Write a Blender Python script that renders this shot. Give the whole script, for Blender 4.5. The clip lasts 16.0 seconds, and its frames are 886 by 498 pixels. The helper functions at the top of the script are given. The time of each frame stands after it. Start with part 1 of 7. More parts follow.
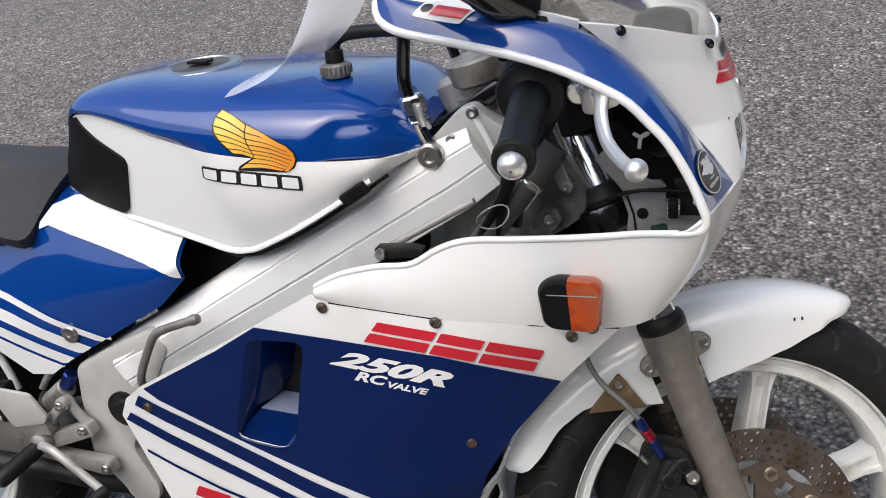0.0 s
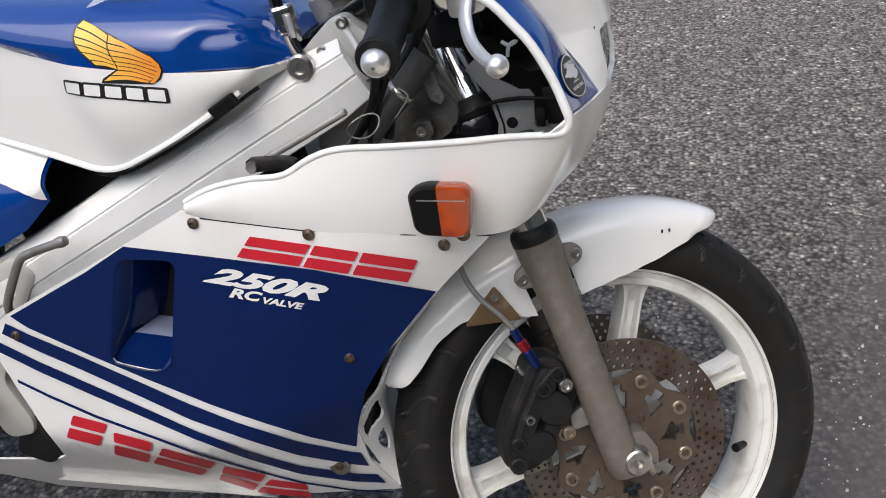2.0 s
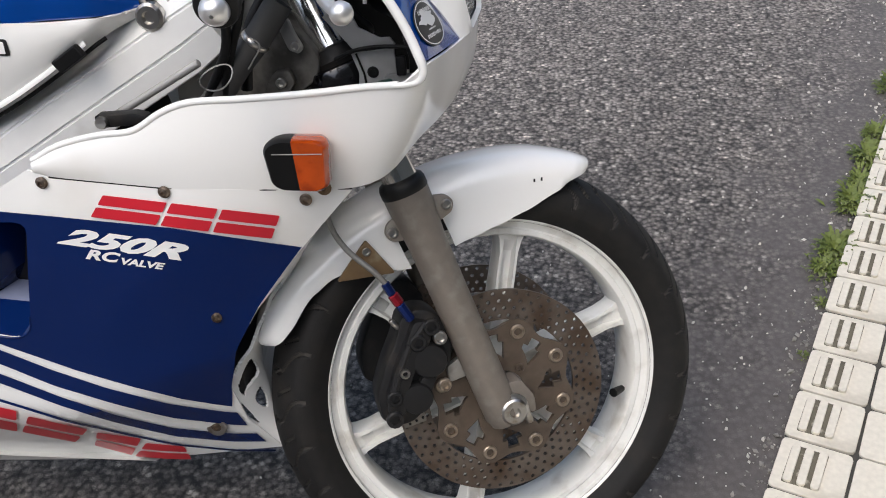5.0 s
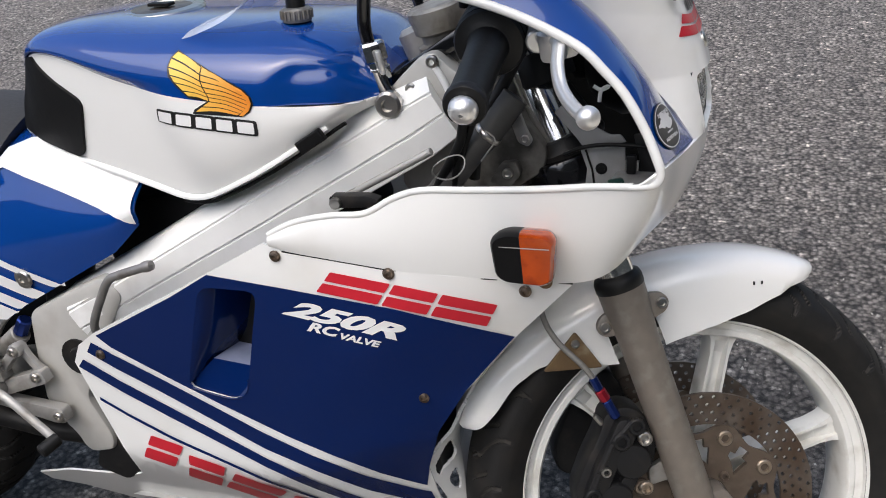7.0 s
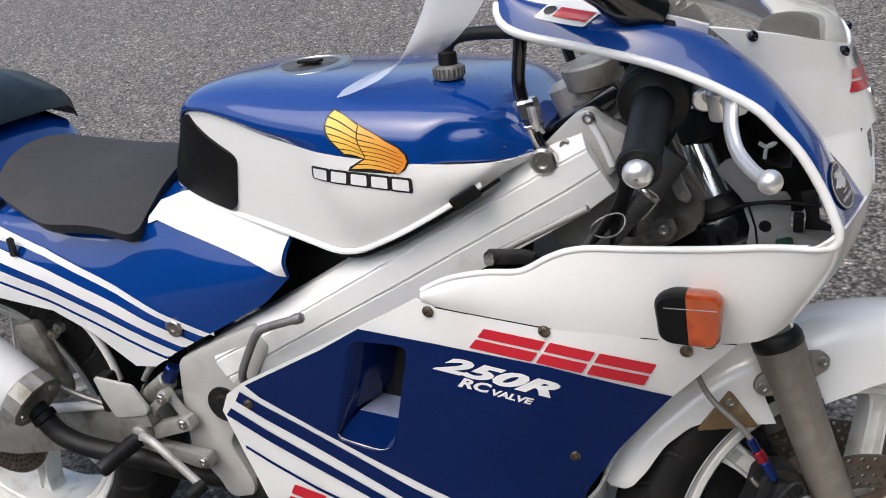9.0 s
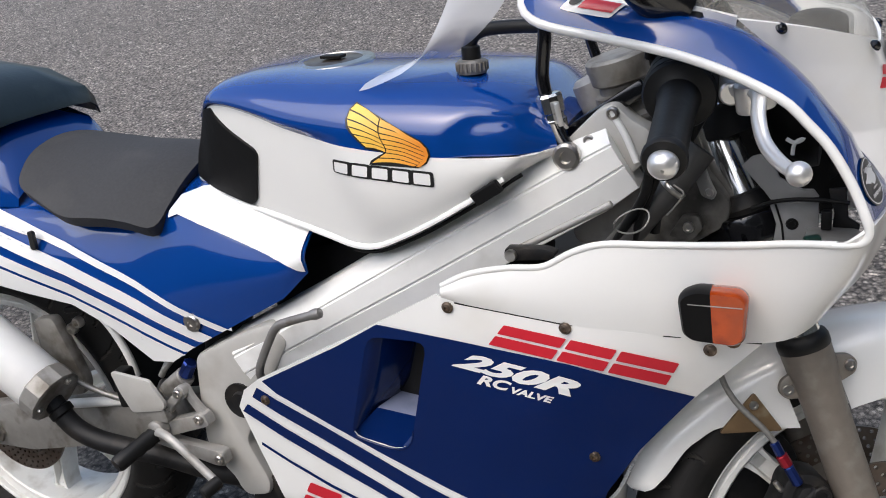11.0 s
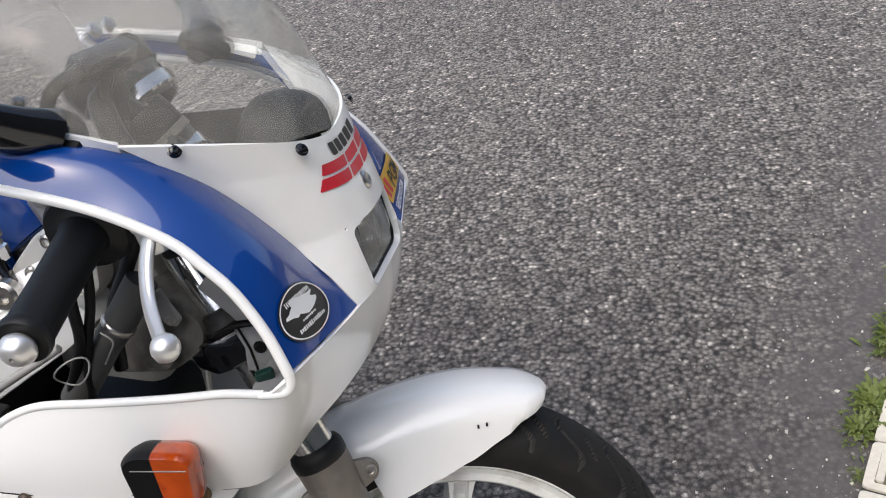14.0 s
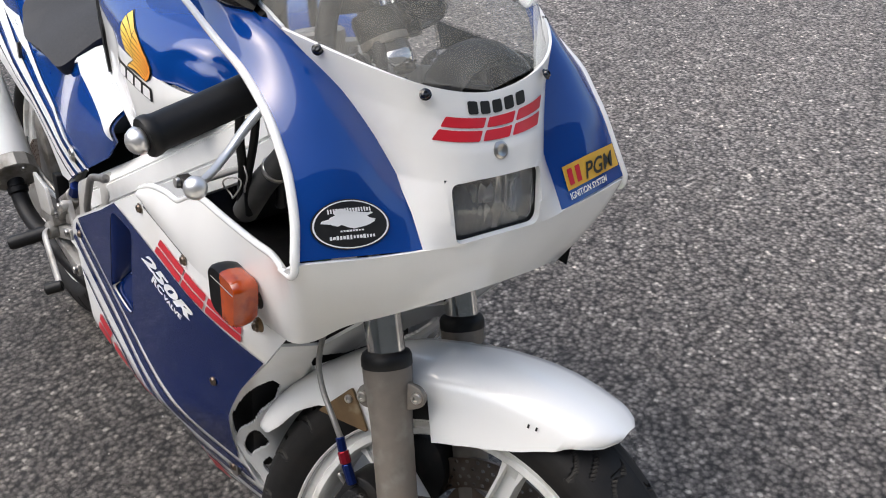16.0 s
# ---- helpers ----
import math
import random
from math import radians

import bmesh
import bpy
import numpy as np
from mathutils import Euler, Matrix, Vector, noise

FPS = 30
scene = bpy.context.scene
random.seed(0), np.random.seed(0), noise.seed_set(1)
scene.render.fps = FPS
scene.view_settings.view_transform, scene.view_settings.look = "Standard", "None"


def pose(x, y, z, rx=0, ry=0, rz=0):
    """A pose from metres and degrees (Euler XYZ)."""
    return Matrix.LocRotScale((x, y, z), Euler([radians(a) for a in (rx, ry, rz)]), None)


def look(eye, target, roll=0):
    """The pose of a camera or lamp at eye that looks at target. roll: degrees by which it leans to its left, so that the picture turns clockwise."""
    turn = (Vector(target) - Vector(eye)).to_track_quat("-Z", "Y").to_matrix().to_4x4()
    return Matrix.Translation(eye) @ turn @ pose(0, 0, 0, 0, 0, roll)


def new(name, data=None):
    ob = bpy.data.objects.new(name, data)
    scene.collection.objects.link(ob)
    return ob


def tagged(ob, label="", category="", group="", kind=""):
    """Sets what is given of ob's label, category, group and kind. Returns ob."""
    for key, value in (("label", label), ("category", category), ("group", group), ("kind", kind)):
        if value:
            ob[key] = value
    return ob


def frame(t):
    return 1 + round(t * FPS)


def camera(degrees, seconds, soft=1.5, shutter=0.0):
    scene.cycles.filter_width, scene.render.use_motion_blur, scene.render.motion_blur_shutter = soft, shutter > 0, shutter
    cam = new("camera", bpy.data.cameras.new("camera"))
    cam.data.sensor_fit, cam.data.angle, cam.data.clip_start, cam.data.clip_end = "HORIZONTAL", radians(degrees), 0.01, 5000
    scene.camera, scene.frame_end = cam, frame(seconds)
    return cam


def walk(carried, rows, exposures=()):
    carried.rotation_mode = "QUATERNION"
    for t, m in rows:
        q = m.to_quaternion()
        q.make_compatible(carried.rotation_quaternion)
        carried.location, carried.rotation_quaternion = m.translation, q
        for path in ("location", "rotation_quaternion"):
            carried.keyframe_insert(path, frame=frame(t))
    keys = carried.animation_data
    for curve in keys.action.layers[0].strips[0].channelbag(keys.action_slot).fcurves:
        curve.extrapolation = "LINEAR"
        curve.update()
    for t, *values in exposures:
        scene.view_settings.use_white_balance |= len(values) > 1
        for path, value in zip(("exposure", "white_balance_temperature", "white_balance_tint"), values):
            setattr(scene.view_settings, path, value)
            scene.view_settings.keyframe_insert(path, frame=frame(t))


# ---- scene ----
cam = camera(50.25, 16.0, 1.0)
PATH = [
    (0, (0.0100, -0.8672, 1.2124), (-0.6347, 0.7434, 0.2172), -9.84),
    (0.5, (0.0221, -0.8652, 1.2006), (-0.5240, 0.7632, 0.1760), -9.15),
    (1, (0.0303, -0.8727, 1.1908), (-0.4572, 0.7519, 0.1311), -8.52),
    (1.5, (0.0362, -0.8821, 1.1717), (-0.4150, 0.7384, 0.0900), -7.64),
    (2, (0.0460, -0.8931, 1.1565), (-0.4068, 0.7304, 0.0798), -7.46),
    (2.5, (0.0660, -0.8883, 1.1408), (-0.3731, 0.7189, 0.0343), -7.43),
    (3, (0.0848, -0.8853, 1.1200), (-0.2988, 0.6889, -0.0525), -6.97),
    (3.2, (0.0966, -0.8896, 1.1139), (-0.2696, 0.6781, -0.0729), -7.03),
    (5.3, (0.1038, -0.8658, 1.1512), (-0.1883, 0.7309, -0.0172), -5.90),
    (5.5, (0.0906, -0.8675, 1.1575), (-0.2258, 0.7369, 0.0060), -5.87),
    (6, (0.0634, -0.8658, 1.1724), (-0.3727, 0.7429, 0.0671), -6.42),
    (6.5, (0.0475, -0.8610, 1.1771), (-0.4934, 0.7433, 0.1124), -6.83),
    (7, (0.0418, -0.8578, 1.1772), (-0.5813, 0.7322, 0.1362), -7.93),
    (7.5, (0.0326, -0.8667, 1.1755), (-0.6394, 0.7099, 0.1447), -8.78),
    (8, (0.0179, -0.8695, 1.1808), (-0.6779, 0.6951, 0.1473), -9.12),
    (8.5, (-0.0027, -0.8708, 1.1854), (-0.7327, 0.6890, 0.1686), -9.26),
    (9, (-0.0341, -0.8649, 1.2134), (-0.8210, 0.6985, 0.2456), -10.46),
    (9.2, (-0.0469, -0.8507, 1.2376), (-0.8596, 0.6955, 0.2635), -11.48),
    (11.3, (-0.0340, -0.8689, 1.1884), (-0.8562, 0.6963, 0.2535), -9.97),
    (11.5, (-0.0206, -0.8623, 1.1925), (-0.8190, 0.7046, 0.2400), -9.79),
    (12, (0.0260, -0.8299, 1.2145), (-0.6654, 0.7631, 0.2223), -9.48),
    (12.5, (0.0762, -0.7698, 1.2262), (-0.5099, 0.8610, 0.2275), -8.79),
    (13, (0.1435, -0.7207, 1.2234), (-0.4003, 0.9089, 0.1994), -9.42),
    (13.5, (0.2182, -0.6997, 1.2230), (-0.2903, 0.9117, 0.1530), -11.37),
    (14, (0.2296, -0.5937, 1.2190), (-0.2005, 1.0284, 0.1310), -11.28),
    (14.5, (0.2522, -0.4551, 1.2131), (-0.1883, 1.1404, 0.0904), -8.95),
    (15, (0.3573, -0.3530, 1.2203), (-0.5419, 1.0407, 0.1027), -5.83),
    (15.5, (0.4936, -0.3210, 1.2402), (-0.7273, 0.8152, 0.1363), -4.38),
    (16, (0.5970, -0.3746, 1.2168), (-0.7864, 0.5888, 0.1407), -3.98),
]
walk(cam, [(t, look(eye, target, roll)) for t, eye, target, roll in PATH], [(0.0, 0.56), (1.5, 0.54), (3.0, 0.42), (5.5, 0.53), (7.5, 0.53), (9.0, 0.52), (11.5, 0.52), (13.5, 0.54), (15.0, 0.80), (16.0, 0.78)])

# ---- world and light: soft daylight under a bright, hazy sky ----
world = bpy.data.worlds.new("sky")
scene.world = world
world.use_nodes = True
wn = world.node_tree.nodes
sky = wn.new("ShaderNodeTexSky")
sky.sky_type = "NISHITA"
sky.sun_disc = False
sky.sun_elevation = radians(62)
sky.sun_rotation = radians(201)
sky.air_density, sky.dust_density, sky.ozone_density = 1.0, 4.0, 1.0
wn["Background"].inputs["Strength"].default_value = 0.15
world.node_tree.links.new(sky.outputs["Color"], wn["Background"].inputs["Color"])

sun = new("sun", bpy.data.lights.new("sun", "SUN"))
sun.data.energy, sun.data.angle, sun.data.color = 1.1, radians(72), (0.95, 0.985, 1.0)
sun.matrix_world = look((-0.65, -1.7, 3.45), (0, 0, 0))

# ---- materials ----
def mat(name, colour, rough=0.5, metal=0.0, coat=0.0, grain=0.0, scale=60.0, bump=0.0, dirt=None, dirt_scale=6.0, dirt_from=0.55, dirt_to=0.75, spec=0.5, rough_var=0.0):
    """A procedural material: base colour varied at two scales, with fine relief, and stains of a second colour."""
    m = bpy.data.materials.new(name)
    m.use_nodes = True
    n, k = m.node_tree.nodes, m.node_tree.links
    b = n["Principled BSDF"]
    b.inputs["Roughness"].default_value, b.inputs["Metallic"].default_value = rough, metal
    b.inputs["Coat Weight"].default_value, b.inputs["Coat Roughness"].default_value, b.inputs["Coat IOR"].default_value = coat, 0.02, 1.65
    b.inputs["Specular IOR Level"].default_value = spec
    co = n.new("ShaderNodeTexCoord")
    fine, wide = n.new("ShaderNodeTexNoise"), n.new("ShaderNodeTexNoise")
    fine.inputs["Scale"].default_value, fine.inputs["Detail"].default_value = scale, 6
    wide.inputs["Scale"].default_value, wide.inputs["Detail"].default_value = dirt_scale, 5
    k.new(co.outputs["Object"], fine.inputs["Vector"])
    k.new(co.outputs["Object"], wide.inputs["Vector"])
    mix = n.new("ShaderNodeMix")
    mix.data_type = "RGBA"
    a = [c * (1 - grain) for c in colour]
    c2 = [min(1, c * (1 + grain)) for c in colour]
    mix.inputs["A"].default_value, mix.inputs["B"].default_value = (*a, 1), (*c2, 1)
    k.new(fine.outputs["Fac"], mix.inputs["Factor"])
    out = mix.outputs["Result"]
    if dirt:
        ramp = n.new("ShaderNodeMapRange")
        ramp.inputs["From Min"].default_value, ramp.inputs["From Max"].default_value = dirt_from, dirt_to
        k.new(wide.outputs["Fac"], ramp.inputs["Value"])
        over = n.new("ShaderNodeMix")
        over.data_type = "RGBA"
        k.new(ramp.outputs["Result"], over.inputs["Factor"])
        k.new(out, over.inputs["A"])
        over.inputs["B"].default_value = (*dirt, 1)
        out = over.outputs["Result"]
    k.new(out, b.inputs["Base Color"])
    if rough_var:
        rr = n.new("ShaderNodeMapRange")
        rr.inputs["To Min"].default_value, rr.inputs["To Max"].default_value = max(0.02, rough - rough_var), min(1, rough + rough_var)
        k.new(wide.outputs["Fac"], rr.inputs["Value"])
        k.new(rr.outputs["Result"], b.inputs["Roughness"])
    if bump:
        bp = n.new("ShaderNodeBump")
        bp.inputs["Strength"].default_value, bp.inputs["Distance"].default_value = 0.6, bump
        k.new(fine.outputs["Fac"], bp.inputs["Height"])
        k.new(bp.outputs["Normal"], b.inputs["Normal"])
    return m


WHITE = mat("white_paint", (0.81, 0.81, 0.79), 0.18, coat=0.4, grain=0.02, scale=9, rough_var=0.05, dirt=(0.70, 0.68, 0.63), dirt_scale=7, dirt_from=0.58, dirt_to=0.9)
BLUE = mat("blue_paint", (0.0010, 0.042, 0.235), 0.16, coat=1.0, grain=0.06, scale=5, rough_var=0.03, spec=0.12)
NAVY = mat("dark_blue_paint", (0.0012, 0.0125, 0.080), 0.14, coat=0.25, grain=0.08, scale=6, rough_var=0.04, spec=0.25, dirt=(0.003, 0.014, 0.085), dirt_scale=8)
RED = mat("red_film", (0.55, 0.015, 0.03), 0.35, coat=0.3, grain=0.05, scale=20)
DECAL_WHITE = mat("white_film", (0.8, 0.8, 0.79), 0.35, coat=0.3, grain=0.02, scale=20)
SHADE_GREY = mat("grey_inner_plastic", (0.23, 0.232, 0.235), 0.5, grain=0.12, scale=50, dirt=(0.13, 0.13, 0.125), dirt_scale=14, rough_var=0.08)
HOSE_GREY = mat("dusty_grey_rubber", (0.045, 0.044, 0.042), 0.6, grain=0.25, scale=70, bump=0.0004, dirt=(0.08, 0.075, 0.07), dirt_scale=18)
DECAL_BLACK = mat("black_film", (0.012, 0.012, 0.012), 0.4, grain=0.1)
YELLOW_FILM = mat("yellow_film", (0.66, 0.38, 0.04), 0.4, grain=0.1, scale=20)
ALU = mat("brushed_aluminium", (0.87, 0.87, 0.85), 0.36, metal=0.05, grain=0.05, scale=40, bump=0.0003, rough_var=0.08, dirt=(0.66, 0.65, 0.62), dirt_scale=12)
CAST = mat("cast_aluminium", (0.31, 0.30, 0.28), 0.5, metal=0.45, grain=0.18, scale=60, bump=0.0022, dirt=(0.15, 0.135, 0.115), dirt_scale=26, dirt_from=0.48, dirt_to=0.66)
FORK = mat("worn_fork_leg", (0.20, 0.175, 0.148), 0.5, metal=0.35, grain=0.18, scale=70, bump=0.0008, dirt=(0.235, 0.22, 0.19), dirt_scale=48, dirt_from=0.52, dirt_to=0.7)
ROUGH_CAST = mat("rough_grime_covered_casting", (0.15, 0.142, 0.128), 0.6, metal=0.25, grain=0.40, scale=38, bump=0.004, dirt=(0.055, 0.050, 0.043), dirt_scale=26, dirt_from=0.46, dirt_to=0.62)
CHROME = mat("chrome", (0.78, 0.77, 0.75), 0.12, metal=1.0, grain=0.03, rough_var=0.06)
TUBE = mat("fork_tube_chrome", (0.72, 0.71, 0.68), 0.14, metal=0.95, grain=0.12, scale=26, rough_var=0.08, dirt=(0.36, 0.34, 0.31), dirt_scale=20)
OLD_STEEL = mat("browned_steel", (0.20, 0.155, 0.12), 0.32, metal=0.9, grain=0.3, scale=90, dirt=(0.10, 0.06, 0.035), dirt_scale=70)
STEEL = mat("bolt_steel", (0.52, 0.5, 0.47), 0.3, metal=1.0, grain=0.1, dirt=(0.25, 0.2, 0.15), dirt_scale=60)
DISC = mat("rusty_disc_steel", (0.15, 0.125, 0.105), 0.45, metal=0.7, grain=0.2, scale=50, dirt=(0.09, 0.06, 0.042), dirt_scale=22, dirt_from=0.4, dirt_to=0.65)
CARRIER = mat("rusty_disc_carrier", (0.10, 0.075, 0.056), 0.5, metal=0.35, grain=0.4, scale=70, dirt=(0.13, 0.105, 0.08), dirt_scale=40, bump=0.0008)
BLACK = mat("black_plastic", (0.004, 0.004, 0.0042), 0.5, spec=0.2, grain=0.2, scale=80, bump=0.0004, rough_var=0.1)
GLOSS_BLACK = mat("glossy_black_plastic", (0.004, 0.004, 0.005), 0.16, coat=0.3, grain=0.1)
GREY_BLACK = mat("dusty_black_metal", (0.010, 0.010, 0.0105), 0.5, spec=0.3, metal=0.1, grain=0.3, scale=60, bump=0.0006, dirt=(0.035, 0.03, 0.025), dirt_scale=25)
RUBBER = mat("tyre_rubber", (0.0095, 0.0092, 0.009), 0.66, spec=0.25, grain=0.3, scale=90, bump=0.0007, dirt=(0.016, 0.0145, 0.013), dirt_scale=30, dirt_from=0.46, dirt_to=0.72, rough_var=0.1)
# paler groove colour stands in for light caught on the tread edges
GROOVE = mat("painted_groove_highlight", (0.042, 0.039, 0.035), 0.8, spec=0.2, grain=0.5, scale=120)
GRIP = mat("grip_rubber", (0.006, 0.006, 0.006), 0.5, spec=0.35, grain=0.2, scale=150, bump=0.0004)
FOAM = mat("seat_foam", (0.035, 0.036, 0.038), 0.8, grain=0.25, scale=220, bump=0.0006, dirt=(0.055, 0.054, 0.053), dirt_scale=9)
VINYL = mat("green_black_vinyl", (0.006, 0.014, 0.016), 0.35, grain=0.15, scale=140, bump=0.0004, dirt=(0.03, 0.045, 0.045), dirt_scale=10)
WHEEL_WHITE = mat("white_wheel_paint", (0.72, 0.72, 0.69), 0.38, coat=0.3, grain=0.05, scale=30, dirt=(0.34, 0.31, 0.26), dirt_scale=24, dirt_from=0.52, dirt_to=0.85, rough_var=0.06)
AMBER = mat("amber_lens", (0.36, 0.048, 0.002), 0.16, coat=0.35, grain=0.45, scale=40, dirt=(0.20, 0.020, 0.002), dirt_scale=45)
RUST = mat("rusted_plate", (0.17, 0.11, 0.055), 0.6, metal=0.4, grain=0.3, scale=50, dirt=(0.3, 0.25, 0.16), dirt_scale=40, bump=0.001)
ANO_BLUE = mat("blue_anodised", (0.012, 0.03, 0.16), 0.3, metal=0.8, grain=0.1)
ANO_RED = mat("red_anodised", (0.32, 0.015, 0.03), 0.3, metal=0.7, grain=0.1)
HOSE = mat("braided_hose", (0.3, 0.29, 0.27), 0.45, metal=0.6, grain=0.3, scale=300, bump=0.0006)
BROWN = mat("brown_heat_marked_metal", (0.22, 0.2, 0.17), 0.5, metal=0.6, grain=0.3, scale=30, dirt=(0.1, 0.09, 0.08), dirt_scale=20)


PLATE_ALU = mat("satin_cast_aluminium", (0.52, 0.51, 0.48), 0.40, metal=0.2, grain=0.08, scale=60, bump=0.0004, dirt=(0.42, 0.40, 0.36), dirt_scale=14)
DULL_ALU = mat("dull_aluminium", (0.40, 0.39, 0.37), 0.42, metal=0.35, grain=0.12, scale=70, bump=0.0004, dirt=(0.24, 0.22, 0.19), dirt_scale=30, dirt_from=0.5, dirt_to=0.8)
POLISHED = mat("satin_polished_aluminium", (0.74, 0.73, 0.71), 0.33, metal=0.75, grain=0.05, scale=60, rough_var=0.08)


# ---- mesh tools ----
def part(name, bm, material, parent=None, label="", m=None, smooth=None):
    """Links a bmesh as one mesh object under a thing or a part. smooth: the angle up to which edges are shaded smooth."""
    me = bpy.data.meshes.new(name)
    bmesh.ops.recalc_face_normals(bm, faces=bm.faces)
    if smooth is not None:
        for f in bm.faces:
            f.smooth = True
        for e in bm.edges:
            e.smooth = len(e.link_faces) == 2 and e.calc_face_angle(0) < radians(smooth)
    bm.to_mesh(me)
    bm.free()
    me.materials.append(material)
    ob = new(name, me)
    if parent is not None:
        ob.parent = parent
    if m is not None:
        ob.matrix_basis = m
    if label:
        tagged(ob, label)
    return ob


def spline(points, n=8, closed=False):
    """A smooth curve through the points."""
    pts = [Vector(p) for p in points]
    out, count = [], len(pts)
    segments = count if closed else count - 1
    for i in range(segments):
        a, b, c, d = [pts[j % count] if closed else pts[min(max(j, 0), count - 1)] for j in (i - 1, i, i + 1, i + 2)]
        for s in range(n):
            t = s / n
            out.append(0.5 * ((2 * b) + (c - a) * t + (2 * a - 5 * b + 4 * c - d) * t * t + (3 * b - a - 3 * c + d) * t ** 3))
    if not closed:
        out.append(pts[-1])
    return out


def loft(rings, closed=True, caps=True, bm=None):
    """A skin over rings with as many points each; the rings are closed or open."""
    bm = bm or bmesh.new()
    rows = [[bm.verts.new(p) for p in r] for r in rings]
    for a, b in zip(rows, rows[1:]):
        n = len(a)
        for i in range(n if closed else n - 1):
            j = (i + 1) % n
            try:
                bm.faces.new((a[i], a[j], b[j], b[i]))
            except ValueError:
                pass
    if caps and closed:
        bm.faces.new(rows[0])
        bm.faces.new(rows[-1][::-1])
    return bm


def tube(points, radius, sides=10, bm=None, caps=True, flat=1.0):
    """A round bar along the points; radius: one, or one for each point. flat squeezes it across."""
    pts = [Vector(p) for p in points]
    radii = radius if hasattr(radius, "__len__") else [radius] * len(pts)
    rings, side = [], None
    for i, p in enumerate(pts):
        d = (pts[min(i + 1, len(pts) - 1)] - pts[max(i - 1, 0)]).normalized()
        if side is None:
            side = d.orthogonal().normalized()
        side = (side - d * side.dot(d)).normalized()
        up = d.cross(side)
        rings.append([p + (side * math.cos(a) + up * math.sin(a) * flat) * radii[i] for a in [2 * math.pi * s / sides for s in range(sides)]])
    return loft(rings, True, caps, bm)


def lathe(profile, sides=24, a=(0, 0, 0), axis=(0, 0, 1), bm=None, closed=False):
    """Turns (radius, height) pairs about an axis through a."""
    bm = bm or bmesh.new()
    q = Vector((0, 0, 1)).rotation_difference(Vector(axis).normalized())
    base = Vector(a)
    rows = []
    for r, h in profile:
        rows.append([bm.verts.new(base + q @ Vector((max(r, 1e-5) * math.cos(2 * math.pi * s / sides), max(r, 1e-5) * math.sin(2 * math.pi * s / sides), h))) for s in range(sides)])
    pairs = list(zip(rows, rows[1:])) + ([(rows[-1], rows[0])] if closed else [])
    for u, v in pairs:
        for i in range(sides):
            j = (i + 1) % sides
            bm.faces.new((u[i], u[j], v[j], v[i]))
    if not closed:
        for row, (r, h) in ((rows[0], profile[0]), (rows[-1], profile[-1])):
            if r > 1e-4:
                bm.faces.new(row)
    return bm


def rod(a, b, r, r2=None, sides=16, bevel=0.0, bm=None):
    """A round bar from a to b with eased ends."""
    a, b = Vector(a), Vector(b)
    h = (b - a).length
    r2 = r if r2 is None else r2
    e = min(bevel, h / 3, r / 2, r2 / 2)
    prof = [(r - e, 0), (r, e), (r2, h - e), (r2 - e, h)] if e > 0 else [(r, 0), (r2, h)]
    return lathe(prof, sides, a, b - a, bm)


def slab(outline, thick, bevel=0.0, bm=None, m=None):
    """A plate: an outline of (x, y) given a thickness along z, from 0 up, with eased edges."""
    own = bmesh.new()
    vs = [own.verts.new((x, y, 0)) for x, y in outline]
    f = own.faces.new(vs)
    r = bmesh.ops.extrude_face_region(own, geom=[f])
    bmesh.ops.translate(own, verts=[v for v in r["geom"] if isinstance(v, bmesh.types.BMVert)], vec=(0, 0, thick))
    bmesh.ops.recalc_face_normals(own, faces=own.faces)
    if bevel:
        bmesh.ops.bevel(own, geom=[e for e in own.edges if e.calc_face_angle(0) > 0.5], offset=bevel, segments=2, profile=0.5, affect="EDGES", clamp_overlap=True)
    if m is not None:
        bmesh.ops.transform(own, matrix=m, verts=own.verts)
    if bm is None:
        return own
    me = bpy.data.meshes.new("t")
    own.to_mesh(me)
    own.free()
    bm.from_mesh(me)
    bpy.data.meshes.remove(me)
    return bm


def box(sx, sy, sz, bevel=0.0, m=None, bm=None):
    return slab([(-sx / 2, -sy / 2), (sx / 2, -sy / 2), (sx / 2, sy / 2), (-sx / 2, sy / 2)], sz, bevel, bm, (m or Matrix()) @ Matrix.Translation((0, 0, -sz / 2)))


def rounded(outline, r=0.01, n=4):
    """An outline with its corners rounded off by about r."""
    pts = [Vector(p) for p in outline]
    out = []
    for i, p in enumerate(pts):
        a, b = pts[i - 1] - p, pts[(i + 1) % len(pts)] - p
        k = min(r, a.length * 0.45, b.length * 0.45)
        p0, p1 = p + a.normalized() * k, p + b.normalized() * k
        for s in range(n + 1):
            t = s / n
            out.append(p0 * (1 - t) ** 2 + p * 2 * t * (1 - t) + p1 * t * t)
    return [tuple(p) for p in out]


def frame_of(a, b, up=(0, 0, 1)):
    """A pose at a whose x runs to b, and whose z leans to up."""
    a, b = Vector(a), Vector(b)
    x = (b - a).normalized()
    y = Vector(up).cross(x).normalized()
    z = x.cross(y)
    m = Matrix((x, y, z)).transposed().to_4x4()
    m.translation = a
    return m


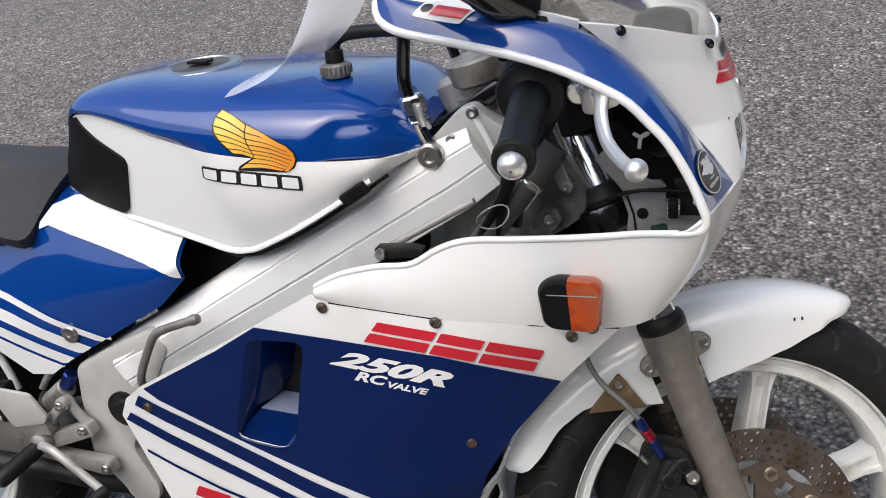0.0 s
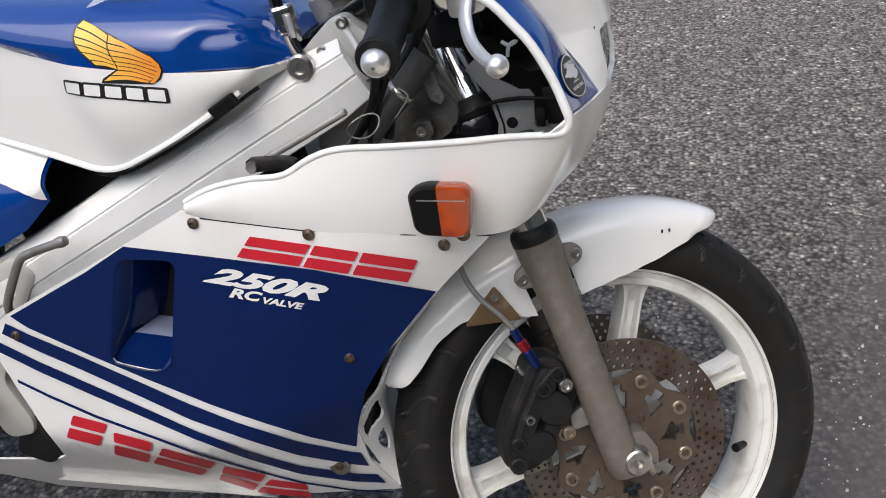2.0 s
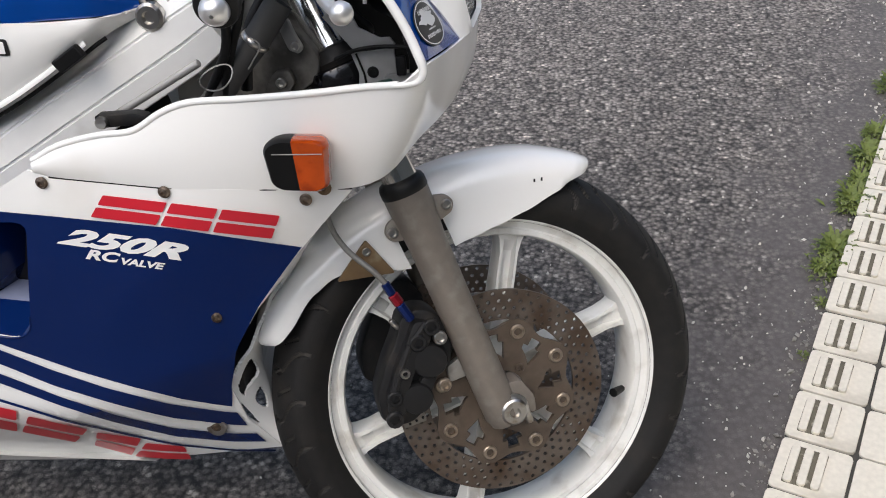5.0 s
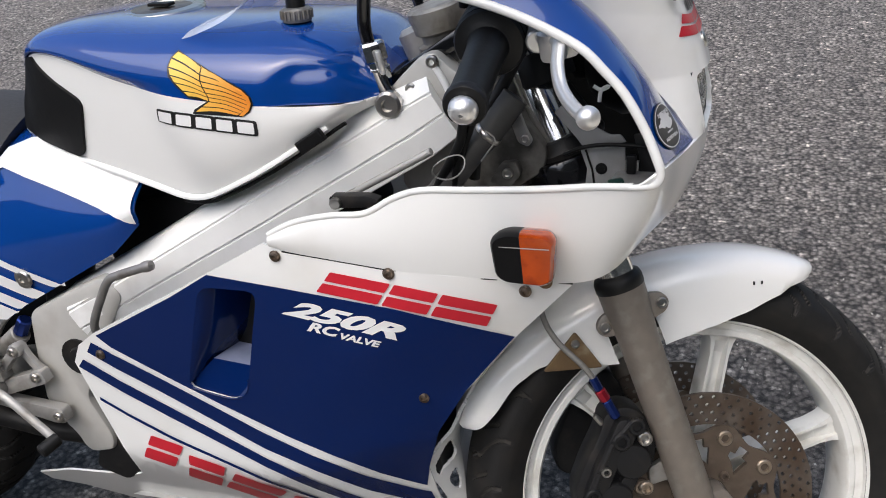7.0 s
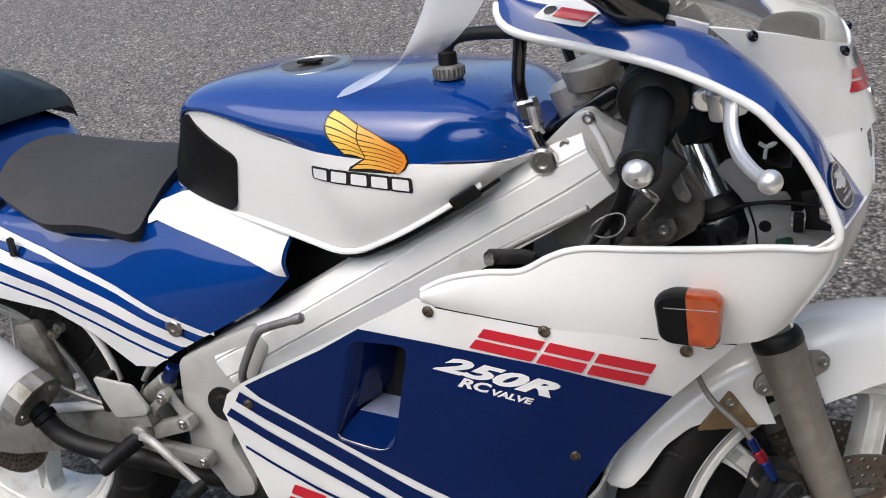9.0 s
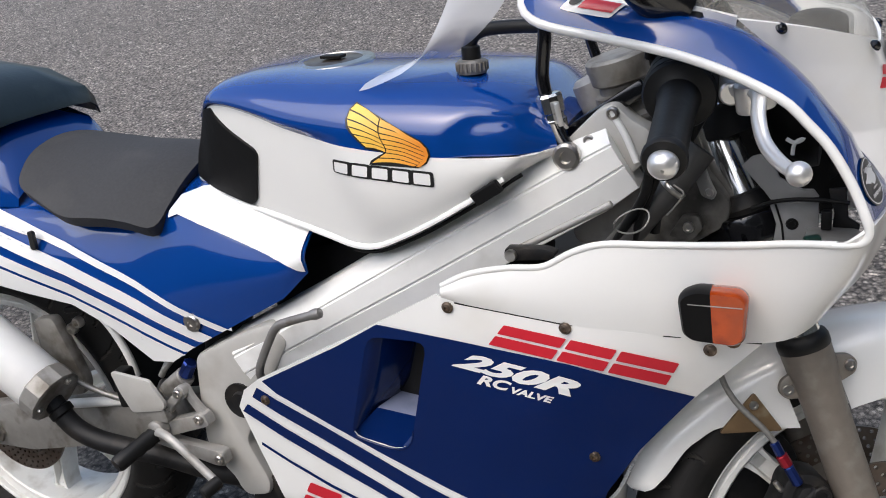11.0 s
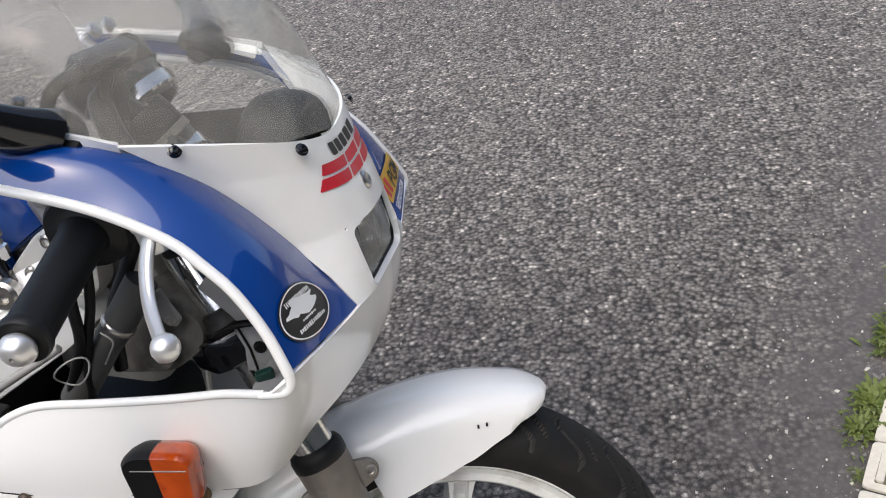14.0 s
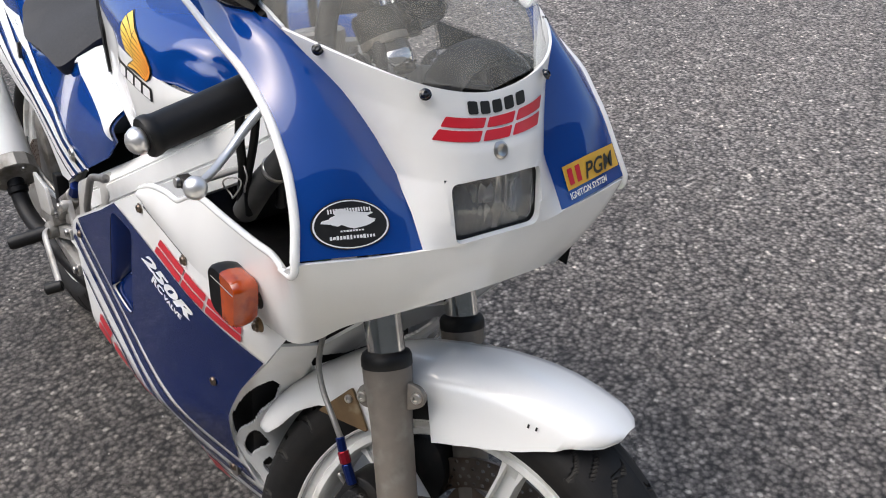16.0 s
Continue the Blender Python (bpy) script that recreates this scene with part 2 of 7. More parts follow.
def sheet(outline, skin, step=0.02, thick=0.003, lift=0.0, inward=(0, 1, 0), hole=None):
    """A panel: an outline in two measures, cut into small squares and laid on skin(u, v), with a thickness behind it."""
    bm = bmesh.new()
    f = bm.faces.new([bm.verts.new((u, v, 0)) for u, v in outline])
    f.normal_update()
    bmesh.ops.triangulate(bm, faces=[f])
    for axis in (0, 1):
        lo, hi = min(p[axis] for p in outline), max(p[axis] for p in outline)
        for c in np.arange(math.ceil(lo / step) * step, hi, step):
            no, co = [0, 0, 0], [0, 0, 0]
            no[axis], co[axis] = 1, float(c)
            bmesh.ops.bisect_plane(bm, geom=bm.verts[:] + bm.edges[:] + bm.faces[:], dist=1e-6, plane_co=co, plane_no=no)
    if hole:
        n, mid = len(hole), sum((Vector(p) for p in hole), Vector((0, 0))) / len(hole)
        lines = []
        for i in range(n):
            a, b = Vector(hole[i]), Vector(hole[(i + 1) % n])
            d = (b - a).normalized()
            s = Vector((-d.y, d.x))
            s = s if s.dot(a - mid) > 0 else -s
            lines.append((a, s))
            bmesh.ops.bisect_plane(bm, geom=bm.verts[:] + bm.edges[:] + bm.faces[:], dist=1e-6, plane_co=(a.x, a.y, 0), plane_no=(s.x, s.y, 0))
        inside = [f for f in bm.faces if all((f.calc_center_median().xy - a).dot(s) < 0 for a, s in lines)]
        bmesh.ops.delete(bm, geom=inside, context="FACES")
    bmesh.ops.remove_doubles(bm, verts=bm.verts, dist=1e-6)
    inward = Vector(inward)
    for v in bm.verts:
        u, w = v.co.x, v.co.y
        p = Vector(skin(u, w))
        e = 0.003
        n = (Vector(skin(u + e, w)) - p).cross(Vector(skin(u, w + e)) - p)
        n = n.normalized() if n.length > 1e-12 else -inward
        if n.dot(inward) > 0:
            n = -n
        v.co = p + n * lift
        v.normal = n
    if thick:
        keep = {v: v.normal.copy() for v in bm.verts}
        r = bmesh.ops.extrude_face_region(bm, geom=bm.faces[:])
        moved = [v for v in r["geom"] if isinstance(v, bmesh.types.BMVert)]
        olds = {tuple(round(c, 6) for c in v.co): n for v, n in keep.items()}
        for v in moved:
            v.co -= olds.get(tuple(round(c, 6) for c in v.co), -inward) * thick
    return bm

# ---- ground ----
def asphalt():
    m = mat("worn_asphalt", (0.085, 0.082, 0.08), 0.62)
    n, k = m.node_tree.nodes, m.node_tree.links
    b = n["Principled BSDF"]
    b.inputs["Specular IOR Level"].default_value = 0.32
    co = n.new("ShaderNodeTexCoord")
    vo, vo2 = n.new("ShaderNodeTexVoronoi"), n.new("ShaderNodeTexVoronoi")
    vo.inputs["Scale"].default_value, vo2.inputs["Scale"].default_value = 102, 48
    wide, fine = n.new("ShaderNodeTexNoise"), n.new("ShaderNodeTexNoise")
    wide.inputs["Scale"].default_value, wide.inputs["Detail"].default_value = 1.2, 6
    fine.inputs["Scale"].default_value, fine.inputs["Detail"].default_value = 420, 3
    for t in (vo, vo2, wide, fine):
        k.new(co.outputs["Object"], t.inputs["Vector"])
    # the stones are broken, not round
    jag = n.new("ShaderNodeMix")
    jag.data_type = "VECTOR"
    jag.inputs["Factor"].default_value = 0.013
    k.new(co.outputs["Object"], jag.inputs["A"])
    k.new(fine.outputs["Color"], jag.inputs["B"])
    k.new(jag.outputs["Result"], vo.inputs["Vector"])
    sep = n.new("ShaderNodeSeparateColor")
    k.new(vo.outputs["Color"], sep.inputs["Color"])
    ramp = n.new("ShaderNodeValToRGB")
    els = ramp.color_ramp.elements
    els[0].position, els[0].color = 0.0, (0.060, 0.055, 0.050, 1)
    els[1].position, els[1].color = 1.0, (0.74, 0.68, 0.59, 1)
    for p, c in ((0.30, 0.145), (0.62, 0.225), (0.85, 0.34)):
        e = els.new(p)
        e.color = (c, c * 0.90, c * 0.80, 1)
    # larger stones lie among the small ones
    sep2, pick = n.new("ShaderNodeSeparateColor"), n.new("ShaderNodeMix")
    k.new(jag.outputs["Result"], vo2.inputs["Vector"])
    k.new(vo2.outputs["Color"], sep2.inputs["Color"])
    pick.inputs["Factor"].default_value = 0.35
    k.new(sep.outputs["Red"], pick.inputs["A"])
    k.new(sep2.outputs["Red"], pick.inputs["B"])
    k.new(pick.outputs["Result"], ramp.inputs["Fac"])
    gap = n.new("ShaderNodeMapRange")
    gap.inputs["From Min"].default_value, gap.inputs["From Max"].default_value = 0.25, 0.75
    gap.inputs["To Min"].default_value, gap.inputs["To Max"].default_value = 1.32, 0.16
    k.new(vo.outputs["Distance"], gap.inputs["Value"])
    mul = n.new("ShaderNodeMix")
    mul.data_type, mul.blend_type = "RGBA", "MULTIPLY"
    mul.inputs["Factor"].default_value = 1
    k.new(ramp.outputs["Color"], mul.inputs["A"])
    k.new(gap.outputs["Result"], mul.inputs["B"])
    tone = n.new("ShaderNodeMapRange")
    tone.inputs["To Min"].default_value, tone.inputs["To Max"].default_value = 0.75, 1.35
    k.new(wide.outputs["Fac"], tone.inputs["Value"])
    # uneven light put into the colour: dimmer on the near side, brighter along y
    xyz, sweep, blend = n.new("ShaderNodeSeparateXYZ"), n.new("ShaderNodeMapRange"), n.new("ShaderNodeMath")
    sweep.interpolation_type = "SMOOTHSTEP"
    sweep.inputs["From Min"].default_value, sweep.inputs["From Max"].default_value = -0.2, 2.0
    sweep.inputs["To Min"].default_value, sweep.inputs["To Max"].default_value = 0.53, 1.14
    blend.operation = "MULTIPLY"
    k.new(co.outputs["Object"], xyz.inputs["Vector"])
    k.new(xyz.outputs["Y"], sweep.inputs["Value"])
    k.new(sweep.outputs["Result"], blend.inputs[0])
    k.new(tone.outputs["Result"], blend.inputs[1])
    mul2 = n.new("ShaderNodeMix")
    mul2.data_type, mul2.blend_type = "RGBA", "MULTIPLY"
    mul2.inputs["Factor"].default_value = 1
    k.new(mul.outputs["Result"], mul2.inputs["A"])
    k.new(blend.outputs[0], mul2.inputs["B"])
    # fine dust has filled the stones along the pavement's edge
    off, dust, patch, film_of = n.new("ShaderNodeVectorMath"), n.new("ShaderNodeMapRange"), n.new("ShaderNodeTexNoise"), n.new("ShaderNodeMix")
    off.operation = "DOT_PRODUCT"
    off.inputs[1].default_value = (-0.931, 0.365, 0)
    k.new(co.outputs["Object"], off.inputs[0])
    patch.inputs["Scale"].default_value, patch.inputs["Detail"].default_value = 9, 5
    k.new(co.outputs["Object"], patch.inputs["Vector"])
    wander = n.new("ShaderNodeMath")
    wander.operation, wander.inputs[1].default_value = "MULTIPLY_ADD", 0.45
    k.new(patch.outputs["Fac"], wander.inputs[0])
    k.new(off.outputs["Value"], wander.inputs[2])
    dust.interpolation_type = "SMOOTHSTEP"
    dust.inputs["From Min"].default_value, dust.inputs["From Max"].default_value = -0.05, 0.26
    dust.inputs["To Min"].default_value, dust.inputs["To Max"].default_value = 0.80, 0.0
    k.new(wander.outputs[0], dust.inputs["Value"])
    film_of.data_type = "RGBA"
    film_of.inputs["B"].default_value = (0.098, 0.088, 0.082, 1)
    k.new(dust.outputs["Result"], film_of.inputs["Factor"])
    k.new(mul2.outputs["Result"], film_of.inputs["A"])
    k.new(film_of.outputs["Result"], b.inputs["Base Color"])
    flat = n.new("ShaderNodeMapRange")
    flat.inputs["To Min"].default_value, flat.inputs["To Max"].default_value = 1.0, 0.15
    k.new(dust.outputs["Result"], flat.inputs["Value"])
    inv = n.new("ShaderNodeMath")
    inv.operation = "SUBTRACT"
    inv.inputs[0].default_value = 1.0
    k.new(vo.outputs["Distance"], inv.inputs[1])
    bp = n.new("ShaderNodeBump")
    bp.inputs["Distance"].default_value = 0.0030
    k.new(flat.outputs["Result"], bp.inputs["Strength"])
    k.new(inv.outputs[0], bp.inputs["Height"])
    k.new(bp.outputs["Normal"], b.inputs["Normal"])
    return m


bm = bmesh.new()
bmesh.ops.create_grid(bm, x_segments=40, y_segments=40, size=400)
ground = tagged(part("ground", bm, asphalt()), "worn grey asphalt road with coarse light aggregate, uneven light in its colour", "road", kind="structure")

# ---- the motorcycle: x ahead, y to its left, z up, leaning on its stand ----
bike = new("motorcycle")
bike.empty_display_size = 0.1
bike.matrix_basis = pose(0, 0, 0, -9.0, 0, 0)
tagged(bike, "white and blue fully faired sport motorcycle leaning on its stand", "motorcycle")
FACE = Matrix(((1, 0, 0, 0), (0, 0, -1, 0), (0, 1, 0, 0), (0, 0, 0, 1)))  # a plate in x, z that grows to the right side


def plate(outline, y, thick, bevel=0.002, bm=None):
    """A plate with an outline in x and z, from y to thick further out on the right side."""
    return slab(outline, thick, bevel, bm, Matrix.Translation((0, y, 0)) @ FACE)


def mirrored(bm):
    other = bm.copy()
    bmesh.ops.scale(other, vec=(1, -1, 1), verts=other.verts)
    return other


H_Z = [0.0, 0.08, 0.12, 0.18, 0.25, 0.39, 0.55, 0.62, 0.68, 0.73, 0.78, 0.83]
H_W = [0.10, 0.15, 0.172, 0.186, 0.190, 0.188, 0.194, 0.193, 0.186, 0.178, 0.172, 0.165]


def flank(x, z):
    """Half the fairing's width at a length and height."""
    w = sum(float(np.interp(z + d, H_Z, H_W)) for d in (-0.03, -0.015, 0, 0.015, 0.03)) / 5
    return w + 0.5 * max(0.0, z - 0.62) * max(0.0, x + 0.42)


def inset(x, z):
    """How far the panel curves in towards its front edge."""
    near = max(0.0, 1.0 - max(0.0, front_x(z) - x) / 0.16)
    return near ** 1.5 * float(np.interp(z, [0.283, 0.325, 0.372, 0.42, 0.483, 0.556, 0.622, 0.66], [0.0, 0.006, 0.015, 0.024, 0.030, 0.0356, 0.026, 0.0]))


def side(x, z):
    """A point of the fairing's side; low down and ahead the panel turns in under the engine."""
    q = (-0.016 - 0.53 * (z - 0.348) + 0.27 * (max(x, -0.52) + 0.485)) / 0.759
    q += 0.9 * max(0.0, 0.335 - z) * min(1.0, max(0.0, (-0.40 - x) / 0.08))
    tuck = max(0.0, 0.5 * (q + math.sqrt(q * q + 0.014 ** 2)) - 0.0008)
    d = inset(x, z)
    return (x + (1.16 * x - 0.09) * tuck - 0.31 * d, tuck - flank(x, z) + d, z - 0.76 * tuck - 0.45 * d)


def row(points, n):
    """n points evenly spaced along a smooth curve."""
    c = spline(points, 12)
    d = [0.0]
    for a, b in zip(c, c[1:]):
        d.append(d[-1] + (b - a).length)
    return [Vector([float(np.interp(d[-1] * i / (n - 1), d, [p[k] for p in c])) for k in range(3)]) for i in range(n)]


def shell(name, bm, material, parent, label="", thick=0.003, smooth=40):
    """A thin moulded panel: the skin thickened inwards."""
    ob = part(name, bm, material, parent, label, smooth=smooth)
    mod = ob.modifiers.new("thickness", "SOLIDIFY")
    mod.thickness, mod.offset = thick, 0
    return ob


# the air scoop's cut
scoop_hole = rounded([(-0.560, 0.586), (-0.484, 0.586), (-0.520, 0.448), (-0.541, 0.436), (-0.602, 0.447)], 0.016, 3)


# -- the lower fairing, one side panel with its films --
LIP = [(-0.470, 0.644), (-0.465, 0.652), (-0.430, 0.669), (-0.382, 0.680), (-0.345, 0.684), (-0.312, 0.702), (-0.284, 0.712), (-0.188, 0.718), (-0.132, 0.723), (-0.066, 0.731)]
SEAM = [(-0.470, 0.644), (-0.447, 0.636), (-0.321, 0.623), (-0.216, 0.621), (-0.123, 0.622)]
WAIST = [(-0.548, 0.604), (-0.452, 0.593), (-0.319, 0.579), (-0.182, 0.559)]
REAR_EDGE = [(-0.548, 0.604), (-0.602, 0.573), (-0.728, 0.507), (-0.754, 0.488), (-0.767, 0.462), (-0.746, 0.395), (-0.725, 0.338), (-0.703, 0.297)]
FRONT_EDGE = [(-0.123, 0.622), (-0.182, 0.558), (-0.247, 0.483), (-0.287, 0.420), (-0.300, 0.372), (-0.285, 0.325), (-0.248, 0.283)]
STRIPE = [(-0.77, 0.527), (-0.732, 0.506), (-0.703, 0.490), (-0.642, 0.461), (-0.577, 0.432), (-0.512, 0.403), (-0.445, 0.379), (-0.378, 0.357), (-0.310, 0.344), (-0.27, 0.341)]


def stripe_z(x):
    return float(np.interp(x, [p[0] for p in STRIPE], [p[1] for p in STRIPE]))


def rear_x(z):
    return float(np.interp(z, [p[1] for p in REAR_EDGE[::-1]], [p[0] for p in REAR_EDGE[::-1]]))


def front_x(z):
    return float(np.interp(z, [p[1] for p in FRONT_EDGE[::-1]], [p[0] for p in FRONT_EDGE[::-1]]))


TOE = [(-0.718, 0.290), (-0.821, 0.280), (-0.875, 0.263), (-0.856, 0.252), (-0.799, 0.250), (-0.717, 0.236), (-0.635, 0.237), (-0.513, 0.246), (-0.358, 0.266)]
panel_outline = SEAM[:-1] + FRONT_EDGE + TOE[::-1] + REAR_EDGE[::-1][:-1]
panel_outline = [p for i, p in enumerate(panel_outline) if i == 0 or (Vector(p) - Vector(panel_outline[i - 1])).length > 0.002]
hc = sum((Vector(p) for p in scoop_hole), Vector((0, 0))) / len(scoop_hole)
bm = sheet(panel_outline, side, 0.02, 0, hole=[tuple(hc + (Vector(p) - hc) * 1.03) for p in scoop_hole])
left_copy = mirrored(sheet(panel_outline, side, 0.02, 0))
lower_fairing = shell("lower_fairing", bm, WHITE, bike, "glossy white and dark blue lower side fairing")
shell("lower_fairing", left_copy, WHITE, bike, "white lower side fairing of the far side")


def film(name, outline, material, parent, label="", skin=side, lift=0.0032, step=0.012):
    return part(name, sheet(outline, skin, step, 0, lift), material, parent, label, smooth=40)


field = [p for p in WAIST[::-1]]
field = [(-0.186, 0.556)] + WAIST[::-1][1:-1] + [(-0.546, 0.602)] + [(-0.602, 0.569), (-0.722, 0.506)]
field += [(x, stripe_z(x) + 0.001) for x in (-0.703, -0.63, -0.558, -0.48, -0.414, -0.36, -0.321, -0.302)]
field += [(-0.298, 0.372), (-0.284, 0.420), (-0.245, 0.481)]
part("blue_field", sheet(field, side, 0.015, 0, 0.0032, hole=scoop_hole), NAVY, lower_fairing, "dark blue painted field", smooth=40)


# how far below the first stripe's top each edge runs, from the rear of the panel to its front
EDGE_X = [-0.75, -0.643, -0.513, -0.448, -0.380, -0.310, -0.27]
EDGES = [[0.0110, 0.0072, 0.0104, 0.0122, 0.0095, 0.0075, 0.0060], [0.0310, 0.0290, 0.0345, 0.0330, 0.0300, 0.0260, 0.0250], [0.0480, 0.0470, 0.0490, 0.0495, 0.0460, 0.0400, 0.0360],
         [0.0650, 0.0640, 0.0630, 0.0620, 0.0590, 0.0530, 0.0490], [0.0980, 0.0950, 0.0820, 0.0760, 0.0710, 0.0660, 0.0620], [0.1030, 0.1000, 0.0860, 0.0800, 0.0745, 0.0690, 0.0650]]


def band(a, b, material, name):
    xs = np.linspace(-0.79, -0.22, 60)
    drop = lambda x, k: float(np.interp(x, EDGE_X, EDGES[k]))
    up = [(x, stripe_z(x) - drop(x, a)) for x in xs]
    low = [(x, stripe_z(x) - drop(x, b)) for x in xs]
    ok = lambda p: rear_x(p[1]) + 0.004 < p[0] < front_x(max(p[1], 0.284)) - 0.003
    up, low = [p for p in up if ok(p)], [p for p in low if ok(p)]
    film(name, up + low[::-1], material, lower_fairing, "dark blue stripe")


for k in (0, 2, 4):
    band(k, k + 1, NAVY, "stripe")

# the seam line of the fairing
part("seam", tube([Vector(side(x, z)) + Vector((0, -0.001, 0)) for x, z in SEAM[1:]], 0.0011, 6), BLACK, lower_fairing, "thin dark panel gap")


# the red maker's mark on the white band: three plain slanted blocks, each parted by a slit
def along(quad, u, v):
    """A place in a slanted field: u along its length, v up its height. quad: lower left, lower right, upper right, upper left."""
    a, b, c, d = [Vector(p) for p in quad]
    return tuple(a.lerp(b, u).lerp(d.lerp(c, u), v))


def slit_block(quad, u0, u1):
    """The two halves of a slanted block that a narrow slit parts along its length."""
    return [rounded([along(quad, u0, lo), along(quad, u1, lo), along(quad, u1, hi), along(quad, u0, hi)], 0.0015, 2) for lo, hi in ((0.0, 0.45), (0.56, 1.0))]


MARK = [(-0.4092, 0.5922), (-0.2174, 0.5668), (-0.2040, 0.5935), (-0.3900, 0.6166)]
for u0, u1 in ((0.0, 0.37), (0.395, 0.655), (0.68, 1.0)):
    for o in slit_block(MARK, u0, u1):
        film("red_block", o, RED, lower_fairing, "red slanted block of the model mark")


def letters(name, text, place, height, skin, material, parent, lift=0.004, shear=0.2, stretch=1.0, label="", gap=1.0, bold=0.018):
    """Writing laid on a skin: place (u, v) and the directions of the line and of its height."""
    cu = bpy.data.curves.new("letters", "FONT")
    cu.body, cu.size, cu.shear, cu.space_character, cu.resolution_u = text, 1.0, shear, gap, 3
    cu.offset = bold
    tmp = new("letters_shape", cu)
    me = bpy.data.meshes.new_from_object(tmp.evaluated_get(bpy.context.evaluated_depsgraph_get()))
    bpy.data.objects.remove(tmp)
    bm = bmesh.new()
    bm.from_mesh(me)
    bpy.data.meshes.remove(me)
    (u, v), along, up = place
    along, up = Vector(along), Vector(up)
    for q in bm.verts:
        w = Vector((u, v)) + along * q.co.x * height * stretch + up * q.co.y * height
        p, e = Vector(skin(*w)), 0.002
        n = (Vector(skin(w[0] + e, w[1])) - p).cross(Vector(skin(w[0], w[1] + e)) - p).normalized()
        if n.y > 0 and abs(n.y) > 0.3 or (abs(n.y) <= 0.3 and n.x < 0):
            n = -n
        q.co = p + n * lift
    return part(name, bm, material, parent, label)


letters("lettering", "250R", ((-0.4530, 0.5625), (0.989, -0.148), (0.0, 1)), 0.0278, side, DECAL_WHITE, lower_fairing, shear=0.60, stretch=2.25, bold=0.045, label="white slanted capacity lettering")
letters("lettering", "RC", ((-0.4275, 0.5435), (0.991, -0.135), (0.0, 1)), 0.0168, side, DECAL_WHITE, lower_fairing, shear=0.45, stretch=1.6, bold=0.04, label="white slanted lettering")
letters("lettering", "VALVE", ((-0.3895, 0.5370), (0.991, -0.135), (0.0, 1)), 0.0112, side, DECAL_WHITE, lower_fairing, shear=0.45, stretch=1.45, bold=0.04, label="white slanted lettering")

# the large red maker's name along the belly: five plain blocks, each parted by a slit
for quad in ([(-0.694, 0.3290), (-0.6488, 0.3200), (-0.6300, 0.3535), (-0.6760, 0.3640)], [(-0.630, 0.3085), (-0.5830, 0.2985), (-0.5735, 0.3310), (-0.6240, 0.3420)], [(-0.5767, 0.2985), (-0.5113, 0.2830), (-0.4890, 0.3060), (-0.5600, 0.3240)],
             [(-0.488, 0.2770), (-0.4420, 0.2620), (-0.4230, 0.2930), (-0.4780, 0.3010)], [(-0.4385, 0.2600), (-0.3661, 0.2590), (-0.3720, 0.2820), (-0.4180, 0.2860)]):
    for lo, hi in ((0.0, 0.44), (0.56, 1.0)):
        o = rounded([along(quad, 0, lo), along(quad, 1, lo), along(quad, 1, hi), along(quad, 0, hi)], 0.003, 3)
        film("red_block", o, RED, lower_fairing, "red block of the maker's name")

# the air scoop: a ramp rising from the lower lip into a deep dark pocket, with a pale floor behind it
def deep(u, v, d):
    return Vector(side(u, v)) + Vector((0, d + 0.003, 0))


BL, B2, BR, TR, TL = deep(-0.606, 0.444, 0), deep(-0.541, 0.432, 0), deep(-0.516, 0.446, 0), deep(-0.480, 0.590, 0), deep(-0.562, 0.590, 0)
E1, E2 = deep(-0.572, 0.479, 0.014), deep(-0.508, 0.473, 0.014)
F1, F2, T1, T2 = deep(-0.560, 0.479, 0.070), deep(-0.492, 0.473, 0.105), deep(-0.530, 0.590, 0.075), deep(-0.482, 0.588, 0.105)


def faces_of(*lists):
    bm = bmesh.new()
    for pts in lists:
        bm.faces.new([bm.verts.new(q) for q in pts])
    bmesh.ops.remove_doubles(bm, verts=bm.verts, dist=0.0004)
    return bm


# a darker, matt copy of the panel's blue: the pocket's shade put into colour
SCOOP_SHADE = mat("shaded_matt_dark_blue", (0.0015, 0.010, 0.055), 0.55, grain=0.1, scale=20, spec=0.2)
scoop = part("air_scoop", faces_of((F1, F2, T2, T1), (BR, TR, T2, F2, E2), (TL, T1, T2, TR)), SCOOP_SHADE, lower_fairing, "deep air scoop in a shaded copy of the dark blue")
part("scoop_ramp", faces_of((BL, B2, E1), (B2, E2, E1), (B2, BR, E2)), NAVY, scoop, "dark blue ramp in the scoop")
part("scoop_floor", faces_of((E1, E2, F2, F1)), mat("pale_blue_plastic", (0.22, 0.25, 0.37), 0.4, grain=0.08, scale=30, dirt=(0.17, 0.20, 0.30), dirt_scale=25), scoop, "pale floor deep in the scoop")
bends = []
for a, d in ((-0.05, -0.0051), (0.10, -0.0046), (0.25, 0.001), (0.45, 0.011), (0.65, 0.027), (0.85, 0.050), (1.0, 0.075)):
    line = []
    for v in np.linspace(0, 1, 6):
        u0, z0 = -0.604 + 0.042 * v, 0.446 + 0.141 * v
        line.append(deep(u0 + (0.044 if v > 0.2 else 0.034) * a, z0 + 0.034 * a * max(0.0, 1 - v / 0.2), d - 0.001))
    bends.append(line)
part("scoop_wall", loft(bends, closed=False, caps=False), NAVY, scoop, "dark blue wall curving into the scoop", smooth=60)
lip = [Vector(side(u, v)) + Vector((0, -0.0026, 0)) for u, v in ((-0.596, 0.445), (-0.570, 0.439), (-0.545, 0.436), (-0.530, 0.440), (-0.520, 0.450), (-0.516, 0.466))]
part("scoop_lip", tube(row(lip, 16), 0.0014, 8), NAVY, scoop, "rounded blue lip", smooth=60)


